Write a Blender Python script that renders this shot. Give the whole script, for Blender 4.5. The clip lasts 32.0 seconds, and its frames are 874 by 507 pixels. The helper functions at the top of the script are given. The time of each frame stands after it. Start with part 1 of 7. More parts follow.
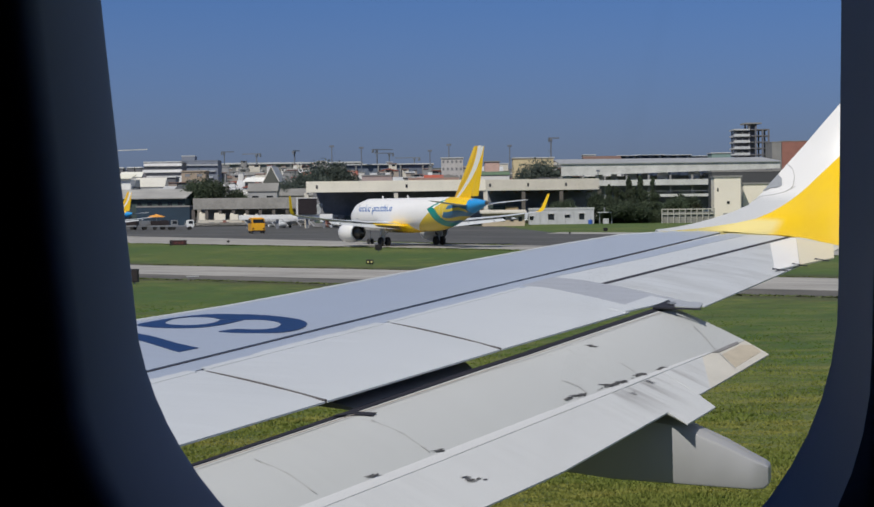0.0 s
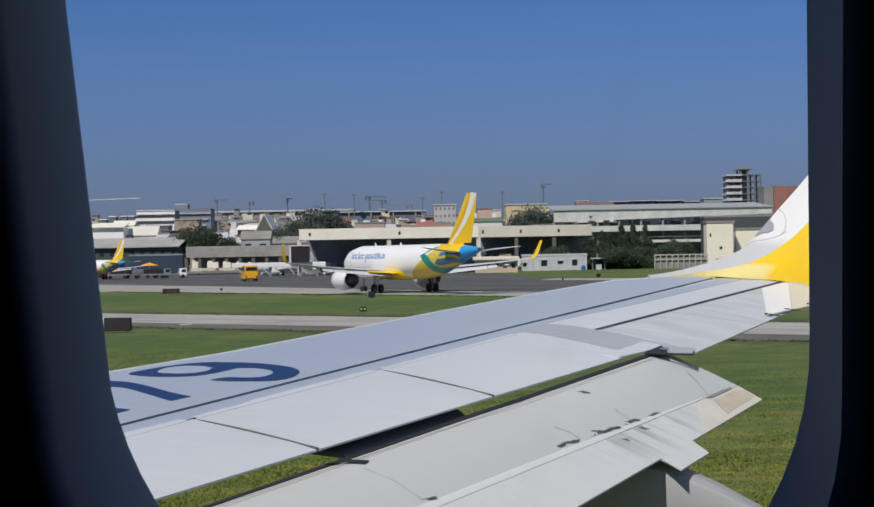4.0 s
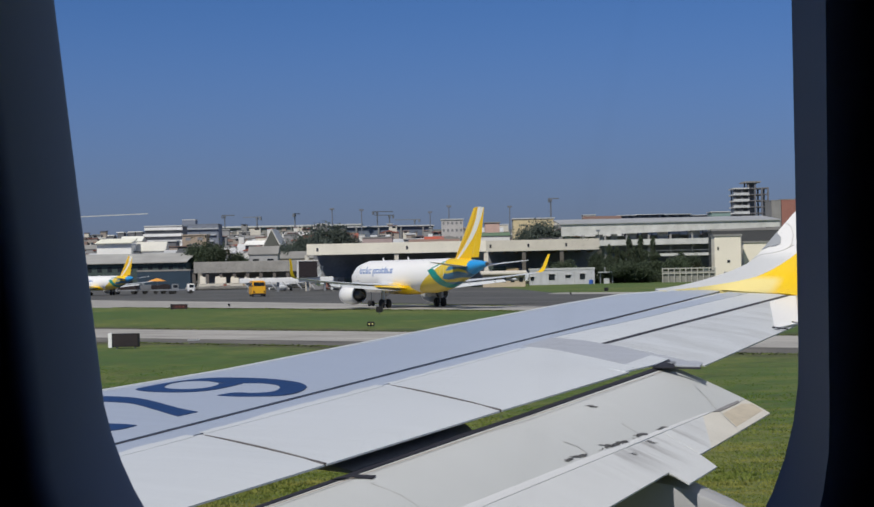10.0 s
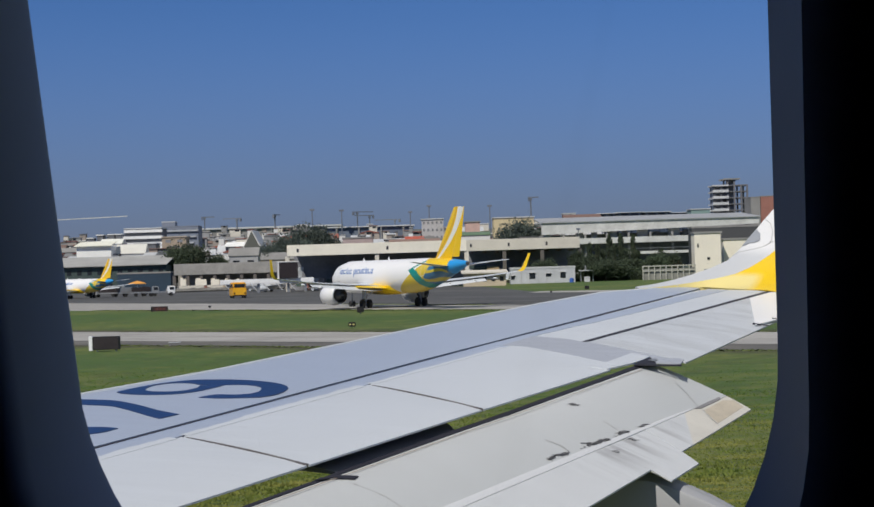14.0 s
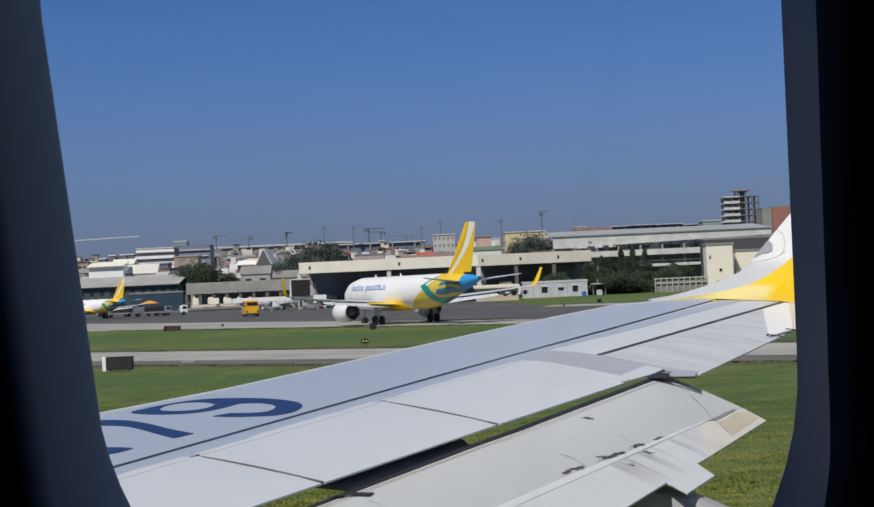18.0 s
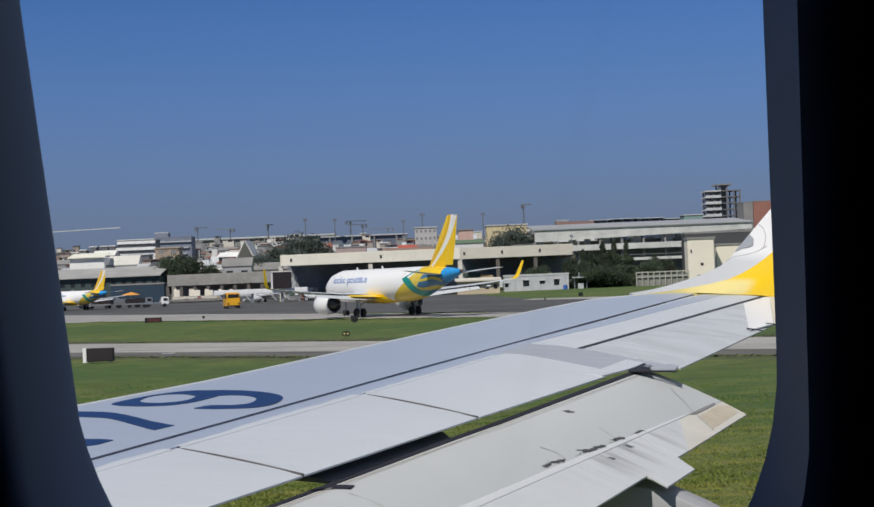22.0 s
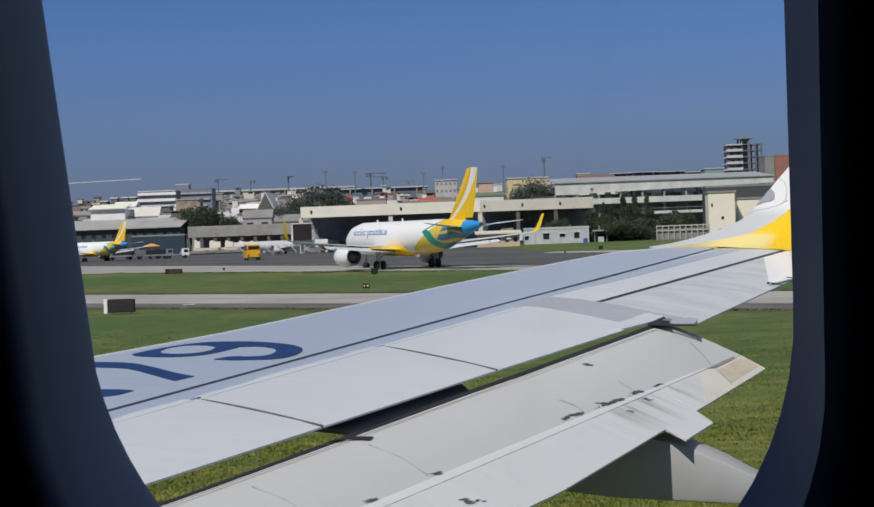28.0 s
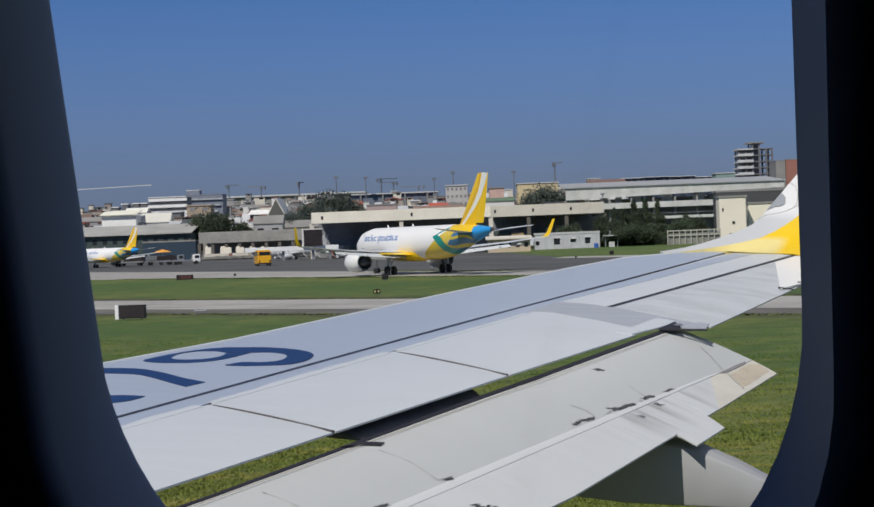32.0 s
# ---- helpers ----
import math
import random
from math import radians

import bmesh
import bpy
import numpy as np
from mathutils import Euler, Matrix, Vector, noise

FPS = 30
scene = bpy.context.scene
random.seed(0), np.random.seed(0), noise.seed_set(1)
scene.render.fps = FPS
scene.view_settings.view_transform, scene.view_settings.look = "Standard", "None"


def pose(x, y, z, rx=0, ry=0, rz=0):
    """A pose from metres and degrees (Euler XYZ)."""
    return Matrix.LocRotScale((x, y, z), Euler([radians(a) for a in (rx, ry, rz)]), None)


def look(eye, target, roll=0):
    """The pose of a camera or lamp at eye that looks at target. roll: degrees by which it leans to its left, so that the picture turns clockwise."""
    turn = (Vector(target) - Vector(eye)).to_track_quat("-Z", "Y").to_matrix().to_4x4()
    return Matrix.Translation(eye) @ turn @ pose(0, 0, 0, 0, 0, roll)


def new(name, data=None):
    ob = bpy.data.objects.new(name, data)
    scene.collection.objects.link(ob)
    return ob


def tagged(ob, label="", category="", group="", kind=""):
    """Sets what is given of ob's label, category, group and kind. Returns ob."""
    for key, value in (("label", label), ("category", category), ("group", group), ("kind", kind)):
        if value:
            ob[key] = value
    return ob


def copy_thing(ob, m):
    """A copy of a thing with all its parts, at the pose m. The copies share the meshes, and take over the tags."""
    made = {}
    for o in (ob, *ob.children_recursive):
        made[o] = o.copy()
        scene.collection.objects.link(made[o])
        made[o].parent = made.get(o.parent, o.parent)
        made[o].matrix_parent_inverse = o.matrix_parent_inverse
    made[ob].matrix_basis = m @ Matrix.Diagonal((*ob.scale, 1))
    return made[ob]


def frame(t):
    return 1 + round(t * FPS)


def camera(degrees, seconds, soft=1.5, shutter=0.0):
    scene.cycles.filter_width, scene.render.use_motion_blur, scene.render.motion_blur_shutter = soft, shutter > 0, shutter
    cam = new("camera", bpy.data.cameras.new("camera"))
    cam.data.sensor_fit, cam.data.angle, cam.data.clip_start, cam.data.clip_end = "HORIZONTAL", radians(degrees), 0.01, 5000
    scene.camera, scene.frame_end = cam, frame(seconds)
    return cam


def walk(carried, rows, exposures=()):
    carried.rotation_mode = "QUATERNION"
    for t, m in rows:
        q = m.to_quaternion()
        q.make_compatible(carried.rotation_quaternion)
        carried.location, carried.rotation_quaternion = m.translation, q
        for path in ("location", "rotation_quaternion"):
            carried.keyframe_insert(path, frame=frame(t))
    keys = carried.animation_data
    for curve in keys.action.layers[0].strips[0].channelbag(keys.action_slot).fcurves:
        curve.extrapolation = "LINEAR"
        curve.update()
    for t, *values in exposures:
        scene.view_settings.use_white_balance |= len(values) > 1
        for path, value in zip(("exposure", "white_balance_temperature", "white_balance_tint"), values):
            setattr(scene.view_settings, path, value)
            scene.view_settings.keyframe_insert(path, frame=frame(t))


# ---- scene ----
def aim(yaw, pitch, roll, along=0.0, back=0.0):
    """A camera pose at the passenger's eye: degrees, and metres along the cabin and back from the window."""
    turn = Matrix.Rotation(radians(yaw), 4, "Z") @ Matrix.Rotation(radians(90 + pitch), 4, "X") @ Matrix.Rotation(radians(roll), 4, "Z")
    return Matrix.Translation(EYE + AFT * along - OUT * back) @ turn


# own aircraft: OUT points from the cabin over the wing, AFT to its tail
OWN = radians(15.2)
OUT = Vector((math.sin(OWN), math.cos(OWN), 0))
AFT = Vector((math.cos(OWN), -math.sin(OWN), 0))
EYE = Vector((0, 0, 4.65))

PATH = [
    (0, 0.161, -1.590, -0.695, -0.0132, 0.0047),
    (0.5, -0.416, 0.223, -1.170, -0.0084, 0.0081),
    (1, -0.126, 2.200, -0.906, -0.0065, 0.0061),
    (1.5, -0.432, 1.814, -0.797, -0.0050, 0.0025),
    (2, -0.204, 2.066, -1.140, -0.0032, 0.0009),
    (2.5, 0.095, 3.844, -1.518, -0.0027, 0.0034),
    (3, 0.157, 3.232, -0.990, -0.0020, 0.0067),
    (3.5, -0.275, 2.510, -0.977, -0.0039, 0.0008),
    (4, -0.097, 0.012, -1.016, -0.0056, 0.0017),
    (4.5, -0.531, -1.028, -1.165, -0.0046, -0.0015),
    (6.5, -1.607, -0.617, -2.763, 0.0006, -0.0057),
    (7, -0.718, -0.680, -3.054, 0.0008, -0.0039),
    (7.5, -0.406, -0.808, -2.523, 0.0009, -0.0019),
    (8, -0.441, -0.988, -2.588, 0.0020, -0.0039),
    (8.5, -0.220, -0.962, -2.246, 0.0014, -0.0009),
    (9, -0.062, -0.654, -2.265, 0.0024, -0.0017),
    (9.5, -0.107, -0.086, -1.865, 0.0011, 0.0009),
    (10, 0.153, 0.515, -1.231, 0.0012, 0.0019),
    (10.5, -0.007, 0.888, -1.008, 0.0008, 0.0014),
    (11, 0.348, 1.070, -0.708, 0.0006, 0.0028),
    (11.5, 0.365, 0.926, -0.875, 0.0006, 0.0010),
    (12, 0.142, 0.540, -0.995, 0.0004, 0.0020),
    (12.5, -0.135, 0.380, -1.216, 0.0011, -0.0004),
    (13, -0.300, 0.472, -1.548, 0.0015, -0.0009),
    (13.5, -0.464, 0.490, -1.702, 0.0016, 0.0006),
    (15.5, -0.538, 0.419, -1.904, 0.0011, -0.0015),
    (16, -0.784, 0.057, -1.834, -0.0002, -0.0014),
    (16.5, -0.426, 0.013, -1.876, -0.0008, 0.0004),
    (17, -0.186, 0.473, -2.082, -0.0020, 0.0008),
    (17.5, 0.054, 0.890, -2.472, 0.0001, 0.0004),
    (18, -0.133, 1.035, -2.606, -0.0003, 0.0008),
    (18.5, -0.169, 1.195, -2.567, 0.0009, -0.0001),
    (19, -0.314, 1.293, -2.798, 0.0013, -0.0002),
    (19.5, -0.463, 1.200, -2.760, 0.0003, -0.0006),
    (20, -0.322, 1.019, -2.551, 0.0003, -0.0012),
    (20.5, -0.138, 1.572, -2.129, -0.0000, -0.0002),
    (21, -0.142, 1.634, -2.389, -0.0004, -0.0004),
    (21.5, -0.390, 1.100, -2.354, 0.0002, -0.0005),
    (22, -0.750, 0.764, -2.353, -0.0001, -0.0009),
    (22.5, -0.703, 0.829, -2.445, 0.0009, -0.0011),
    (23, -0.728, 0.549, -2.544, 0.0015, -0.0022),
    (23.5, -0.772, 0.377, -2.564, 0.0006, -0.0016),
    (24, -0.692, 0.160, -2.543, 0.0008, -0.0033),
    (24.5, -0.440, 0.266, -2.712, 0.0002, -0.0010),
    (25, -0.458, 0.113, -2.408, -0.0000, -0.0020),
    (25.5, -0.216, -2.043, -2.416, -0.0009, -0.0010),
    (27.5, 0.043, -1.453, -2.027, -0.0009, -0.0052),
    (28, 0.000, -0.831, -2.100, 0.0010, -0.0028),
    (28.5, 0.131, -0.582, -2.142, 0.0018, -0.0004),
    (29, 0.466, -0.483, -2.236, 0.0023, -0.0008),
    (29.5, 0.460, -0.349, -2.243, 0.0025, -0.0011),
    (30, 0.319, -0.351, -2.387, 0.0038, -0.0023),
    (30.5, 0.318, -0.554, -2.343, 0.0025, -0.0019),
    (31, 0.327, -0.662, -2.490, 0.0035, -0.0038),
    (31.5, 0.591, -0.436, -2.243, 0.0017, -0.0015),
    (32, 0.360, -0.634, -2.226, 0.0019, -0.0030),
]
cam = camera(29.292, 32.0, soft=1.6)
LIGHT = ((0, -0.14), (1, -0.05), (2, -0.05), (3, 0.05), (3.7, -0.02), (4.4, -0.09), (7, -0.09), (10, -0.08), (13, -0.07), (20, -0.05), (25, -0.08), (28, -0.10), (32, -0.10))
walk(cam, [(t, aim(*row)) for t, *row in PATH], LIGHT)

# ---- sky, sun ----
SUN_EL, SUN_AZ = radians(50), radians(209)
world = bpy.data.worlds.new("sky")
scene.world = world
world.use_nodes = True
wn = world.node_tree.nodes
wl = world.node_tree.links
sky = wn.new("ShaderNodeTexSky")
sky.sky_type, sky.sun_disc = "NISHITA", False
sky.sun_elevation, sky.sun_rotation = SUN_EL, SUN_AZ
sky.altitude = 300
sky.air_density, sky.dust_density, sky.ozone_density = 0.55, 0.0, 7.0
tint = wn.new("ShaderNodeMix")
tint.data_type, tint.blend_type = "RGBA", "MULTIPLY"
tint.inputs[0].default_value = 1.0
wl.new(sky.outputs[0], tint.inputs[6])
tint.inputs[7].default_value = (0.68, 0.90, 1.10, 1)
# dusty air low over the town, and thin cloud high up
ray_way = wn.new("ShaderNodeTexCoord")
apart = wn.new("ShaderNodeSeparateXYZ")
wl.new(ray_way.outputs["Generated"], apart.inputs[0])
low = wn.new("ShaderNodeMapRange")
low.interpolation_type = "SMOOTHSTEP"
for k, v in enumerate((-0.03, 0.19, 0.97, 0.0)):
    low.inputs[k + 1].default_value = v
wl.new(apart.outputs[2], low.inputs[0])
haze = wn.new("ShaderNodeMix")
haze.data_type = "RGBA"
wl.new(low.outputs[0], haze.inputs[0])
wl.new(tint.outputs[2], haze.inputs[6])
haze.inputs[7].default_value = (1.80, 1.88, 2.68, 1)
puff = wn.new("ShaderNodeTexNoise")
puff.inputs["Scale"].default_value, puff.inputs["Detail"].default_value = 5.0, 7.0
wl.new(ray_way.outputs["Generated"], puff.inputs["Vector"])
thick = wn.new("ShaderNodeMapRange")
for k, v in enumerate((0.58, 0.80, 0.0, 0.72)):
    thick.inputs[k + 1].default_value = v
# a bank of cloud whose lower edge comes down beyond the wing
bank = wn.new("ShaderNodeMapRange")
bank.interpolation_type = "SMOOTHSTEP"
for k, v in enumerate((-0.06, 0.10, 0.0, 1.0)):
    bank.inputs[k + 1].default_value = v
wl.new(apart.outputs[0], bank.inputs[0])
more = wn.new("ShaderNodeMath")
more.operation = "MULTIPLY_ADD"
wl.new(bank.outputs[0], more.inputs[0])
more.inputs[1].default_value = 0.22
wl.new(puff.outputs["Fac"], more.inputs[2])
wl.new(more.outputs[0], thick.inputs[0])
high = wn.new("ShaderNodeMapRange")
high.interpolation_type = "SMOOTHSTEP"
for k, v in enumerate((0.219, 0.245, 0.0, 1.0)):
    high.inputs[k + 1].default_value = v
edge = wn.new("ShaderNodeMath")
edge.operation = "MULTIPLY_ADD"
wl.new(puff.outputs["Fac"], edge.inputs[0])
edge.inputs[1].default_value = 0.07
wl.new(apart.outputs[2], edge.inputs[2])
wl.new(edge.outputs[0], high.inputs[0])
both = wn.new("ShaderNodeMath")
both.operation = "MULTIPLY"
wl.new(thick.outputs[0], both.inputs[0])
wl.new(high.outputs[0], both.inputs[1])
cloud = wn.new("ShaderNodeMix")
cloud.data_type = "RGBA"
wl.new(both.outputs[0], cloud.inputs[0])
wl.new(haze.outputs[2], cloud.inputs[6])
cloud.inputs[7].default_value = (5.8, 6.3, 7.2, 1)
wl.new(cloud.outputs[2], wn["Background"].inputs[0])
wn["Background"].inputs[1].default_value = 0.075
to_sun = Vector((math.sin(SUN_AZ) * math.cos(SUN_EL), math.cos(SUN_AZ) * math.cos(SUN_EL), math.sin(SUN_EL)))
sun = new("sun", bpy.data.lights.new("sun", "SUN"))
sun.data.energy, sun.data.angle, sun.data.color = 3.9, radians(0.53), (1.0, 0.95, 0.87)
sun.matrix_world = look(to_sun * 100, (0, 0, 0))


# ---- materials ----
class Nodes:
    """A short way to write node trees."""

    def __init__(self, name):
        self.mat = bpy.data.materials.new(name)
        self.mat.use_nodes = True
        self.t = self.mat.node_tree
        self.bsdf = self.t.nodes["Principled BSDF"]
        self.co = None

    def add(self, kind, *ins, **props):
        n = self.t.nodes.new(kind)
        if "operation" in props:
            n.operation = props["operation"]
        if props.get("use_clamp"):
            n.use_clamp = True
        if "data_type" in props:
            n.data_type = props["data_type"]
        for i, v in enumerate(ins):
            if v is None:
                continue
            self.put(n.inputs[i], v)
        return n

    def put(self, sock, v):
        if isinstance(v, bpy.types.NodeSocket):
            self.t.links.new(v, sock)
        elif isinstance(v, (tuple, list)) and len(v) == 3 and sock.type == "RGBA":
            sock.default_value = (*v, 1)
        else:
            sock.default_value = v

    def obj(self):
        if self.co is None:
            self.co = self.add("ShaderNodeTexCoord").outputs["Object"]
        return self.co

    def math(self, op, a, b=0.0, clamp=False):
        return self.add("ShaderNodeMath", a, b, operation=op, use_clamp=clamp).outputs[0]

    def noise(self, scale, detail=4.0, rough=0.55, vec=None):
        n = self.add("ShaderNodeTexNoise")
        self.put(n.inputs["Vector"], vec or self.obj())
        self.put(n.inputs["Scale"], scale)
        self.put(n.inputs["Detail"], detail)
        self.put(n.inputs["Roughness"], rough)
        return n.outputs["Fac"]

    def mix(self, f, a, b):
        n = self.add("ShaderNodeMix", data_type="RGBA")
        self.put(n.inputs[0], f)
        self.put(n.inputs[6], a)
        self.put(n.inputs[7], b)
        return n.outputs[2]

    def ramp(self, f, lo, hi):
        n = self.add("ShaderNodeMapRange", f, lo, hi, 0.0, 1.0)
        return n.outputs[0]

    def set(self, **kw):
        for k, v in kw.items():
            self.put(self.bsdf.inputs[k.replace("_", " ")], v)
        return self

    def bump(self, h, strength=0.3, dist=0.02):
        n = self.add("ShaderNodeBump")
        self.put(n.inputs["Strength"], strength)
        self.put(n.inputs["Distance"], dist)
        self.put(n.inputs["Height"], h)
        self.put(self.bsdf.inputs["Normal"], n.outputs[0])
        return self


def plain(name, col, rough=0.5, metal=0.0, big=0.6, small=9.0, vary=0.18, bump=0.0, by_object=0.0):
    """A surface of one paint with stains at two scales and a fine grain."""
    n = Nodes(name)
    f = n.math("ADD", n.math("MULTIPLY", n.noise(big), 0.65), n.math("MULTIPLY", n.noise(small, 6), 0.35))
    f = n.ramp(f, 0.3, 0.7)
    lo = tuple(c * (1 - vary) for c in col)
    hi = tuple(min(1, c * (1 + vary * 0.6)) for c in col)
    c = n.mix(f, lo, hi)
    if by_object:
        r = n.add("ShaderNodeObjectInfo").outputs["Random"]
        hs = n.add("ShaderNodeHueSaturation")
        n.put(hs.inputs["Value"], n.math("ADD", n.math("MULTIPLY", r, by_object * 2), 1 - by_object))
        n.put(hs.inputs["Color"], c)
        c = hs.outputs[0]
    n.set(Base_Color=c, Roughness=n.math("ADD", n.math("MULTIPLY", f, 0.12), rough - 0.06), Metallic=metal)
    if bump:
        n.bump(n.noise(small * 2, 8), bump)
    return n.mat


WHITE = plain("white aircraft paint", (0.85, 0.85, 0.84), 0.3, vary=0.07)
TITANIUM = plain("bare dark metal", (0.16, 0.15, 0.14), 0.45, 0.7)
DARK = plain("dark rubber", (0.018, 0.018, 0.018), 0.8)
STEEL = plain("grey steel", (0.34, 0.35, 0.36), 0.45, 0.5)
GLASS = plain("dark window glass", (0.02, 0.024, 0.03), 0.12, vary=0.3)
RED = plain("red aircraft paint", (0.62, 0.030, 0.013), 0.3, vary=0.08)
YELLOW = plain("yellow aircraft paint", (0.85, 0.56, 0.012), 0.32, vary=0.07)
W0 = Vector((-0.6454, 8.9860, 3.6187))
WS = Vector((0.5122, 0.8565, 0.0641))
WF = Vector((-0.8583, 0.5132, 0.0000))
UP = Vector((0, 0, 1))


def wing_paint(name, col, rough, smear=0.10, grease=False, along=AFT, fine_lines=6.0):
    """Aircraft paint with faint dirt drawn out along the air flow; grease adds a worn band along the flap's fold."""
    n = Nodes(name)
    at = n.add("ShaderNodeVectorMath", n.obj(), tuple(W0), operation="SUBTRACT").outputs[0]
    dot = lambda v: n.add("ShaderNodeVectorMath", at, tuple(v), operation="DOT_PRODUCT").outputs["Value"]
    s, c = dot(WS), dot(WF)
    flow = n.add("ShaderNodeCombineXYZ", n.math("MULTIPLY", dot((-along[1], along[0], 0)), fine_lines), n.math("MULTIPLY", dot(along), 0.5), 0.0).outputs[0]
    streak = n.ramp(n.noise(1.6, 7, 0.65, flow), 0.38, 0.78)
    spot = n.ramp(n.noise(1.1, 5), 0.35, 0.7)
    fine = n.noise(38.0, 4, 0.6)
    k = n.math("ADD", n.math("MULTIPLY", streak, smear), n.math("ADD", n.math("MULTIPLY", spot, 0.05), n.math("MULTIPLY", fine, 0.03)))
    out = n.mix(k, col, tuple(x * 0.25 for x in (col[0], col[1] * 0.97, col[2] * 0.92)))
    if grease:
        wide = n.math("SUBTRACT", 1.0, n.math("MULTIPLY", n.math("ABSOLUTE", n.math("ADD", c, 0.66)), 3.4), True)
        on = n.math("MULTIPLY", n.ramp(s, 1.9, 2.5), n.math("SUBTRACT", 1.0, n.ramp(s, 3.2, 3.8)))
        soft = n.math("MULTIPLY", n.math("MULTIPLY", wide, n.ramp(n.noise(0.8, 6, 0.7, flow), 0.44, 0.70)), n.math("ADD", n.math("MULTIPLY", on, 0.95), 0.06))
        out = n.mix(soft, out, (0.16, 0.15, 0.145))
    n.set(Base_Color=out, Roughness=n.math("ADD", n.math("MULTIPLY", k, 0.5), rough))
    return n.mat


WING_GREY = wing_paint("blue-grey wing skin paint", (0.404, 0.455, 0.545), 0.30, 0.07)
PANEL_GREY = wing_paint("pale grey wing panel paint", (0.605, 0.635, 0.66), 0.38, 0.09)
FILLER = wing_paint("dull grey filler panel paint", (0.415, 0.435, 0.475), 0.36, 0.12)
AILERON = wing_paint("streaked pale grey aileron paint", (0.585, 0.61, 0.63), 0.38, 0.36, along=(0.5, -0.866, 0), fine_lines=2.6)
TAB = wing_paint("lighter white-grey flap tab paint", (0.605, 0.62, 0.625), 0.4, 0.06, True, (0.858, -0.513, 0))
FAIRING = wing_paint("grey fairing paint", (0.365, 0.37, 0.38), 0.4, 0.16)
FLAP = wing_paint("warm pale grey flap paint", (0.545, 0.56, 0.555), 0.42, 0.05, along=(0.858, -0.513, 0))
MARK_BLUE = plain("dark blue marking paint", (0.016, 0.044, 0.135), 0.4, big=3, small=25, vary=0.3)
SEAL = plain("dark seal", (0.02, 0.02, 0.03), 0.7)
# The blue of reflected sky is put into this plastic's colour.
CABIN = plain("cabin lining plastic", (0.215, 0.27, 0.42), 0.6, big=8, small=60, vary=0.06)
# Same lining, with the darkness of the unlit cabin put into its colour.
CABIN_UNLIT = plain("cabin lining darkened for the unlit cabin", (0.012, 0.012, 0.015), 0.8)
TW = Vector((-0.775, 0.632, 0))
TN = Vector((0.632, 0.775, 0))


def paving(name, col, rough, stain, amount):
    """Weathered paving: tyre marks and stains drawn out along the taxiway, patches across it, a fine grain."""
    n = Nodes(name)
    dot = lambda v: n.add("ShaderNodeVectorMath", n.obj(), tuple(v), operation="DOT_PRODUCT").outputs["Value"]
    along, over = dot(TW), dot(TN)
    drawn = n.add("ShaderNodeCombineXYZ", n.math("MULTIPLY", along, 0.05), n.math("MULTIPLY", over, 0.7), 0.0).outputs[0]
    patch = n.add("ShaderNodeCombineXYZ", n.math("MULTIPLY", along, 0.14), n.math("MULTIPLY", over, 0.32), 0.0).outputs[0]
    a = n.ramp(n.noise(1.0, 7, 0.65, drawn), 0.42, 0.72)
    b = n.ramp(n.noise(1.0, 6, 0.7, patch), 0.45, 0.65)
    g = n.noise(2.5, 8, 0.7)
    k = n.math("ADD", n.math("MULTIPLY", a, amount), n.math("ADD", n.math("MULTIPLY", b, amount * 0.6), n.math("MULTIPLY", g, 0.25)))
    far = n.add("ShaderNodeCombineXYZ", n.math("MULTIPLY", along, 0.016), n.math("MULTIPLY", over, 0.05), 0.0).outputs[0]
    dust = n.math("MULTIPLY", n.ramp(n.noise(1.0, 7, 0.7, far), 0.50, 0.68), 0.45)
    n.set(Base_Color=n.mix(dust, n.mix(k, col, stain), tuple(min(1, 1.5 * x + 0.03) for x in col)), Roughness=rough)
    return n.bump(g, 0.2).mat


def let_through(mat, amount):
    """Turns part of a paint's light into light that passes through thin leaves."""
    t = mat.node_tree
    bsdf, out = t.nodes["Principled BSDF"], t.nodes["Material Output"]
    thin, blend = t.nodes.new("ShaderNodeBsdfTranslucent"), t.nodes.new("ShaderNodeMixShader")
    t.links.new(bsdf.inputs["Base Color"].links[0].from_socket, thin.inputs["Color"])
    blend.inputs[0].default_value = amount
    t.links.new(bsdf.outputs[0], blend.inputs[1])
    t.links.new(thin.outputs[0], blend.inputs[2])
    t.links.new(blend.outputs[0], out.inputs[0])
    return mat


def leafage(name, col, vary, by_object):
    """Leaves: a dull surface that lets part of the light through."""
    return let_through(plain(name, col, 0.75, big=0.3, small=3, vary=vary, by_object=by_object), 0.5)


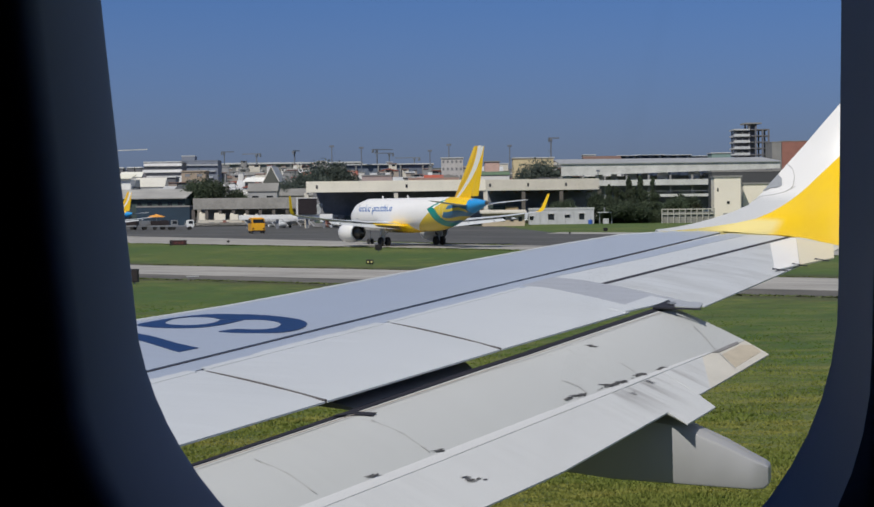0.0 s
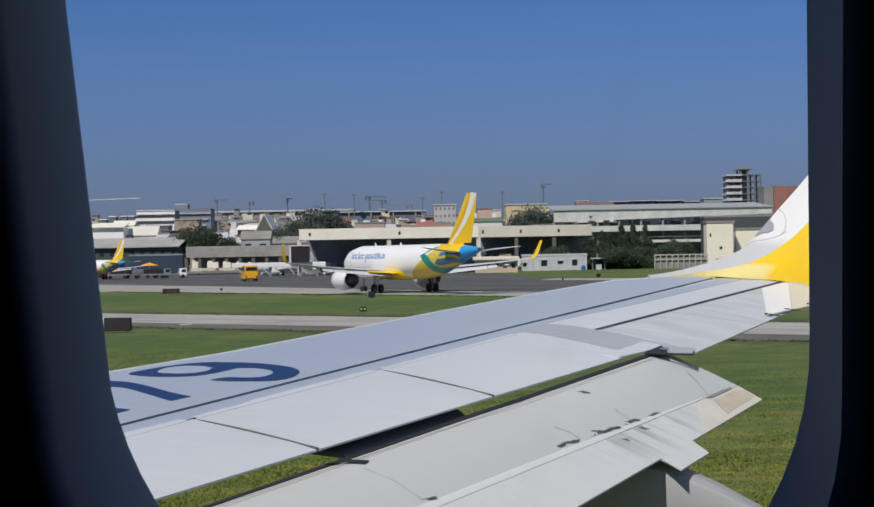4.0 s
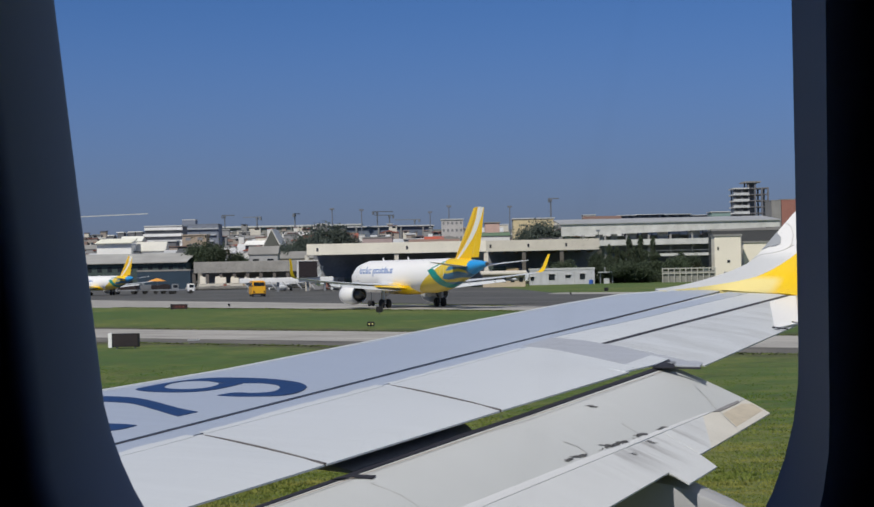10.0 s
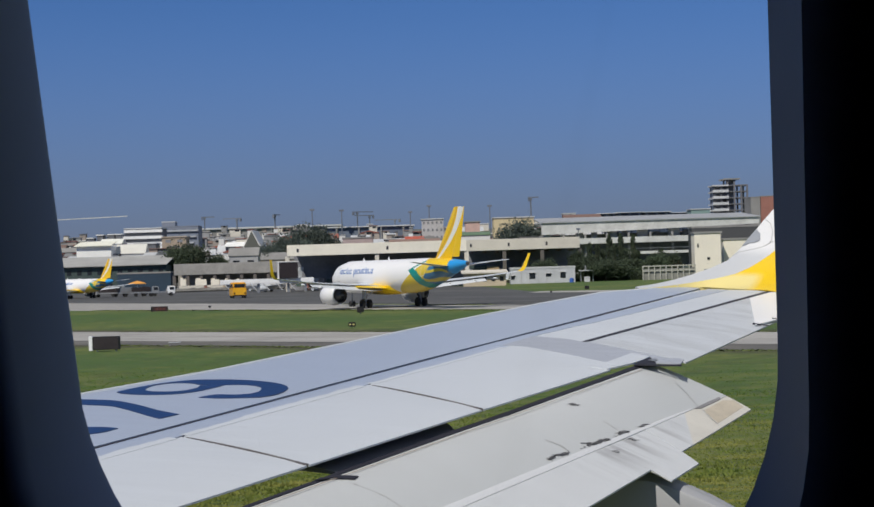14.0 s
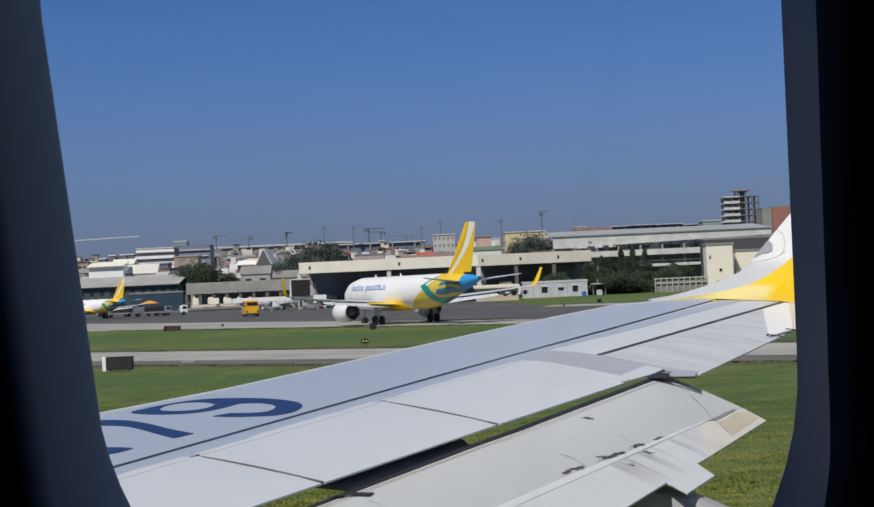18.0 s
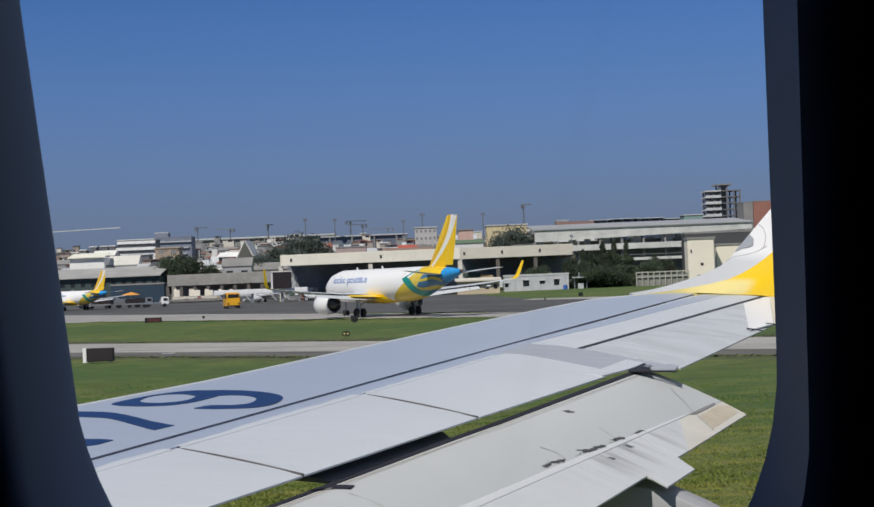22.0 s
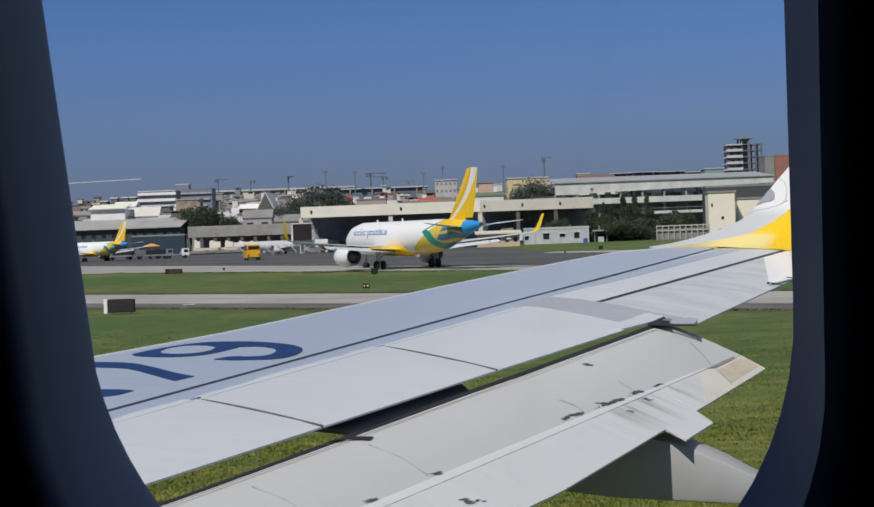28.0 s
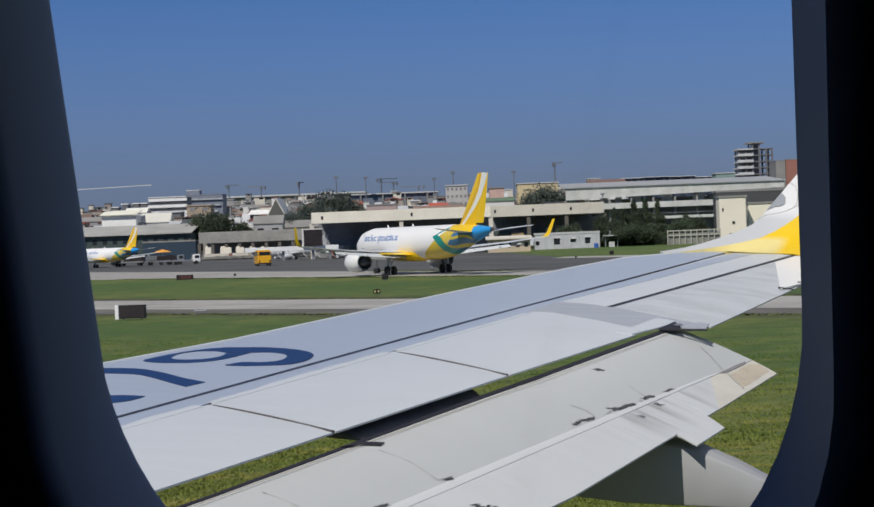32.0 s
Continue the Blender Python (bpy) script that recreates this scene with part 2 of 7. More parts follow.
CONCRETE = paving("pale concrete paving", (0.42, 0.405, 0.375), 0.85, (0.15, 0.145, 0.13), 0.55)
ASPHALT = paving("asphalt", (0.100, 0.100, 0.094), 0.9, (0.042, 0.043, 0.043), 0.75)
SHOULDER = paving("worn brown-grey asphalt", (0.165, 0.155, 0.135), 0.9, (0.055, 0.055, 0.05), 0.75)
CREAM = plain("bright cream plaster", (0.86, 0.80, 0.67), 0.8, big=0.15, small=2, vary=0.08)
BEIGE = plain("cream painted concrete", (0.66, 0.62, 0.53), 0.8, big=0.15, small=2, vary=0.16)
ROOF_GREY = plain("weathered grey roof sheet", (0.27, 0.265, 0.25), 0.7, big=0.1, small=1.5, vary=0.3)
ROOF_PALE = plain("pale metal roof sheet", (0.55, 0.56, 0.56), 0.55, big=0.1, small=1.5, vary=0.2)
WALL_WHITE = plain("white painted wall", (0.72, 0.71, 0.68), 0.8, big=0.2, small=2, vary=0.15)
# Grey toned down to paint the shade inside bays and open floors.
SHADE = plain("shade-toned interior wall", (0.25, 0.255, 0.275), 0.9, big=0.2, small=1.5, vary=0.35)
GREEN_WALL = plain("dark green hangar sheet", (0.05, 0.078, 0.072), 0.7, big=0.1, small=1.2, vary=0.25)
RAW = plain("raw concrete", (0.27, 0.268, 0.26), 0.9, big=0.2, small=2, vary=0.25)
BRICK_RED = plain("dull brick red wall", (0.33, 0.15, 0.115), 0.85, big=0.2, small=2, vary=0.2)
LEAF = leafage("dark green foliage", (0.094, 0.126, 0.074), 0.45, 0.2)
BARK = plain("brown bark", (0.12, 0.085, 0.055), 0.9)
ORANGE = plain("orange yellow bus paint", (0.80, 0.42, 0.02), 0.4)
BLACK = plain("black sign face", (0.012, 0.011, 0.012), 0.5)


def grass_material():
    n = Nodes("mown grass")
    a, b, c = n.noise(0.035, 5), n.noise(0.55, 6, 0.65), n.noise(7.0, 6, 0.7)
    streak = n.add("ShaderNodeMapping", n.obj())
    streak.inputs["Scale"].default_value = (0.12, 0.5, 1)
    d = n.noise(1.0, 6, 0.7, streak.outputs[0])
    dry = n.ramp(n.math("ADD", n.math("MULTIPLY", a, 0.4), n.math("MULTIPLY", n.math("ADD", b, d), 0.3)), 0.46, 0.56)
    apart_ = n.add("ShaderNodeVectorMath", n.obj(), (0, 15, 0), operation="DISTANCE").outputs["Value"]
    dry = n.math("ADD", dry, n.math("MULTIPLY", n.math("SUBTRACT", 1.0, n.ramp(apart_, 18, 42)), 0.6), True)
    base = n.mix(dry, (0.056, 0.124, 0.018), (0.190, 0.205, 0.045))
    col = n.mix(n.ramp(n.math("ADD", n.math("MULTIPLY", c, 0.6), n.math("MULTIPLY", n.noise(1.7, 6, 0.7), 0.4)), 0.38, 0.60), (0.060, 0.098, 0.018), base)
    col = n.mix(n.math("MULTIPLY", n.ramp(n.noise(0.3, 8, 0.75), 0.49, 0.60), 0.65), col, (0.045, 0.070, 0.016))
    drift = n.add("ShaderNodeMapping", n.obj())
    drift.inputs["Scale"].default_value = (0.55, 1.5, 1)
    near = n.math("SUBTRACT", 1.0, n.ramp(apart_, 35, 75))
    straw = n.math("MULTIPLY", n.math("MULTIPLY", n.ramp(n.noise(0.45, 6, 0.65, drift.outputs[0]), 0.47, 0.60), 0.6), near)
    over = n.add("ShaderNodeVectorMath", n.obj(), tuple(TN), operation="DOT_PRODUCT").outputs["Value"]
    ragged = n.math("ADD", over, n.math("MULTIPLY", n.math("SUBTRACT", n.noise(0.5, 7, 0.7), 0.5), 9.0))
    worn = n.math("ADD", n.math("MULTIPLY", n.math("GREATER_THAN", over, 94.0), n.math("SUBTRACT", 1.0, n.ramp(ragged, 96.0, 100.0))), n.math("MULTIPLY", n.math("LESS_THAN", over, 76.5), n.ramp(ragged, 71.5, 75.0)), True)
    # Near ground turns darker in noise patches.
    near_dark = n.math("MULTIPLY", n.math("MULTIPLY", near, n.ramp(n.noise(2.6, 7, 0.75, drift.outputs[0]), 0.44, 0.62)), 0.35)
    col = n.mix(near_dark, n.mix(straw, col, (0.21, 0.205, 0.052)), (0.034, 0.056, 0.012))
    col = n.mix(n.math("MULTIPLY", worn, 0.85), col, (0.058, 0.050, 0.028))
    n.set(Base_Color=col, Roughness=0.9)
    return n.bump(n.math("ADD", c, b), 0.6, 0.12).mat


GRASS = grass_material()


# ---- mesh helpers ----
def finish(bm, smooth=True):
    bmesh.ops.remove_doubles(bm, verts=bm.verts, dist=1e-5)
    bmesh.ops.recalc_face_normals(bm, faces=bm.faces)
    for f in bm.faces:
        f.smooth = smooth
    if smooth:
        for e in bm.edges:
            if len(e.link_faces) == 2 and e.calc_face_angle(0) > 0.6:
                e.smooth = False
    return bm


def to_mesh(name, bm, material):
    me = bpy.data.meshes.new(name)
    bm.to_mesh(me)
    bm.free()
    for m in material if isinstance(material, (list, tuple)) else [material]:
        me.materials.append(m)
    return me


def part(name, bm, material, parent, label="", m=None):
    ob = new(name, to_mesh(name, bm, material) if isinstance(bm, bmesh.types.BMesh) else bm)
    ob.parent = parent
    if m is not None:
        ob.matrix_basis = m
    return tagged(ob, label)


def thing(name, label, category, m=None, group="", kind=""):
    ob = new(name)
    if m is not None:
        ob.matrix_basis = m
    return tagged(ob, label, category, group, kind)


def solid(name, bm, material, label, category, m=None, group="", kind=""):
    ob = new(name, to_mesh(name, bm, material))
    if m is not None:
        ob.matrix_basis = m
    return tagged(ob, label, category, group, kind)


def block(*boxes, bevel=0.0):
    """Boxes (x0, x1, y0, y1, z0, z1) in one mesh."""
    bm = bmesh.new()
    for x0, x1, y0, y1, z0, z1 in boxes:
        v = [bm.verts.new(p) for p in ((x0, y0, z0), (x1, y0, z0), (x1, y1, z0), (x0, y1, z0), (x0, y0, z1), (x1, y0, z1), (x1, y1, z1), (x0, y1, z1))]
        for q in ((0, 3, 2, 1), (4, 5, 6, 7), (0, 1, 5, 4), (1, 2, 6, 5), (2, 3, 7, 6), (3, 0, 4, 7)):
            bm.faces.new([v[i] for i in q])
    if bevel:
        bmesh.ops.bevel(bm, geom=bm.edges[:], offset=bevel, segments=2, affect="EDGES")
    return bm


def loft(rings, caps=True, bm=None, around=True):
    """Skin over rings of equally many points."""
    bm = bm or bmesh.new()
    vs = [[bm.verts.new(p) for p in r] for r in rings]
    n = len(rings[0])
    for a, b in zip(vs, vs[1:]):
        for i in range(n if around else n - 1):
            j = (i + 1) % n
            bm.faces.new((a[i], a[j], b[j], b[i]))
    if caps and around:
        bm.faces.new(vs[0][::-1])
        bm.faces.new(vs[-1])
    return bm


def spin(profile, n=24, axis="Y", bm=None):
    """A turned body from (along, radius) pairs."""
    rings = []
    for a, r in profile:
        ring = []
        for i in range(n):
            t = 2 * math.pi * i / n
            u, w = r * math.cos(t), r * math.sin(t)
            ring.append({"Y": (u, a, w), "X": (a, u, w), "Z": (u, w, a)}[axis])
        rings.append(ring)
    return finish(loft(rings, bm=bm))


def tube(a, b, r0, r1=None, n=8, bm=None):
    a, b = Vector(a), Vector(b)
    q = (b - a).to_track_quat("Z", "Y").to_matrix()
    r1 = r0 if r1 is None else r1
    ring = lambda p, r: [p + q @ Vector((r * math.cos(2 * math.pi * i / n), r * math.sin(2 * math.pi * i / n), 0)) for i in range(n)]
    return loft([ring(a, r0), ring(b, r1)], bm=bm)


def prism(points, z0, z1):
    """An upright body over a plan outline."""
    return finish(loft([[(x, y, z0) for x, y in points], [(x, y, z1) for x, y in points]]), smooth=False)


# ---- ground ----
def sheet(name, points, z, material, label, category):
    """A thin slab of ground cover with a plan outline, its top at z."""
    return solid(name, prism(points, -0.4, z), material, label, category, kind="structure")


def ground():
    bm = bmesh.new()
    xs = [-4500, -1200, -400, -160, -80, -40, -20, 0, 20, 40, 80, 160, 400, 1200, 4500]
    ys = [-1500, -300, -100, -30, 0, 20, 40, 60, 80, 100, 140, 200, 300, 500, 900, 2000, 4700]
    vs = [[bm.verts.new((x, y, 0)) for x in xs] for y in ys]
    for a, b in zip(vs, vs[1:]):
        for i in range(len(xs) - 1):
            bm.faces.new((a[i], a[i + 1], b[i + 1], b[i]))
    return solid("ground", finish(bm, False), GRASS, "flat mown green and yellowish airfield grass", "ground", kind="structure")


ground()
def strip(d0, d1, a0=-700, a1=700):
    return [tuple((TN * d + TW * a)[:2]) for d, a in ((d0, a0), (d1, a0), (d1, a1), (d0, a1))]


sheet("taxiway_shoulder", strip(75.5, 95.0), 0.010, SHOULDER, "dark worn asphalt shoulder of the taxiway", "road")
sheet("taxiway", strip(81.0, 94.0), 0.016, CONCRETE, "pale concrete taxiway crossing the grass", "road")
sheet("apron", [(-700, 1150), (-46.8, 240.2), (6.8, 177.2), (140, 20), (300, -100), (300, 30), (19.9, 277), (14, 380), (-20, 520), (-300, 900)], 0.012, ASPHALT, "dark asphalt apron and taxiway", "road")
sheet("taxiway_edge", [(-500, 773), (-46.8, 240.2), (6.8, 177.2), (140, 20), (150, 30), (7.7, 200), (-11.2, 231.7), (-60.3, 309.4), (-400, 850)], 0.018, CONCRETE, "pale concrete edge strip of the far taxiway", "road")
sheet("apron_edge", [(17.5, 279), (20.5, 292), (70.0, 235), (150, 163), (150, 148), (66.0, 221)], 0.018, CONCRETE, "pale concrete strip along the far edge of the apron", "road")
# ---- airliners ----
FUSELAGE = ((0, 3.35, 0.06, 0.06), (0.25, 3.38, 0.45, 0.46), (0.9, 3.48, 0.92, 0.95), (1.8, 3.62, 1.33, 1.38), (3.2, 3.80, 1.72, 1.80), (5.5, 3.90, 1.975, 2.07), (12, 3.90, 1.975, 2.07), (18, 3.90, 1.975, 2.07),
            (24, 3.90, 1.975, 2.07), (26, 3.98, 1.95, 2.0), (28, 4.14, 1.86, 1.83), (30, 4.38, 1.66, 1.54), (32, 4.64, 1.38, 1.22), (34, 4.87, 1.03, 0.90), (35.6, 5.03, 0.70, 0.62), (37.0, 5.16, 0.38, 0.34), (37.5, 5.19, 0.27, 0.25))


def fuselage_ring(dist):
    k = FUSELAGE
    for a, b in zip(k, k[1:]):
        if a[0] <= dist <= b[0]:
            f = (dist - a[0]) / (b[0] - a[0])
            return [a[i] + (b[i] - a[i]) * f for i in range(4)]
    return k[-1]


def skin_point(dist, angle, off=0.0):
    """A point on an airliner's fuselage; angle 0 is its right side, 90 its crown."""
    _, zc, w, h = fuselage_ring(dist)
    return Vector(((w + off) * math.cos(radians(angle)), 17.7 - dist, zc + (h + off) * math.sin(radians(angle))))


def foil(le, chord, z, thick, s, across=(1, 0, 0), up=(0, 0, 1), n=9, droop=0.0):
    """A closed wing section: le is its distance from the nose, s its place along the span."""
    ring = []
    for i in range(n):
        c = 0.5 - 0.5 * math.cos(math.pi * i / (n - 1))
        t = thick * 2.6 * (math.sqrt(c) * 0.6 - 0.25 * c - 0.35 * c * c)
        ring.append((c, t * 0.62))
    for i in range(n - 2, 0, -1):
        c = 0.5 - 0.5 * math.cos(math.pi * i / (n - 1))
        ring.append((c, -thick * 2.6 * (math.sqrt(c) * 0.6 - 0.25 * c - 0.35 * c * c) * 0.45))
    across, up = Vector(across), Vector(up)
    return [across * s + Vector((0, 17.7 - le - c * chord, z - droop * c)) + up * (t * chord) for c, t in ring]


def wheel(r, w):
    tyre = spin([(-w / 2, r * 0.55), (-w / 2, r * 0.88), (-w * 0.32, r), (w * 0.32, r), (w / 2, r * 0.88), (w / 2, r * 0.55)], 20, "X")
    rim = spin([(-w * 0.46, r * 0.2), (-w * 0.40, r * 0.54), (w * 0.40, r * 0.54), (w * 0.46, r * 0.2)], 16, "X")
    return to_mesh("tyre", tyre, DARK), to_mesh("rim", rim, STEEL)



def title_bars(body, dist0, widths, heights, material, side, gap, label, lean=0.0):
    """Lettering shown as plain rounded bars along a fuselage side, raised by the thickness of the film."""
    d = dist0
    for w, (lo, hi) in zip(widths, heights):
        bm = bmesh.new()
        grid = []
        for j in range(7):
            f = j / 6
            inset = w * 0.22 * max(0, (abs(f - 0.5) - 0.3) / 0.2) ** 2
            a = lo + (hi - lo) * f
            ang = (180 - a) if side < 0 else a
            sl = lean * f
            grid.append([skin_point(d + inset + sl, ang, 0.006), skin_point(d + w - inset + sl, ang, 0.006), skin_point(d + w - inset + sl, ang, 0.022), skin_point(d + inset + sl, ang, 0.022)])
        part("title_bar", finish(loft(grid), False), material, body, label)
        d += w + gap


def airliner(name, label, m, paint, fin_paint, tip_paint, engine_paint, tip_big, wing_paint, panes=42):
    plane = thing(name, label, "aeroplane", m)
    rings = []
    dists = [0, 0.1, 0.25, 0.5, 0.9, 1.35, 1.8, 2.5, 3.2, 4.3, 5.5] + [7 + i * 1.5 for i in range(12)] + [24, 25, 26, 27, 28, 29, 30, 31, 32, 33, 34, 35, 35.6, 36.4, 37.0, 37.5]
    for d in dists:
        rings.append([skin_point(d, 360 * i / 40) for i in range(40)])
    body = part("fuselage", finish(loft(rings)), paint, plane)
    part("exhaust", spin([(17.7 - 37.62, 0.10), (17.7 - 37.66, 0.2), (17.7 - 37.45, 0.24)], 14), TITANIUM, plane, "dark metal tail exhaust").location.z = 5.19
    # belly fairing
    bell = []
    for d, hw, zb in ((10.5, 0.4, 1.95), (11.5, 1.5, 1.75), (13, 2.05, 1.62), (17, 2.15, 1.58), (19.5, 1.9, 1.66), (21.5, 1.0, 1.85), (22.5, 0.3, 2.0)):
        bell.append([(hw * math.cos(math.pi * i / 10), 17.7 - d, 2.75 - (2.75 - zb) * math.sin(math.pi * i / 10) ** 0.7) for i in range(11)])
    part("belly_fairing", finish(loft(bell)), tip_paint if tip_big else paint, plane)
    # fin and rudder
    def finsec(le, chord, z, k=0.09):
        return [Vector((q.z, q.y, z)) for q in foil(le, chord, 0, k, 0)]
    part("fin", finish(loft([finsec(27.6, 6.0, 5.55, 0.05), finsec(29.6, 4.15, 6.0), finsec(31.9, 3.1, 8.6), finsec(34.55, 1.75, 11.70), finsec(34.95, 1.4, 11.78, 0.04)])), fin_paint, plane)
    part("rudder", finish(loft([[Vector((q.z, q.y, z)) for q in foil(le, ch, 0, 0.13, 0)] for le, ch, z in ((33.78, 1.75, 6.0), (35.02, 1.38, 8.7), (36.32, 0.78, 11.70))])), fin_paint, plane)
    wheels = wheel(0.58, 0.42), wheel(0.38, 0.22)
    for side in (-1, 1):
        a = (side, 0, 0)
        part("wing", finish(loft([foil(11.3, 7.0, 2.75, 0.13, 1.6, a), foil(14.2, 4.1, 3.0, 0.115, 6.4, a), foil(17.2, 2.6, 3.5, 0.11, 12.2, a), foil(19.45, 1.5, 4.0, 0.10, 16.6, a)])), wing_paint, plane, "pale grey wing")
        part("flap", finish(loft([foil(18.0, 1.35, 2.62, 0.14, 2.2, a, droop=0.55), foil(17.95, 1.1, 2.86, 0.13, 6.4, a, droop=0.45), foil(19.35, 0.85, 3.30, 0.12, 12.0, a, droop=0.35)])), wing_paint, plane, "grey lowered flap")
        # outer tip
        if tip_big:
            tip = [foil(19.45, 1.5, 4.0, 0.10, 16.6, a), foil(19.75, 1.3, 4.18, 0.1, 17.0, a, (-side * 0.5, 0, 0.85)), foil(20.1, 1.05, 4.6, 0.1, 17.25, a, (-side, 0, 0.3)), foil(21.0, 0.62, 6.3, 0.1, 17.65, a, (-side, 0, 0.15))]
        else:
            tip = [foil(20.5, 0.55, 3.35, 0.1, 16.75, a, (-side, 0, 0)), foil(19.6, 1.5, 4.0, 0.08, 16.7, a, (-side, 0, 0)), foil(20.6, 0.6, 4.75, 0.1, 16.85, a, (-side, 0, 0))]
        part("wing_tip", finish(loft(tip)), tip_paint, plane)
        part("tailplane", finish(loft([foil(31.3, 3.3, 4.95, 0.1, 0.9, a), foil(35.1, 1.35, 5.5, 0.09, 6.2, a)])), wing_paint, plane, "pale grey tailplane")
        for s, le in ((3.9, 17.2), (7.4, 17.1), (10.6, 18.1), (13.2, 19.0)):
            bm = spin([(1.4, 0.04), (0.9, 0.16), (0, 0.2), (-1.0, 0.13), (-1.6, 0.03)], 10)
            part("flap_fairing", bm, wing_paint, plane, m=pose(side * s, 17.7 - le - 0.3, 2.52 + 0.075 * (s - 3.9)))
        nac = part("engine", spin([(3.1, 0.93), (3.32, 1.02), (3.2, 1.12), (2.4, 1.24), (1.2, 1.27), (0.0, 1.16), (-0.75, 0.96), (-0.75, 0.90), (0.2, 0.98)], 32), engine_paint, plane, "white engine nacelle", pose(side * 5.75, 17.7 - 13.6, 1.72))
        part("core", spin([(-0.2, 0.88), (-0.8, 0.66), (-1.6, 0.42), (-1.65, 0.3), (-2.3, 0.05)], 20), TITANIUM, nac, "bare metal exhaust core")
        part("fan", spin([(2.75, 0.95), (2.8, 0.4), (3.0, 0.05)], 20), TITANIUM, nac, "dark fan")
        part("pylon", finish(loft([[(side * 5.75 + dx, 17.7 - d, z) for dx, z in ((-0.14, z0), (0.14, z0), (0.14, z1), (-0.14, z1))] for d, z0, z1 in ((10.9, 2.85, 3.0), (13, 2.5, 3.35), (16.2, 2.45, 3.0))]), False), wing_paint, plane)
        gear = part("main_gear", tube((side * 3.8, 0, 0.55), (side * 3.8, 0.1, 2.9), 0.13, 0.15, 12), STEEL, plane, "steel main landing gear leg")
        part("brace", tube((side * 3.8, 0, 1.4), (side * 2.2, 0, 2.6), 0.07), STEEL, gear)
        part("gear_door", block((side * 4.05 - 0.03, side * 4.05 + 0.03, -0.45, 0.5, 1.1, 2.75)), wing_paint, gear)
        for dx in (-0.46, 0.46):
            w = part("tyre", wheels[0][0], None, gear, "black tyre", pose(side * 3.8 + dx, 0, 0.58))
            part("rim", wheels[0][1], None, gear, "", pose(side * 3.8 + dx, 0, 0.58))
    gear = part("nose_gear", tube((0, 12.64, 0.4), (0, 12.55, 2.3), 0.09, 0.11, 10), STEEL, plane, "steel nose landing gear leg")
    for dx in (-0.25, 0.25):
        part("tyre", wheels[1][0], None, gear, "black tyre", pose(dx, 12.64, 0.38))
        part("rim", wheels[1][1], None, gear, "", pose(dx, 12.64, 0.38))
    # cabin windows, doors, cockpit panes
    for side in (0, 180):
        for i in range(panes):
            d = 6.6 + i * 0.533 * 42 / max(panes, 1)
            if 5.0 < d < 29.5:
                ring = []
                for j in range(8):
                    t = 2 * math.pi * j / 8
                    ring.append((0.12 * math.cos(t), 0.17 * math.sin(t)))
                rr = [[skin_point(d + u, (180 - 13 - w * 28) if side else (13 + w * 28), off) for u, w in ring] for off in (0.002, 0.02)]
                part("cabin_window", finish(loft(rr), False), GLASS, body)
        for d in (4.7, 28.9):
            ang = lambda a: 180 - a if side else a
            edge = [(d, -14), (d + 0.82, -14), (d + 0.82, 36), (d, 36)]
            for (d0, a0), (d1, a1) in zip(edge, edge[1:] + edge[:1]):
                wv = 0.035
                pts = []
                for f in (0, 0.33, 0.66, 1):
                    dd, aa = d0 + (d1 - d0) * f, a0 + (a1 - a0) * f
                    if abs(d1 - d0) > 0.1:
                        pts.append([skin_point(dd, ang(aa - 0.6), 0.003), skin_point(dd, ang(aa + 0.6), 0.003), skin_point(dd, ang(aa + 0.6), 0.014), skin_point(dd, ang(aa - 0.6), 0.014)])
                    else:
                        pts.append([skin_point(dd - wv / 2, ang(aa), 0.003), skin_point(dd + wv / 2, ang(aa), 0.003), skin_point(dd + wv / 2, ang(aa), 0.014), skin_point(dd - wv / 2, ang(aa), 0.014)])
                part("door_outline", finish(loft(pts), False), STEEL if d < 10 else WHITE, body)
        for d0, d1, a0, a1 in ((1.25, 1.75, 48, 74), (1.55, 2.2, 22, 44), (2.3, 2.85, 20, 40)):
            q = [(d0, a0), (d1, a0), (d1 + 0.15, a1), (d0 + 0.2, a1)]
            part("cockpit_pane", finish(loft([[skin_point(d, (180 - a) if side else a, off) for d, a in q] for off in (0.0, 0.02)]), False), GLASS, body)
    # antennas on the crown
    for d in (9.0, 16.5):
        part("antenna", finish(loft([[(dx, 17.7 - d - dy, z) for dx, dy in ((-0.03, 0), (0.03, 0), (0.03, w), (-0.03, w))] for z, w in ((5.9, 0.45), (6.3, 0.2))]), False), WHITE, plane)
    return plane, body


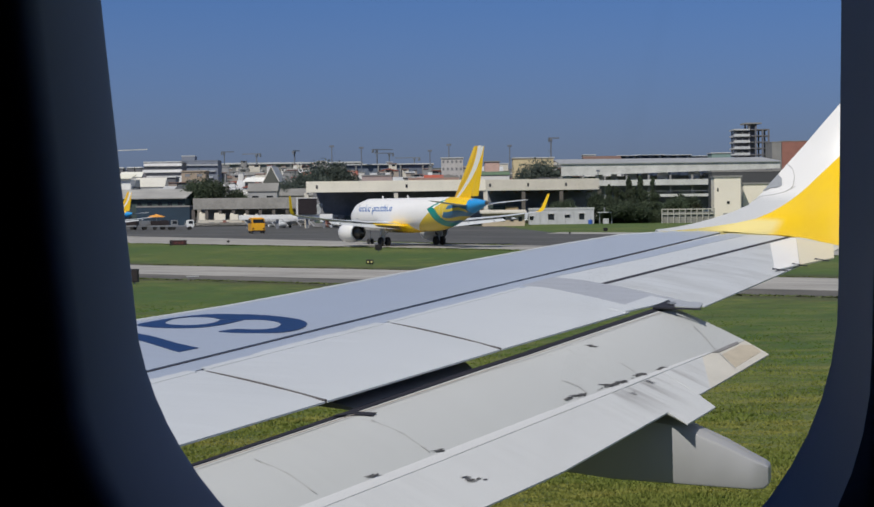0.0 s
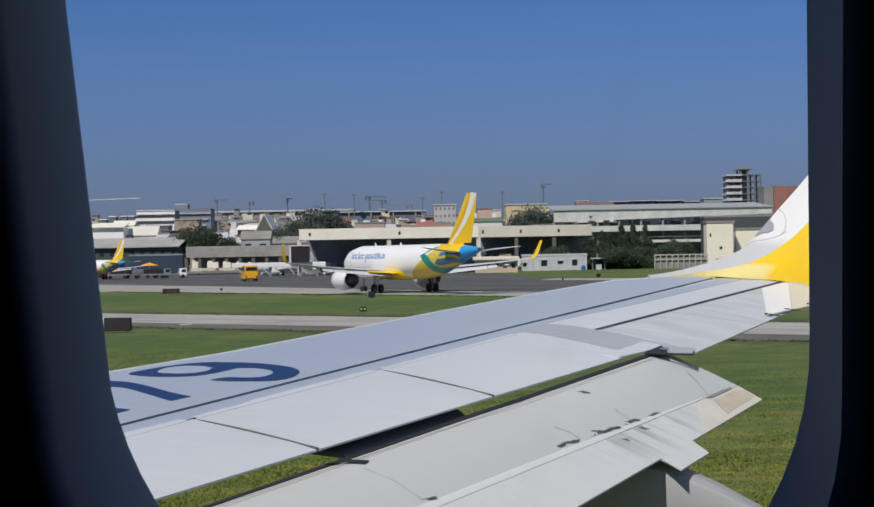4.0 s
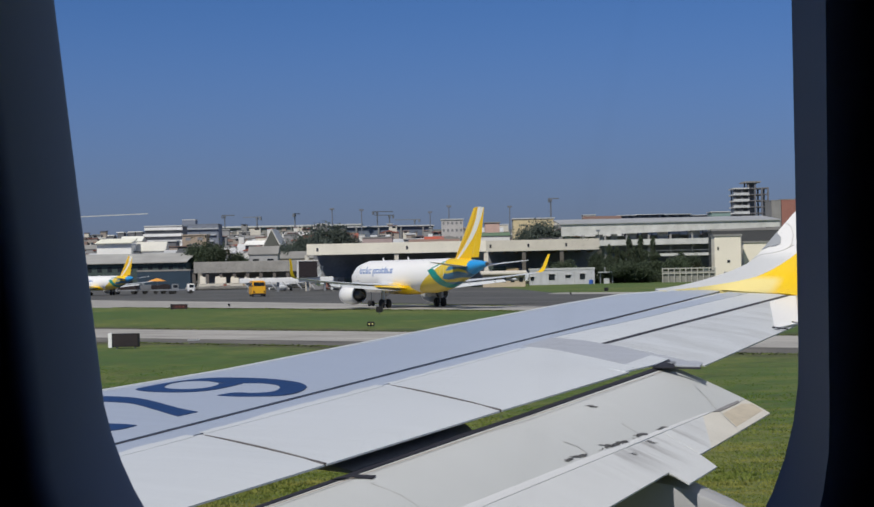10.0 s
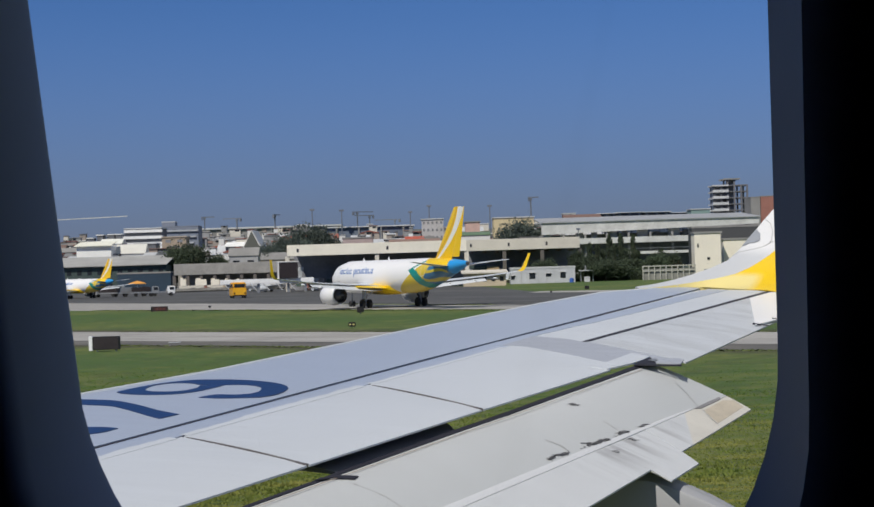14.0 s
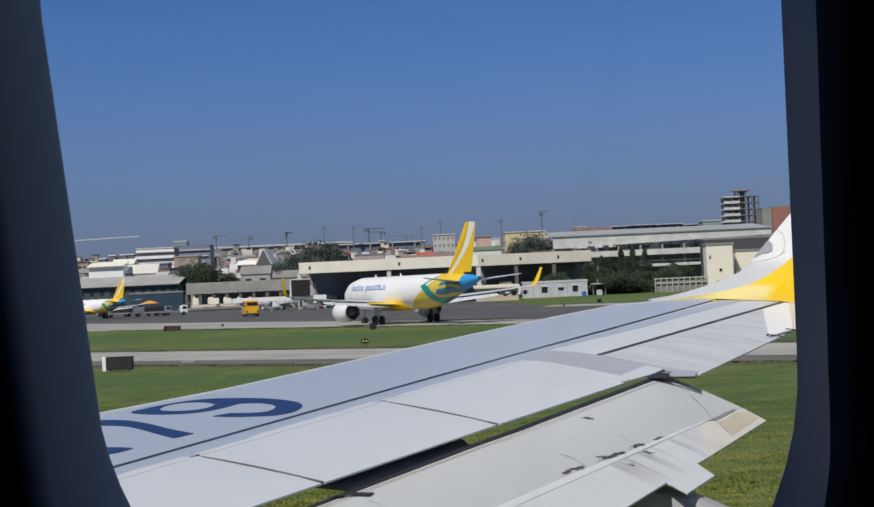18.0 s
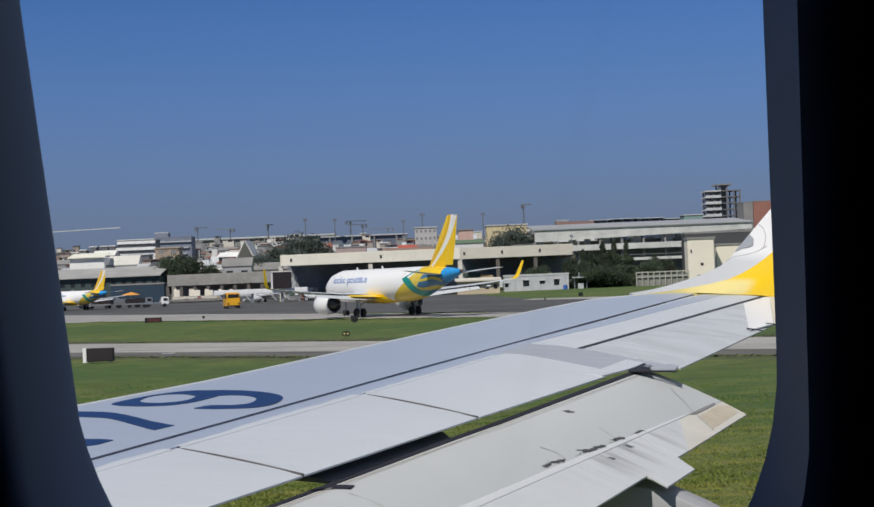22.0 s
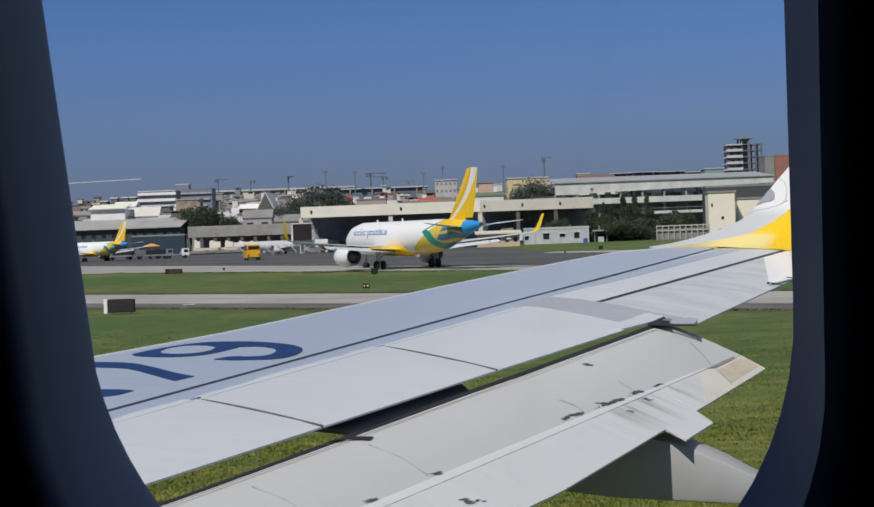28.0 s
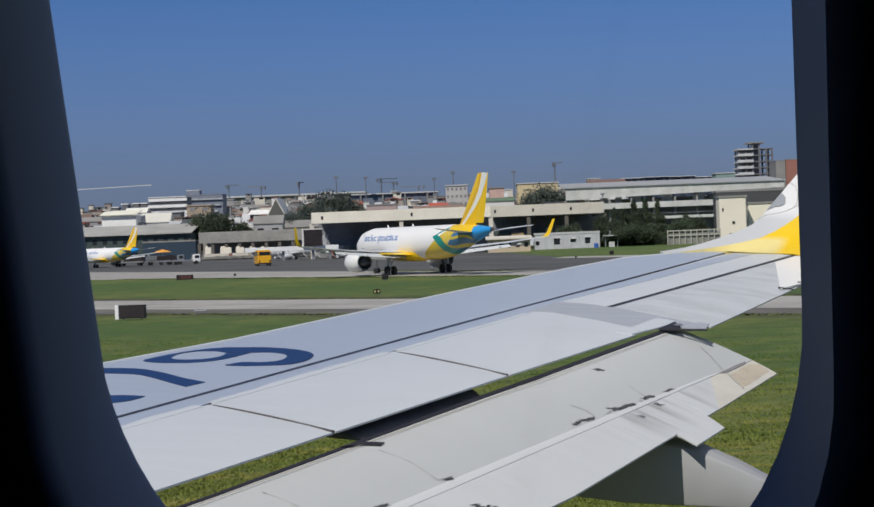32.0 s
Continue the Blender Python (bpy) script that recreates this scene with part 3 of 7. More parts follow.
def livery_red():
    n = Nodes("red and white airliner livery")
    xyz = n.add("ShaderNodeSeparateXYZ", n.obj())
    dist = n.math("SUBTRACT", 17.7, xyz.outputs[1])
    z = xyz.outputs[2]
    zz = n.math("SUBTRACT", z, 4.35)
    par = n.math("MULTIPLY", zz, zz)
    front = n.math("GREATER_THAN", dist, n.math("ADD", n.math("MULTIPLY", par, 0.30), 4.6))
    ring0 = n.math("GREATER_THAN", dist, n.math("ADD", n.math("MULTIPLY", par, 0.5), 25.1))
    ring1 = n.math("GREATER_THAN", dist, n.math("ADD", n.math("MULTIPLY", par, 0.72), 28.3))
    ring = n.math("SUBTRACT", ring0, ring1, True)
    belly = n.math("MULTIPLY", n.math("LESS_THAN", z, 2.7), n.math("LESS_THAN", dist, 9.0))
    red = n.math("SUBTRACT", n.math("SUBTRACT", front, ring, True), belly, True)
    dirt = n.ramp(n.noise(0.8, 6), 0.35, 0.8)
    r = n.mix(dirt, (0.62, 0.030, 0.013), (0.55, 0.026, 0.012))
    w = n.mix(dirt, (0.80, 0.79, 0.77), (0.70, 0.69, 0.66))
    n.set(Base_Color=n.mix(red, w, r), Roughness=0.32)
    return n.mat


def livery_sunny():
    n = Nodes("white airliner livery with yellow teal and blue tail")
    xyz = n.add("ShaderNodeSeparateXYZ", n.obj())
    dist = n.math("SUBTRACT", 17.7, xyz.outputs[1])
    z = xyz.outputs[2]
    # swirls that rise towards the tail
    wave = n.math("MULTIPLY", n.math("SINE", n.math("MULTIPLY", dist, 0.9)), 0.35)
    low = n.math("ADD", z, wave)
    yellow = n.math("GREATER_THAN", n.math("SUBTRACT", dist, n.math("MULTIPLY", n.math("SUBTRACT", z, 2.4), 2.2)), 22.6)
    t0 = n.math("SUBTRACT", dist, n.math("MULTIPLY", n.math("ABSOLUTE", n.math("SUBTRACT", low, 4.5)), 1.6))
    teal = n.math("MULTIPLY", n.math("GREATER_THAN", t0, 25.4), n.math("LESS_THAN", t0, n.math("ADD", 27.0, n.math("MULTIPLY", n.math("LESS_THAN", low, 4.5), 1.0))))
    b0 = n.math("SUBTRACT", dist, n.math("MULTIPLY", n.math("ABSOLUTE", n.math("SUBTRACT", low, 3.9)), 1.1))
    blue = n.math("GREATER_THAN", b0, 29.2)
    band = n.math("MULTIPLY", n.math("GREATER_THAN", n.math("SINE", n.math("ADD", n.math("MULTIPLY", low, 6.0), dist)), 0.55), n.math("LESS_THAN", dist, 34.0))
    crown = n.math("MULTIPLY", n.math("GREATER_THAN", dist, n.math("ADD", 28.6, n.math("MULTIPLY", n.math("SUBTRACT", 6.0, z), 1.5))), n.math("GREATER_THAN", z, 5.0))
    end = n.math("GREATER_THAN", dist, 34.3)
    c = n.mix(yellow, (0.88, 0.875, 0.86), (0.70, 0.51, 0.05))
    c = n.mix(teal, c, (0.01, 0.26, 0.22))
    c = n.mix(blue, c, (0.05, 0.17, 0.32))
    c = n.mix(n.math("MULTIPLY", blue, band), c, (0.65, 0.50, 0.06))
    under = n.math("LESS_THAN", z, n.math("ADD", 4.5, n.math("MULTIPLY", n.math("SUBTRACT", dist, 25.6), 0.35)))
    c = n.mix(under, (0.88, 0.875, 0.86), c)
    c = n.mix(crown, c, (0.80, 0.54, 0.02))
    c = n.mix(end, c, (0.03, 0.30, 0.68))
    n.set(Base_Color=c, Roughness=0.32)
    return n.mat


def fin_sunny():
    n = Nodes("yellow fin with a white sweep")
    xyz = n.add("ShaderNodeSeparateXYZ", n.obj())
    dist = n.math("SUBTRACT", 17.7, xyz.outputs[1])
    h = n.math("SUBTRACT", xyz.outputs[2], 5.6)
    # rises along the fin, bending back
    mid = n.math("ADD", 29.9, n.math("ADD", n.math("MULTIPLY", h, 1.75), n.math("MULTIPLY", n.math("MULTIPLY", h, h), -0.115)))
    wide = n.math("ADD", n.math("MULTIPLY", h, 0.06), 0.32)
    on = n.math("LESS_THAN", n.math("ABSOLUTE", n.math("SUBTRACT", dist, mid)), wide)
    shade = n.math("LESS_THAN", n.math("ABSOLUTE", n.math("SUBTRACT", dist, n.math("SUBTRACT", mid, 1.0))), 0.22)
    c = n.mix(shade, (0.85, 0.54, 0.012), (0.68, 0.40, 0.012))
    n.set(Base_Color=n.mix(on, c, (0.80, 0.79, 0.75)), Roughness=0.32)
    return n.mat


def fin_marks(plane):
    """White script on the red fin, as plain slanting strokes."""
    strokes = ((30.5, 6.2, 31.1, 6.9, 0.30), (30.9, 6.1, 31.3, 6.5, 0.28), (31.1, 6.6, 32.0, 7.9, 0.30), (31.7, 6.4, 31.95, 7.1, 0.26), (32.1, 6.5, 32.6, 8.0, 0.24), (32.7, 7.4, 33.3, 9.0, 0.34), (33.2, 8.9, 33.55, 7.2, 0.34),
               (33.0, 8.2, 33.9, 8.6, 0.24), (33.9, 8.4, 34.4, 9.3, 0.26), (34.3, 8.8, 34.8, 9.7, 0.22), (34.75, 9.3, 35.1, 10.2, 0.24), (35.15, 9.6, 35.5, 10.5, 0.26), (34.3, 9.95, 34.4, 10.15, 0.28))
    for d0, z0, d1, z1, w in strokes:
        for side in (-1, 1):
            a, b = Vector((0, 17.7 - d0, z0)), Vector((0, 17.7 - d1, z1))
            u = (b - a).normalized()
            v = Vector((0, -u.z, u.y)) * (w / 2)
            pts = []
            for i in range(10):
                t = math.pi * i / 9
                pts.append(b + v * math.cos(t) + u * (w / 2) * math.sin(t))
            for i in range(10):
                t = math.pi * i / 9
                pts.append(a - v * math.cos(t) - u * (w / 2) * math.sin(t))
            out = 0.115 if min(z0, z1) > 6.2 else 0.15
            rr = [[p + Vector((side * x, 0, 0)) for p in pts] for x in (0.0, out)]
            part("fin_mark", finish(loft(rr), False), WHITE, plane, "white painted stroke")


RED_LIVERY = livery_red()
red_jet, red_body = airliner("red_airliner", "red and white twin-engine airliner taxiing on pale concrete taxiway", pose(-54.5, 168.3, 0, 0, 0, 43.9), RED_LIVERY, RED, RED, WHITE, False, PANEL_GREY)
fin_marks(red_jet)
lo_hi = [(0, 22), (0, 28), (0, 22), (0, 22), (0, 22), (0, 28), (0, 22), (0, 5), (0, 22), (0, 22), (0, 22)]
title_bars(red_body, 6.3, (1.15, 0.45, 0.75, 1.1, 0.95, 0.45, 1.15, 0.35, 1.0, 1.15, 1.8), lo_hi, WHITE, -1, 0.16, "white raised lettering bar", -0.35)
title_bars(red_body, 19.0, (5.2,), [(22, 26)], WHITE, -1, 0.1, "white line of small lettering")
title_bars(red_body, 26.4, (0.3, 0.3, 0.3, 0.3, 0.3), [(-8, -1)] * 5, STEEL, -1, 0.08, "small dark registration bar")

sunny_jet, sunny_body = airliner("white_airliner", "white airliner with yellow tail and teal swirls on the apron", pose(-3.6, 202.8, 0, 0, 0, 26.6) @ Matrix.Scale(0.972, 4), livery_sunny(), fin_sunny(), YELLOW, WHITE, True, PANEL_GREY, 0)
LETTER_BLUE = plain("mid blue lettering paint", (0.055, 0.17, 0.46), 0.35)
for w0, lows, highs, step in ((5.9, (12, 12, 12, 12), (28, 28, 38, 28), 0.95), (10.1, (0, 12, 12, 12, 12, 12, 12), (28, 28, 28, 32, 36, 32, 28), 0.86)):
    for j, (lo, hi) in enumerate(zip(lows, highs)):
        at = w0 + j * step
        title_bars(sunny_body, at, (0.17,), [(lo, hi)], LETTER_BLUE, -1, 0.1, "blue lettering bar", -0.25)
        title_bars(sunny_body, at + 0.2, (0.42,), [(max(lo, 12) - 0.5, max(lo, 12) + 4.5)], LETTER_BLUE, -1, 0.1, "blue lettering bar", -0.05)
        if j % 3 != 2:
            title_bars(sunny_body, at + 0.1, (0.46,), [(23.5, 28)], LETTER_BLUE, -1, 0.1, "blue lettering bar", -0.05)
        if j % 2 == 0:
            title_bars(sunny_body, at + 0.48, (0.15,), [(13, 27)], LETTER_BLUE, -1, 0.1, "blue lettering bar", -0.2)
for side in (-1, 1):
    bm = finish(loft([foil(14.6, 5.2, 2.80, 0.17, 1.7, (side, 0, 0), droop=0.35), foil(15.4, 3.6, 2.93, 0.16, 5.4, (side, 0, 0), droop=0.25)]))
    part("wing_root", bm, YELLOW, sunny_jet, "yellow wing root")

# ---- the wing outside the window ----
WC = WF * math.cos(radians(4)) + UP * math.sin(radians(4))


def wp(s, c, dz=0.0):
    """A point on the wing: s along its trailing edge, c forward of it, dz above the skin."""
    return W0 + WS * s + WC * c + UP * dz


def fp(s, c, dz=0.0):
    """A point on the lowered flap."""
    return W0 - WF * 0.1 - UP * 0.12 + WS * s + (WF * math.cos(radians(22)) + UP * math.sin(radians(22))) * c + UP * dz


def flap_at(s, c, dz=0.0):
    """A point on the flap, whose nose lifts towards its outer end."""
    k = 0.09 * min(1, max(0, (s - 2.2) / 2.2)) * min(1, max(0, (c + 0.5) / 0.58))
    return fp(s, c - 1.2 * k, dz + k)


def plate(edge_a, edge_b, where, thick_a=0.05, thick_b=0.05, steps=14, crown=0.0, drop=0.0, bevel=0.012, bevel_a=None):
    """A solid panel between two edges (lists of (s, c)), with its own thickness along each."""
    def along(e, f):
        f *= len(e) - 1
        i = min(int(f), len(e) - 2)
        return [e[i][k] + (e[i + 1][k] - e[i][k]) * (f - i) for k in (0, 1)]
    rings = []
    for i in range(steps + 1):
        a, b = along(edge_a, i / steps), along(edge_b, i / steps)
        top, low = [], []
        for j in range(7):
            f = j / 6
            s, c = a[0] + (b[0] - a[0]) * f, a[1] + (b[1] - a[1]) * f
            z = crown * (1 - 0.75 * max(0, i / steps - 0.94) / 0.06) * (1 - (2 * f - 1) ** 2) - drop * f * f
            th = thick_a + (thick_b - thick_a) * f
            edge = bevel if j == 6 else 0 if j else bevel if bevel_a is None else bevel_a
            top.append(where(s, c, z - min(edge, th * 0.4)))
            low.append(where(s, c, z - th))
        rings.append(top + low[::-1])
    return finish(loft(rings))


own = thing("aircraft_wing", "pale blue-grey airliner wing with lowered flap outside the window", "aircraft wing")
LEADING = [(-8.9, 2.9), (-3.0, 2.75), (1.11, 2.64), (2.35, 2.51), (4.16, 2.47), (5.49, 2.45), (7.57, 2.37), (8.72, 2.28), (9.7, 1.84)]
GAP = [(-8.9, 1.15), (-0.23, 1.34), (3.78, 1.45), (9.7, 1.53)]


def wing_box():
    def c_at(e, s):
        for a, b in zip(e, e[1:]):
            if a[0] <= s <= b[0]:
                return a[1] + (b[1] - a[1]) * (s - a[0]) / (b[0] - a[0])
        return e[-1][1] if s > e[-1][0] else e[0][1]
    rings = []
    for i in range(41):
        s = -8.9 + (9.66 + 8.9) * i / 40
        a, b = c_at(GAP, s), c_at(LEADING, s)
        ring = []
        for j in range(9):
            f = j / 8
            ring.append(wp(s, a + (b - a) * f, -0.004 if j == 0 else 0))
        for c, z in ((0.05, -0.02), (0.10, -0.07), (0.11, -0.14), (0.05, -0.22), (-0.3, -0.34), (-1.0, -0.40)):
            ring.append(wp(s, b + c, z))
        ring.append(wp(s, a, -0.32))
        rings.append(ring)
    return finish(loft(rings))


part("wing_skin", wing_box(), WING_GREY, own, "smooth blue-grey upper wing skin")
part("rear_panel", plate([(-8.9, 1.0), (-0.45, 1.08), (2.41, 1.16), (4.58, 1.22)], [(-8.9, 1.13), (-0.23, 1.318), (2.9, 1.40), (4.86, 1.445)], wp, 0.09, 0.09, 24, bevel=0.014, bevel_a=0.001), WING_GREY, own, "blue-grey fixed strip before the spoilers")
part("seal", plate([(-8.9, 1.1), (8.8, 1.48)], [(-8.9, 1.16), (8.8, 1.54)], lambda s, c, z=0: wp(s, c, z - 0.008), 0.05, 0.05), SEAL, own, "dark seal in the panel gap")
# spoilers
JOINT = plain("grey-brown joint sealant", (0.115, 0.105, 0.105), 0.7, big=3, small=30, vary=0.35)
edges = [((-3.92, 0.0), (-3.95, 1.05)), ((-1.96, 0.0), (-1.75, 1.06)), ((0.0, 0.0), (0.28, 1.08)), ((1.96, 0.0), (2.41, 1.15)), ((3.90, -0.02), (4.60, 1.21))]
for (a0, a1), (b0, b1) in zip(edges, edges[1:]):
    g = 0.011
    part("spoiler", plate([(a0[0] + g, a0[1]), (b0[0] - g, b0[1])], [(a1[0] + g, a1[1] - 0.001), (b1[0] - g, b1[1] - 0.001)], wp, 0.018, 0.09, 10, 0.010, bevel=0.0004, bevel_a=0.008), PANEL_GREY, own, "pale grey spoiler panel")
# A dark plate stands in for the shade below the spoilers.
part("spoiler_bed", plate([(-8.9, 0.7), (4.2, 0.75)], [(-8.9, 1.1), (4.5, 1.2)], lambda s, c, z=0: wp(s, c, z - 0.10), 0.02, 0.06), SEAL, own, "dark plate standing for the shade under the spoilers")
# aileron and the fixed panels before it
part("under_skin", plate([(4.35, 0.70), (5.2, 0.70)], [(4.7, 1.44), (5.9, 1.46)], lambda s, c, z=0: wp(s, c, z - 0.014), 0.03, 0.03, 4), WING_GREY, own, "blue-grey skin under the panel edge")
part("outer_panel", plate([(4.66, 1.17), (5.15, 0.845), (9.75, 0.80)], [(4.92, 1.435), (5.6, 1.455), (9.5, 1.50)], wp, 0.10, 0.10, 20), PANEL_GREY, own, "pale grey fixed panel")
def patch(name, corners, dz, thick, material, label, where=None):
    """A thin flat plate over an outline of (s, c) corners."""
    where = where or wp
    part(name, finish(loft([[where(q, c, dz - thick) for q, c in corners], [where(q, c, dz) for q, c in corners]]), False), material, own, label)


patch("filler_panel", [(4.605, 1.265), (4.614, 1.041), (4.499, 0.784), (4.338, 0.465), (4.148, 0.134), (4.703, 0.165), (4.879, 0.232), (5.042, 0.548), (5.129, 0.814), (5.209, 0.979), (5.225, 1.3)], 0.004, 0.03, FILLER, "dull grey filler panel beside the spoilers")
patch("filler_top", [(4.52, 1.19), (4.62, 1.20), (5.225, 1.29), (5.37, 1.30), (5.37, 1.405), (4.9, 1.40), (4.55, 1.39)], 0.0018, 0.02, WING_GREY, "blue-grey filler panel by the seam")
patch("spoiler_end", [(3.86, -0.005), (3.985, -0.024), (4.15, 0.125), (4.34, 0.46), (4.50, 0.78), (4.62, 1.04), (4.612, 1.205), (4.50, 1.185), (4.0, 0.5)], 0.003, 0.012, PANEL_GREY, "pale grey curved end of the outer spoiler")
patch("filler_tail", [(4.69, 0.18), (4.90, 0.255), (4.708, -0.076), (4.586, -0.318), (4.387, -0.371), (4.34, -0.193), (4.59, -0.033)], 0.003, 0.012, FILLER, "narrow dull grey end of the filler panel")
patch("corner_panel", [(4.148, 0.134), (4.703, 0.165), (4.59, -0.033), (4.374, -0.056), (4.216, -0.055), (3.989, -0.028)], 0.005, 0.012, PANEL_GREY, "pale grey corner panel")
# Shade in the gap and under the filler end, painted as dark patches.
patch("corner_gap", [(4.193, -0.074), (4.45, -0.046), (4.578, -0.043), (4.363, -0.174), (4.261, -0.226)], 0.0, 0.012, SEAL, "dark patch painted for the shaded opening at the corner panel")
patch("corner_seal", [(4.216, -0.062), (4.391, -0.375), (4.372, -0.388), (4.195, -0.074)], -0.006, 0.012, SEAL, "dark strip painted for the shaded underside of the filler end")
patch("corner_wire", [(4.40, -0.10), (4.50, -0.12), (4.42, -0.17), (4.36, -0.155)], 0.008, 0.004, STEEL, "small grey bracket in the corner opening")
patch("paint_strip", [(5.33, 1.30), (5.6, 1.285), (6.05, 1.274), (6.3, 1.245), (6.6, 1.235), (7.1, 1.215), (7.82, 1.213), (8.69, 1.204), (9.58, 1.18), (9.58, 1.40), (5.36, 1.40)], 0.003, 0.006, WING_GREY, "blue-grey paint strip on the outer panel")
for (s0, c0), (s1, c1) in (((1.96, 0.0), (2.41, 1.15)), ((0.0, 0.0), (0.28, 1.08)), ((-1.96, 0.0), (-1.75, 1.06))):
    part("joint_seal", plate([(s0 - 0.014, c0 + 0.005), (s0 + 0.014, c0 + 0.005)], [(s1 - 0.009, c1 - 0.03), (s1 + 0.009, c1 - 0.03)], wp, 0.02, 0.05, 2, 0.009, bevel=0.001), JOINT, own, "dark joint between spoilers")
part("aileron", plate([(4.49, -0.37), (6.92, -0.17), (9.9, 0.08)], [(5.17, 0.80), (7.4, 0.78), (9.9, 0.77)], wp, 0.015, 0.10, 20, 0.01), AILERON, own, "pale grey aileron")
part("aileron_seal", plate([(5.22, 0.76), (9.9, 0.74)], [(5.22, 0.86), (9.9, 0.84)], lambda s, c, z=0: wp(s, c, z - 0.010), 0.05, 0.05), SEAL, own, "dark hinge gap")
# flap
part("flap", plate([(-8.4, -0.47), (-1.1, -0.49), (1.6, -0.50), (4.75, -0.525)], [(-8.4, -0.02), (-1.1, 0.036), (1.6, 0.083), (4.44, 0.10)], flap_at, 0.09, 0.12, 51, 0.035, bevel=0.002), FLAP, own, "pale grey lowered flap with dark scuffs")
# Shadow along the flap's leading edge, painted as a dark strip.
part("flap_nose", plate([(-8.4, -0.03), (-1.1, 0.03), (1.6, 0.077), (4.39, 0.095)], [(-8.4, -0.005), (-1.1, 0.050), (1.6, 0.112), (4.37, 0.138)], lambda s, c, z=0: flap_at(s, c, z + 0.006), 0.04, 0.03, 18, bevel=0.004), SEAL, own, "dark strip painted for the shaded flap nose")
# The extra light this ridge catches is put into a brighter colour.
RIDGE = wing_paint("white-grey ridge paint lightened as lit", (0.66, 0.67, 0.675), 0.36, 0.05)
part("flap_ridge", plate([(-8.4, -0.552), (0.0, -0.548), (2.2, -0.535), (4.0, -0.522)], [(-8.4, -0.487), (0.0, -0.488), (2.2, -0.478), (4.15, -0.502)], lambda s, c, z=0: fp(s, c, z + 0.0005), 0.01, 0.012, 24, 0.003, bevel=0.0), RIDGE, own, "ridge along the flap fold, its lit brightness painted")
tab_out = [(-8.4, -0.95), (0.85, -0.97), (2.51, -0.88)]
part("flap_tab", plate(tab_out, [(-8.4, -0.45), (0.9, -0.48), (2.555, -0.49)], lambda s, c, z=0: fp(s, c, z - 0.003), 0.012, 0.09, 12, bevel=0.002), TAB, own, "pale grey flap trailing section")
part("flap_tab", plate([(2.495, -0.88), (2.465, -1.04), (3.01, -1.01), (3.09, -0.85)], [(2.535, -0.49), (2.7, -0.491), (3.0, -0.492), (3.2, -0.493)], lambda s, c, z=0: fp(s, c, z - 0.005), 0.012, 0.09, 12, bevel=0.002), TAB, own, "pale grey flap step")
part("flap_tab", plate([(3.085, -0.85), (3.32, -0.838)], [(3.195, -0.493), (3.95, -0.495)], lambda s, c, z=0: fp(s, c, z - 0.003), 0.012, 0.09, 6, bevel=0.002), TAB, own, "pale grey flap end")
part("flap_tab", plate([(3.32, -0.838), (4.69, -0.757)], [(3.95, -0.495), (4.76, -0.52)], lambda s, c, z=0: fp(s, c, z - 0.004), 0.012, 0.09, 8, bevel=0.002), plain("worn cream flap end paint", (0.60, 0.575, 0.51), 0.5, vary=0.12, big=2.5, small=14), own, "worn cream flap end")
patch("tan_patch", [(4.16, -0.575), (4.60, -0.553), (4.72, -0.60), (4.66, -0.705), (4.00, -0.752)], -0.0025, 0.003, plain("tan primer patch", (0.51, 0.45, 0.35), 0.6, big=4, small=18, vary=0.22), "faded tan primer patch", fp)
patch("fold_seam", [(4.086, -0.522), (4.643, -0.505), (4.60, -0.536), (4.17, -0.548)], 0.001, 0.003, plain("grey seam dirt", (0.24, 0.235, 0.235), 0.7, big=6, small=30, vary=0.3), "dirty grey seam at the flap end", fp)
part("flap_bracket", plate([(0.26, 0.0), (1.66, 0.04)], [(0.26, 0.5), (2.1, 0.5)], lambda s, c, z=0: wp(s, c, z - 0.08), 0.025, 0.03, 6), plain("dark slot paint", (0.15, 0.155, 0.18), 0.6), own, "dark flap bracket in the slot")


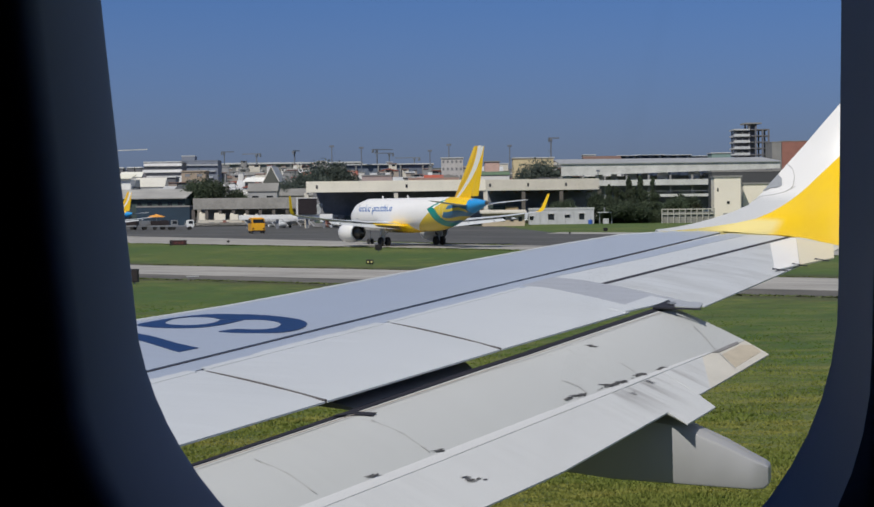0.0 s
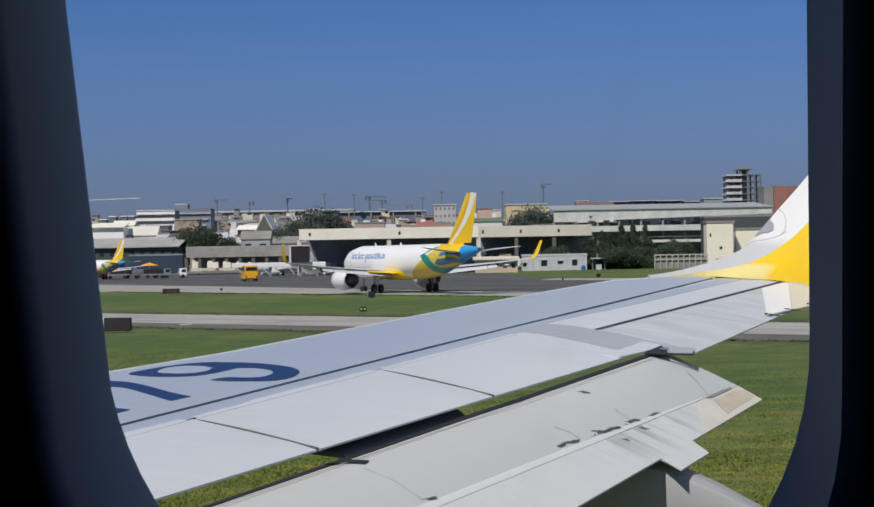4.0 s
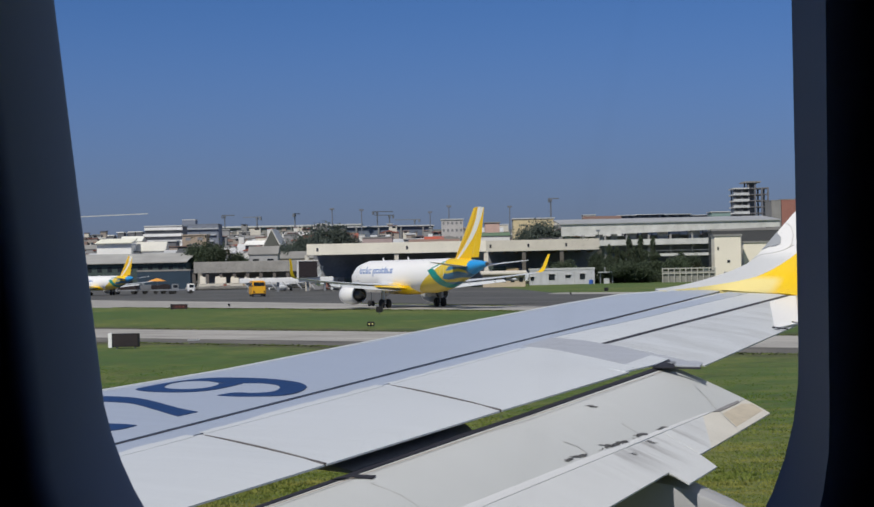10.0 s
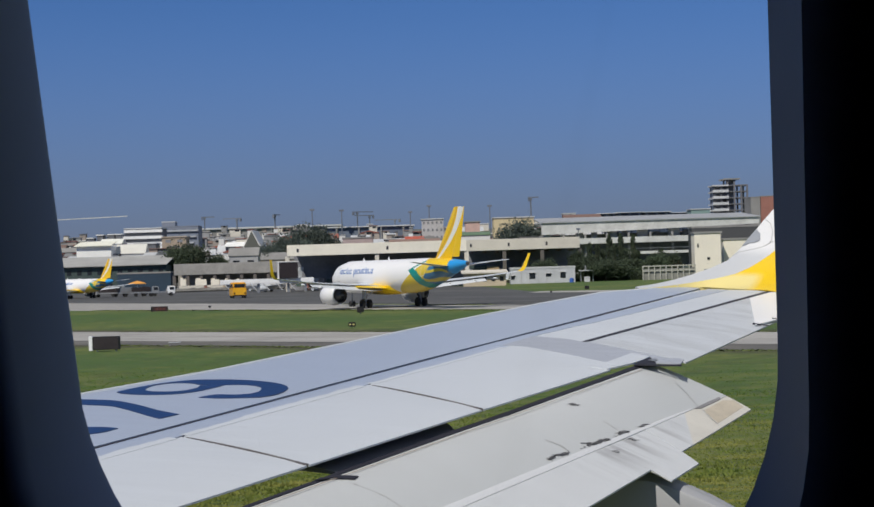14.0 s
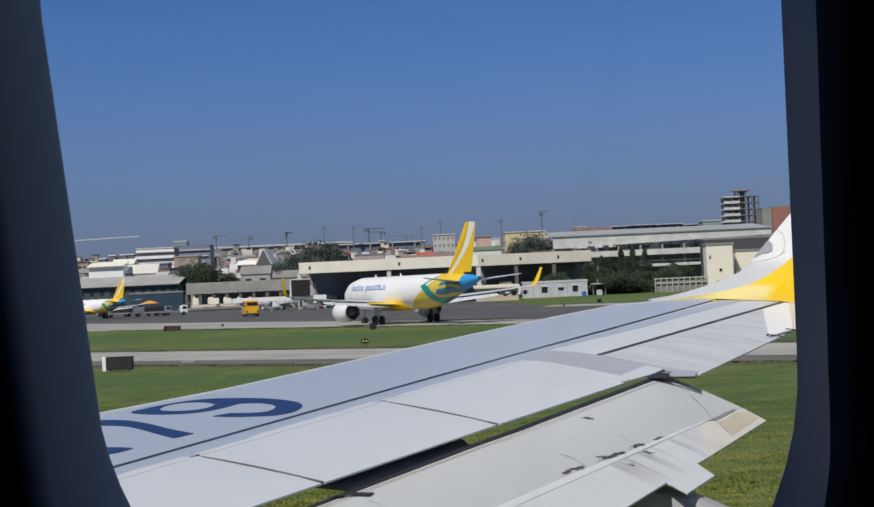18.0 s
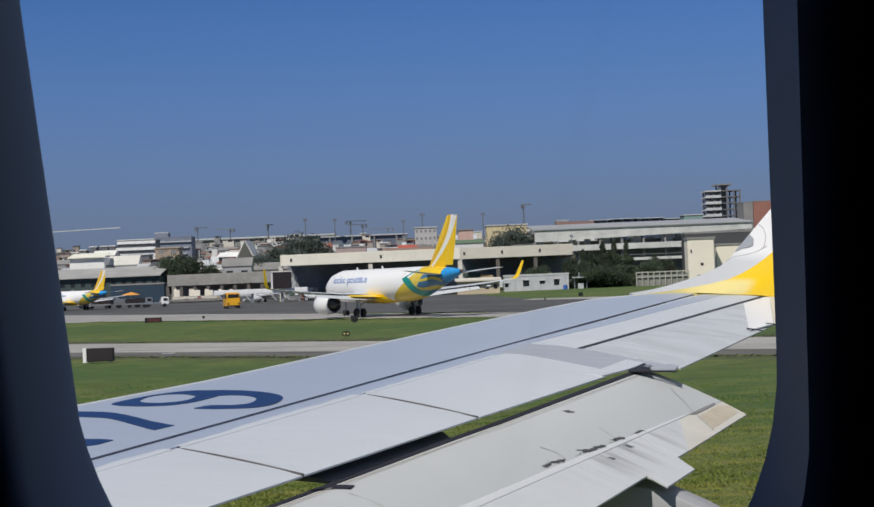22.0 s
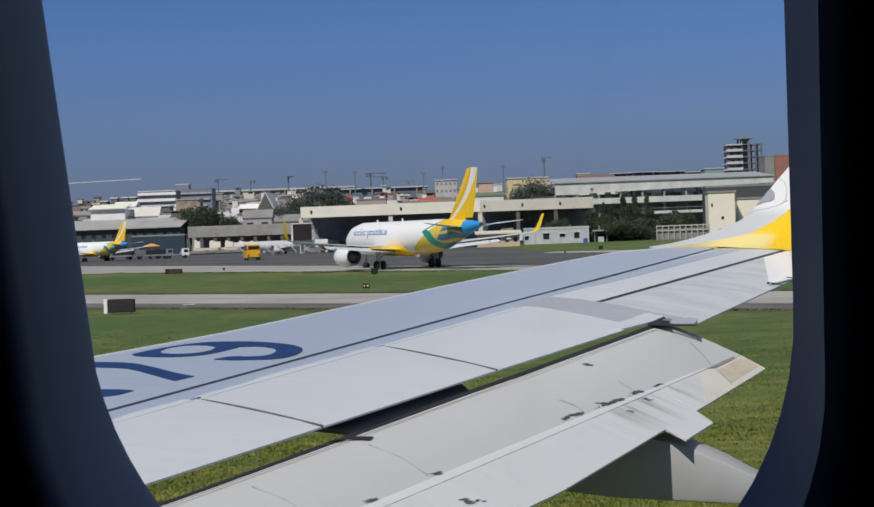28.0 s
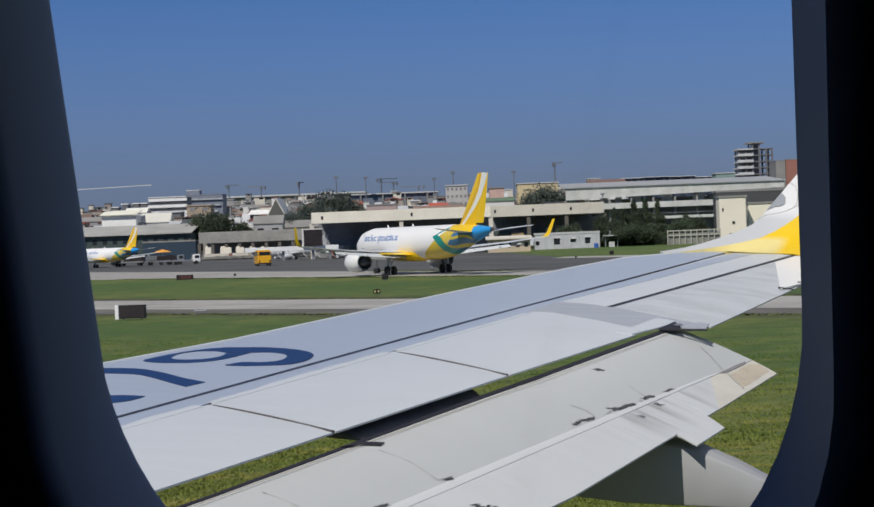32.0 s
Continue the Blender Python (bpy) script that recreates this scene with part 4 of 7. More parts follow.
def fairing():
    """A flat-sided canoe under the flap, along the line of flight."""
    o = fp(2.51, -0.88) + OUT * 0.05
    rings = []
    for a, brow, top, low, hw in ((-2.3, -0.14, -0.12, -0.2, 0.03), (-1.5, -0.08, -0.02, -0.33, 0.13), (-0.74, -0.05, 0.0, -0.416, 0.155), (-0.37, -0.06, -0.02, -0.46, 0.155), (0, -0.118, -0.06, -0.478, 0.155), (0.13, -0.158, -0.105, -0.484, 0.155),
                                  (0.35, -0.242, -0.205, -0.495, 0.15), (0.5, -0.312, -0.288, -0.503, 0.14), (0.585, -0.342, -0.335, -0.502, 0.12), (0.615, -0.36, -0.358, -0.48, 0.10), (0.622, -0.38, -0.378, -0.45, 0.07)):
        b = min(0.02, hw * 0.3)
        k = 0.155
        side = [(-hw, low + b), (-hw, brow - b * 0.3), (-hw + b * 0.5, brow + 0.35 * (top - brow)), (-hw * 0.55, top - 0.1 * (top - brow)), (-hw * 0.35, top)]
        section = [(-hw + b, low), (-hw + 0.3 * b, low + 0.3 * b)] + side
        section += [(-x, z) for x, z in reversed(section)]
        rings.append([o + AFT * a + OUT * (k + x) + UP * z for x, z in section])
    return finish(loft(rings))


part("flap_track_fairing", fairing(), FAIRING, own, "grey canoe-shaped flap track fairing")


# upturned wing tip
def glide(rows, steps):
    """A smooth run of rows through the given ones, with steps - 1 new rows in each gap."""
    out = []
    for k in range(len(rows) - 1):
        a, b, c, d = rows[max(k - 1, 0)], rows[k], rows[k + 1], rows[min(k + 2, len(rows) - 1)]
        for j in range(steps):
            t = j / steps
            out.append(tuple(0.5 * (2 * q + (r - p) * t + (2 * p - 5 * q + 4 * r - w) * t * t + (3 * q - p - 3 * r + w) * t ** 3) for p, q, r, w in zip(a, b, c, d)))
    return out + [tuple(rows[-1])]


TIP_EDGES = [
    ((9.416, 2.182, 0.0), (9.272, 2.074, 0.0), (9.239, 2.008, 0.0), 0.0),
    ((9.568, 1.97, 0.035), (9.47, 1.897, 0.01), (9.548, 1.892, 0.0), 0.048),
    ((9.9, 1.715, 0.113), (9.745, 1.609, 0.05), (9.723, 1.54, 0.0), 0.185),
    ((10.35, 1.47, 0.243), (10.05, 1.267, 0.128), (9.71, 1.022, 0.0), 0.4),
    ((10.602, 1.325, 0.454), (10.295, 1.062, 0.258), (9.73, 0.795, 0.0), 0.608),
    ((10.793, 1.188, 0.672), (10.489, 0.921, 0.393), (9.498, 0.486, -0.002), 0.78),
    ((10.95, 1.028, 0.898), (10.65, 0.805, 0.54), (9.186, 0.087, 0.0), 0.9),
    ((11.089, 0.798, 1.211), (10.859, 0.601, 0.788), (9.852, -0.112, 0.019), 0.939),
    ((11.209, 0.568, 1.513), (11.017, 0.389, 1.033), (10.393, -0.263, 0.115), 0.968),
    ((11.3, 0.383, 1.747), (11.1, 0.216, 1.221), (10.6, -0.379, 0.26), 1.0),
]
TIP = [((v[0], v[1], v[2]), (v[3], v[4], v[5]), (v[6], v[7], v[8]), v[9]) for v in glide([(*a, *b, *c, lean) for a, b, c, lean in TIP_EDGES], 2)]


def tip_rings(upper):
    """Rings across the blended tip: from the leading edge to the paint line, or on to the rear edge."""
    rings = []
    for edge, line, rear, lean in TIP:
        a, b = (edge, line) if upper else (line, rear)
        top, low = [], []
        for j in range(6):
            f = j / 5
            s, c, z = [a[k] + (b[k] - a[k]) * f for k in range(3)]
            sag = -0.05 * math.sin(math.pi * f) * (0 if upper else 1)
            t = 0.012 + (0.05 * math.sqrt(f) if upper else 0.06)
            top.append(wp(s, c, z + sag + (0.003 if upper else 0.004)))
            low.append(wp(s + t * lean, c, z + sag - t * (1.2 - lean)))
        rings.append(top + low[::-1])
    return rings


def tip_paint(name, low, high, at_c, at_z, level):
    """Two colours that meet on the blended tip: low near the wing's skin and ahead of at_c, high beyond."""
    n = Nodes(name)
    at = n.add("ShaderNodeVectorMath", n.obj(), tuple(W0), operation="SUBTRACT").outputs[0]
    dot = lambda v: n.add("ShaderNodeVectorMath", at, tuple(v), operation="DOT_PRODUCT").outputs["Value"]
    s, c = dot((0.5143, 0.8600, 0)), dot((-0.8604, 0.5145, 0))
    z = n.math("SUBTRACT", dot((0, 0, 1)), n.math("ADD", n.math("MULTIPLY", s, 0.0641), n.math("MULTIPLY", c, 0.0698)))
    near = n.math("MULTIPLY", n.ramp(c, at_c - 0.06, at_c + 0.06), n.math("SUBTRACT", 1.0, n.ramp(z, at_z, at_z + level)))
    dirt = n.math("MULTIPLY", n.ramp(n.noise(1.3, 6, 0.6), 0.45, 0.75), 0.10)
    col = n.mix(dirt, n.mix(near, high, low), (0.40, 0.38, 0.33))
    n.set(Base_Color=col, Roughness=n.math("ADD", 0.30, n.math("MULTIPLY", dirt, 1.5)))
    return n.mat


part("sharklet", finish(loft(tip_rings(True))), tip_paint("white wing tip paint over a grey-white root", (0.55, 0.565, 0.575), (0.72, 0.72, 0.715), 0.9, 0.30, 0.10), own, "white upturned wing tip")
# The pale root is the wing's reflection, put into the colour.
part("sharklet_root", finish(loft(tip_rings(False))), tip_paint("yellow tip paint, pale reflection painted at its root", (0.78, 0.66, 0.27), (0.85, 0.56, 0.012), 1.0, 0.105, 0.05), own, "bright yellow base of the wing tip")

# lighter tip panel, discharge wicks and a leading-edge strip
patch("tip_panel", [(6.758, -0.117), (7.274, -0.165), (9.42, 0.60), (9.40, 0.66), (8.786, 0.655)], 0.018, 0.012, WHITE, "bright white aileron end panel")
patch("tip_corner", [(7.285, -0.166), (8.02, -0.25), (9.086, 0.098), (9.43, 0.60)], 0.016, 0.012, plain("pale cream tip paint", (0.70, 0.65, 0.50), 0.4, vary=0.08), "pale cream corner of the wing tip")
for s_at, c_at in ((6.80, -0.13), (7.25, -0.155), (7.75, -0.20)):
    part("static_wick", tube(wp(s_at, c_at + 0.05, 0.02), wp(s_at, c_at, 0.01) + AFT * 0.09 - UP * 0.005, 0.009, 0.005, 5), SEAL, own, "thin dark discharge wick")
part("slat_edge", plate([(-8.9, 2.87), (-3.0, 2.725), (1.11, 2.615), (2.35, 2.485), (4.16, 2.445), (5.49, 2.425), (7.57, 2.345), (8.72, 2.255), (9.6, 1.855)], [(-8.9, 2.9), (-3.0, 2.755), (1.11, 2.645), (2.35, 2.515), (4.16, 2.475), (5.49, 2.455), (7.57, 2.375), (8.72, 2.285), (9.6, 1.885)], lambda s, c, z=0: wp(s, c, z + 0.006), 0.02, 0.02, 40), PANEL_GREY, own, "pale leading-edge strip")
def tip_at(i, f, out):
    """A point on the white tip: i along its rings, f from the leading edge to the paint line, out from its skin."""
    k = min(int(i), len(TIP) - 2)
    w = i - k
    p = [sum(TIP[k + q][e][n] * (1 - w if q == 0 else w) * (1 - f if e == 0 else f) for q in (0, 1) for e in (0, 1)) for n in range(3)]
    return wp(p[0] - out, p[1], p[2] + 0.003)


lens = [(7.45, 0.0), (8.3, 0.0), (9.15, 0.0), (9.25, 0.22), (8.95, 0.38), (8.5, 0.30), (8.1, 0.16)]
part("tip_lamp", finish(loft([[tip_at(i, f, d) for i, f in lens] for d in (0.002, 0.014)]), False), plain("grey lamp lens", (0.33, 0.35, 0.375), 0.35), own, "grey lamp lens on the wing tip")
SEAM = plain("grey panel seam", (0.50, 0.50, 0.495), 0.6)
for seam in (((6.5, 0.02), (7.1, 0.10), (8.0, 0.44), (8.8, 0.62), (9.95, 0.74)), ((10.2, 0.02), (10.45, 0.24), (10.3, 0.48), (9.8, 0.66), (9.25, 0.68))):
    for (i0, f0), (i1, f1) in zip(seam, seam[1:]):
        part("panel_seam", tube(tip_at(i0, f0, 0.003), tip_at(i1, f1, 0.003), 0.0045, n=5), SEAM, own)


def paint_film(pairs, where, material, name, label, thick=0.004):
    """A painted shape as a thin raised film between two edges, given as pairs of (s, c)."""
    rings = []
    for a, b in pairs:
        rings.append([where(*a, 0.001), where(*b, 0.001), where(*b, thick), where(*a, thick)])
    part(name, finish(loft(rings), False), material, own, label)


SCUFF = plain("dark greasy scuff", (0.10, 0.098, 0.10), 0.7, big=20, small=90, vary=0.6)
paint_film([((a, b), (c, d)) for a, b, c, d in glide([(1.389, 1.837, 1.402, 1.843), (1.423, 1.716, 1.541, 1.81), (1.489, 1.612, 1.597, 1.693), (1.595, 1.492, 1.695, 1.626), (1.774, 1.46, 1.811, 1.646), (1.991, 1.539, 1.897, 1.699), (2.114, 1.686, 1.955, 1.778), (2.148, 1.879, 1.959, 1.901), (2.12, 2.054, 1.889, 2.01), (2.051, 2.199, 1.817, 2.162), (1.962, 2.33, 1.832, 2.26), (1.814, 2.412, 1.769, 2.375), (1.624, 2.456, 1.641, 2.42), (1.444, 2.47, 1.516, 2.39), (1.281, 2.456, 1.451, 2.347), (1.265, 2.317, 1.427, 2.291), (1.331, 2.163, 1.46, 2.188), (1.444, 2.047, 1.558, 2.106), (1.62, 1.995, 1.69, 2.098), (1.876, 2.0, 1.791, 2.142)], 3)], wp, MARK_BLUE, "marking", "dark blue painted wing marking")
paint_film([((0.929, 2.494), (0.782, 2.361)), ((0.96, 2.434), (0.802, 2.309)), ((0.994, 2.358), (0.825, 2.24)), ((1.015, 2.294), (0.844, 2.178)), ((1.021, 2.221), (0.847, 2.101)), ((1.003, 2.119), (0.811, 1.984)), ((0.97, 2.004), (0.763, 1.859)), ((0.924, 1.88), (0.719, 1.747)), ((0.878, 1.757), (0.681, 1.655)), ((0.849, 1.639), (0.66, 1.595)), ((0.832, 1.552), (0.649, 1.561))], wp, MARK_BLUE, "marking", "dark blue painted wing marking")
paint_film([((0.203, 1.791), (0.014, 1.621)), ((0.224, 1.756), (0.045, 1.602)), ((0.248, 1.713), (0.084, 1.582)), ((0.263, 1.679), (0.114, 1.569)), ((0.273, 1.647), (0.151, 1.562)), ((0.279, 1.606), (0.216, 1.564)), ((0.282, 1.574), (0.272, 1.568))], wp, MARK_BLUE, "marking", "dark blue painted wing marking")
def flap_top(s, c, z):
    return flap_at(s, c, z + 0.035 * max(0, 1 - ((c + 0.21) / 0.30) ** 2) + 0.0015)


grease = random.Random(3)


def smear(a, b, wide, n):
    '''Ragged dark grease along a line on the flap: many small slivers of film.'''
    (s0, c0), (s1, c1) = a, b
    for k in range(n):
        f = grease.random()
        s, c = s0 + (s1 - s0) * f, c0 + (c1 - c0) * f + grease.gauss(0, wide)
        ls, w = grease.uniform(0.010, 0.042), grease.uniform(0.0012, 0.0052)
        lc = ls * grease.uniform(-0.35, 0.1)
        rows = [((s - ls + 2 * ls * q, c - lc + 2 * lc * q - w * h), (s - ls + 2 * ls * q, c - lc + 2 * lc * q + w * h)) for q, h in ((0, 0.1), (0.3, grease.uniform(0.6, 1)), (0.7, grease.uniform(0.5, 1)), (1, 0.1))]
        paint_film(rows, flap_top, SCUFF, "grease_mark", "dark greasy smear", 0.0022)


for a, b, wide, n in (((1.80, -0.462), (1.90, -0.466), 0.004, 12), ((1.93, -0.458), (2.07, -0.476), 0.006, 18), ((2.36, -0.474), (2.66, -0.489), 0.007, 44), ((2.32, -0.44), (2.42, -0.47), 0.004, 6), ((2.82, -0.478), (2.97, -0.490), 0.006, 30), ((3.16, -0.491), (3.26, -0.495), 0.003, 8), ((2.1, -0.474), (3.3, -0.497), 0.003, 10), ((2.85, -0.553), (2.88, -0.60), 0.006, 8), ((2.862, -0.052), (2.89, -0.115), 0.004, 12),
                      ((0.238, -0.477), (0.315, -0.487), 0.004, 10), ((-0.414, -0.476), (-0.344, -0.483), 0.004, 8), ((0.144, -0.719), (0.144, -0.769), 0.006, 14), ((0.20, -0.77), (0.24, -0.80), 0.004, 6), ((2.49, -0.598), (2.51, -0.631), 0.004, 3)):
    smear(a, b, wide, n)
FAINT = plain("faint grey scratch", (0.47, 0.475, 0.47), 0.6)
for line in ([(4.291, -0.23), (4.237, -0.387), (4.166, -0.525)], [(4.15, -0.56), (4.054, -0.665), (3.966, -0.77)], [(2.05, -0.31), (2.11, -0.40), (2.102, -0.47)], [(2.859, -0.339), (2.875, -0.454)], [(0.147, -0.096), (0.187, -0.281), (0.191, -0.465)], [(-0.9, -0.1), (-0.86, -0.28), (-0.85, -0.46)]):
    paint_film([((s - 0.006, c - 0.002), (s + 0.006, c + 0.002)) for s, c in line], flap_top, FAINT, "scratch", "thin grey scratch", 0.0015)
# The bracket's shadow on the flap, painted as a dark film.
paint_film([((-0.002, 0.062), (0.059, 0.067)), ((0.126, 0.019), (0.177, 0.029)), ((0.206, -0.065), (0.267, -0.052))], flap_top, SEAL, "bracket_foot", "painted dark shadow of the bracket on the flap", 0.006)
RUST = plain("thin brown sealant line", (0.36, 0.29, 0.23), 0.7)
paint_film([((s, c), (s, c + 0.006)) for s, c in ((-8.3, -0.075), (-4.0, -0.05), (-1.1, -0.015), (1.6, 0.035), (4.2, 0.05))], flap_top, RUST, "sealant_line", "thin brown sealant line", 0.0022)

# ragged edge of the pale paint over the spoiler hinges
ragged = random.Random(17)
hinge_at = lambda s: 1.08 + (0.028 if s > -0.45 else 0.0095) * (s + 0.45)
for s0, s1 in ((-3.9, -1.78), (-1.72, 0.25), (0.31, 2.38), (2.44, 4.5)):
    rows, s, reach = [], s0, 0.02
    while s < s1:
        reach = min(0.05, max(0.008, reach + ragged.uniform(-0.016, 0.016)))
        rows.append(((s, hinge_at(s) - 0.04), (s, hinge_at(s) + reach)))
        s += ragged.uniform(0.03, 0.11)
    paint_film(rows, wp, PANEL_GREY, "paint_edge", "ragged pale paint edge", 0.0024)

# ---- cabin round the camera ----
CAB_R, CAB_S, CAB_Z = 1.85, -1.1, 3.9


def cab(u, arc_len, r=CAB_R):
    """A point of the cabin wall: u aft of the eye, arc_len up along the wall from the middle height."""
    a = arc_len / CAB_R
    return Vector((0, 0, CAB_Z)) + AFT * u + OUT * (CAB_S + r * math.cos(a)) + UP * (r * math.sin(a))


WIN_U, WIN_A, WIN_HW, WIN_TOP, WIN_LOW = -0.1710, 0.800, 0.1380, 1.004, 0.582


def window_outline(grow=0.0, n=12, shift=0.0):
    """The rounded window opening as (u, arc) pairs."""
    hw = WIN_HW + grow
    pts = []
    for cx, cy, a0, r in ((1, 1, 0, 0.100), (-1, 1, 90, 0.120), (-1, -1, 180, 0.132), (1, -1, 270, 0.158)):
        r += grow
        mid = WIN_TOP + grow - r if cy > 0 else WIN_LOW - grow + r
        for i in range(n + 1):
            t = radians(a0 + 90 * i / n)
            u, a = WIN_U + cx * (hw - r) + r * math.cos(t), mid + r * math.sin(t)
            u += (0.145 * max(0, WIN_U - u) + 0.03 * max(0, u - WIN_U)) * max(0, a - 0.755) / WIN_HW
            pts.append((u + shift, a))
    return pts


def cabin():
    # lining with the window opening
    bm = bmesh.new()
    hole = window_outline(0.034, 16, 0.0125)
    n = len(hole)
    def box_point(u, a, hu, ha):
        du, da = u - WIN_U, a - WIN_A
        k = min(hu / max(abs(du), 1e-6), ha / max(abs(da), 1e-6))
        return WIN_U + du * k, WIN_A + da * k
    square = [box_point(u, a, 0.28, 0.35) for u, a in hole]
    loft([[cab(u, a, 1.7885) for u, a in hole], [cab(u, a, 1.80) for u, a in square]], caps=False, bm=bm)
    us = [-7, -3, WIN_U - 0.28, WIN_U + 0.28, 3, 7]
    arcs = [WIN_A - 0.35 + (2 * math.pi * CAB_R - 0.7) * i / 30 + 0.7 for i in range(31)]
    for u0, u1 in zip(us, us[1:]):
        aa = arcs
        if not (u0 < WIN_U < u1):
            aa = arcs + [WIN_A + 2 * math.pi * CAB_R + 0.35 * k for k in (0, 1)]
        for a0, a1 in zip(aa, aa[1:]):
            bm.faces.new([bm.verts.new(cab(u, a, 1.80)) for u, a in ((u0, a0), (u1, a0), (u1, a1), (u0, a1))])
    for u in (-7, 7):
        bm.faces.new([bm.verts.new(cab(u, 2 * math.pi * CAB_R * i / 30, 1.80)) for i in range(30)])
    solid("cabin_wall", finish(bm), CABIN_UNLIT, "dark unlit cabin lining round the window", "wall", kind="structure")
    # outer skin
    bm = bmesh.new()
    hole = window_outline(0.10)
    square = [box_point(u, a, 0.28, 0.35) for u, a in hole]
    loft([[cab(u, a, 1.96) for u, a in hole], [cab(u, a, 1.96) for u, a in square]], caps=False, bm=bm)
    for u0, u1 in zip(us, us[1:]):
        aa = arcs
        if not (u0 < WIN_U < u1):
            aa = arcs + [WIN_A + 2 * math.pi * CAB_R + 0.35 * k for k in (0, 1)]
        for a0, a1 in zip(aa, aa[1:]):
            bm.faces.new([bm.verts.new(cab(u, a, 1.96)) for u, a in ((u0, a0), (u1, a0), (u1, a1), (u0, a1))])
    for u in (-7, 7):
        bm.faces.new([bm.verts.new(cab(u, 2 * math.pi * CAB_R * i / 30, 1.96)) for i in range(30)])
    solid("fuselage_skin", finish(bm), WHITE, "white outer skin of the camera's airliner", "wall", kind="structure")
    win = thing("window_1", "rounded cabin window with a dim blue-grey reveal", "window", kind="structure")
    reveal = []
    for g, r, sh in ((0.034, 1.7885, 0.0125), (0.022, 1.7895, 0.0115), (0.0145, 1.7915, 0.010), (0.0095, 1.7946, 0.0085), (0.005, 1.800, 0.007), (0.001, 1.846, 0.0006), (0.0, 1.850, 0), (0.001, 1.853, 0), (0.09, 1.875, 0), (0.10, 1.90, 0), (0.10, 1.958, 0)):
        reveal.append([cab(u, a, r) for u, a in window_outline(g, 16, sh)])
    glass = bpy.data.materials.new("clear cabin pane")
    glass.use_nodes = True
    gt = glass.node_tree
    clear, shine, blend = gt.nodes.new("ShaderNodeBsdfTransparent"), gt.nodes.new("ShaderNodeBsdfGlossy"), gt.nodes.new("ShaderNodeMixShader")
    shine.inputs["Roughness"].default_value = 0.03
    blend.inputs[0].default_value = 0.008
    gt.links.new(clear.outputs[0], blend.inputs[1])
    gt.links.new(shine.outputs[0], blend.inputs[2])
    gt.links.new(blend.outputs[0], gt.nodes["Material Output"].inputs[0])
    bm = bmesh.new()
    bm.faces.new([bm.verts.new(cab(u, a, 1.872)) for u, a in window_outline(0.05)])
    pane = part("pane", bm, glass, win, "clear window pane")
    pane.visible_shadow = False
    part("window_reveal", finish(loft(reveal, caps=False)), CABIN, win, "dim blue-grey plastic reveal")


cabin()


# ---- buildings ----
def gable(w, d, h, rise):
    """A pitched roof body over a plan w by d, its eaves at h, the ridge along the width."""
    return finish(loft([[(x, -d / 2 - 0.3, h), (x, d / 2 + 0.3, h), (x, d / 2 + 0.3, h + 0.25), (x, 0, h + rise), (x, -d / 2 - 0.3, h + 0.25)] for x in (-w / 2 - 0.3, w / 2 + 0.3)]), False)


def building(name, label, x0, x1, y, h, depth, wall, roof, roof_kind="flat", rows=0, cols=0, turn=0.0, base=0.0, pane=None, rise=2.0, group="", eave=0.4):
    w = abs(x1 - x0)
    b = thing(name, label, "building", pose((x0 + x1) / 2, y, base, 0, 0, turn), group)
    part("wall", block((-w / 2, w / 2, 0, depth, -1, h)), wall, b)
    if roof_kind == "flat":
        part("roof", block((-w / 2 - eave, w / 2 + eave, -eave, depth + eave, h, h + 0.5)), roof, b)
    elif roof_kind == "gable":
        part("roof", gable(w, depth, h, rise), roof, b).location.y = depth / 2
    elif roof_kind == "front":
        part("roof", finish(loft([[(-w / 2 - 0.3, yy, h), (w / 2 + 0.3, yy, h), (w / 2 + 0.3, yy, h + 0.2), (0, yy, h + rise), (-w / 2 - 0.3, yy, h + 0.2)] for yy in (-0.4, depth + 0.3)]), False), roof, b)
    elif roof_kind == "shed":
        part("roof", finish(loft([[(x, -1.2, h), (x, depth, h + rise), (x, depth, h + rise + 0.3), (x, -1.2, h + 0.3)] for x in (-w / 2 - 0.5, w / 2 + 0.5)]), False), roof, b)
    if rows and cols:
        fh = h / rows
        cw = w / cols
        me = to_mesh("window", block((-cw * 0.22, cw * 0.22, -0.06, 0.1, -fh * 0.18, fh * 0.18)), pane or GLASS)
        for r in range(rows):
            for c in range(cols):
                part("window", me, None, b, "", pose(-w / 2 + (c + 0.5) * cw, 0, (r + 0.55) * fh))
    return b


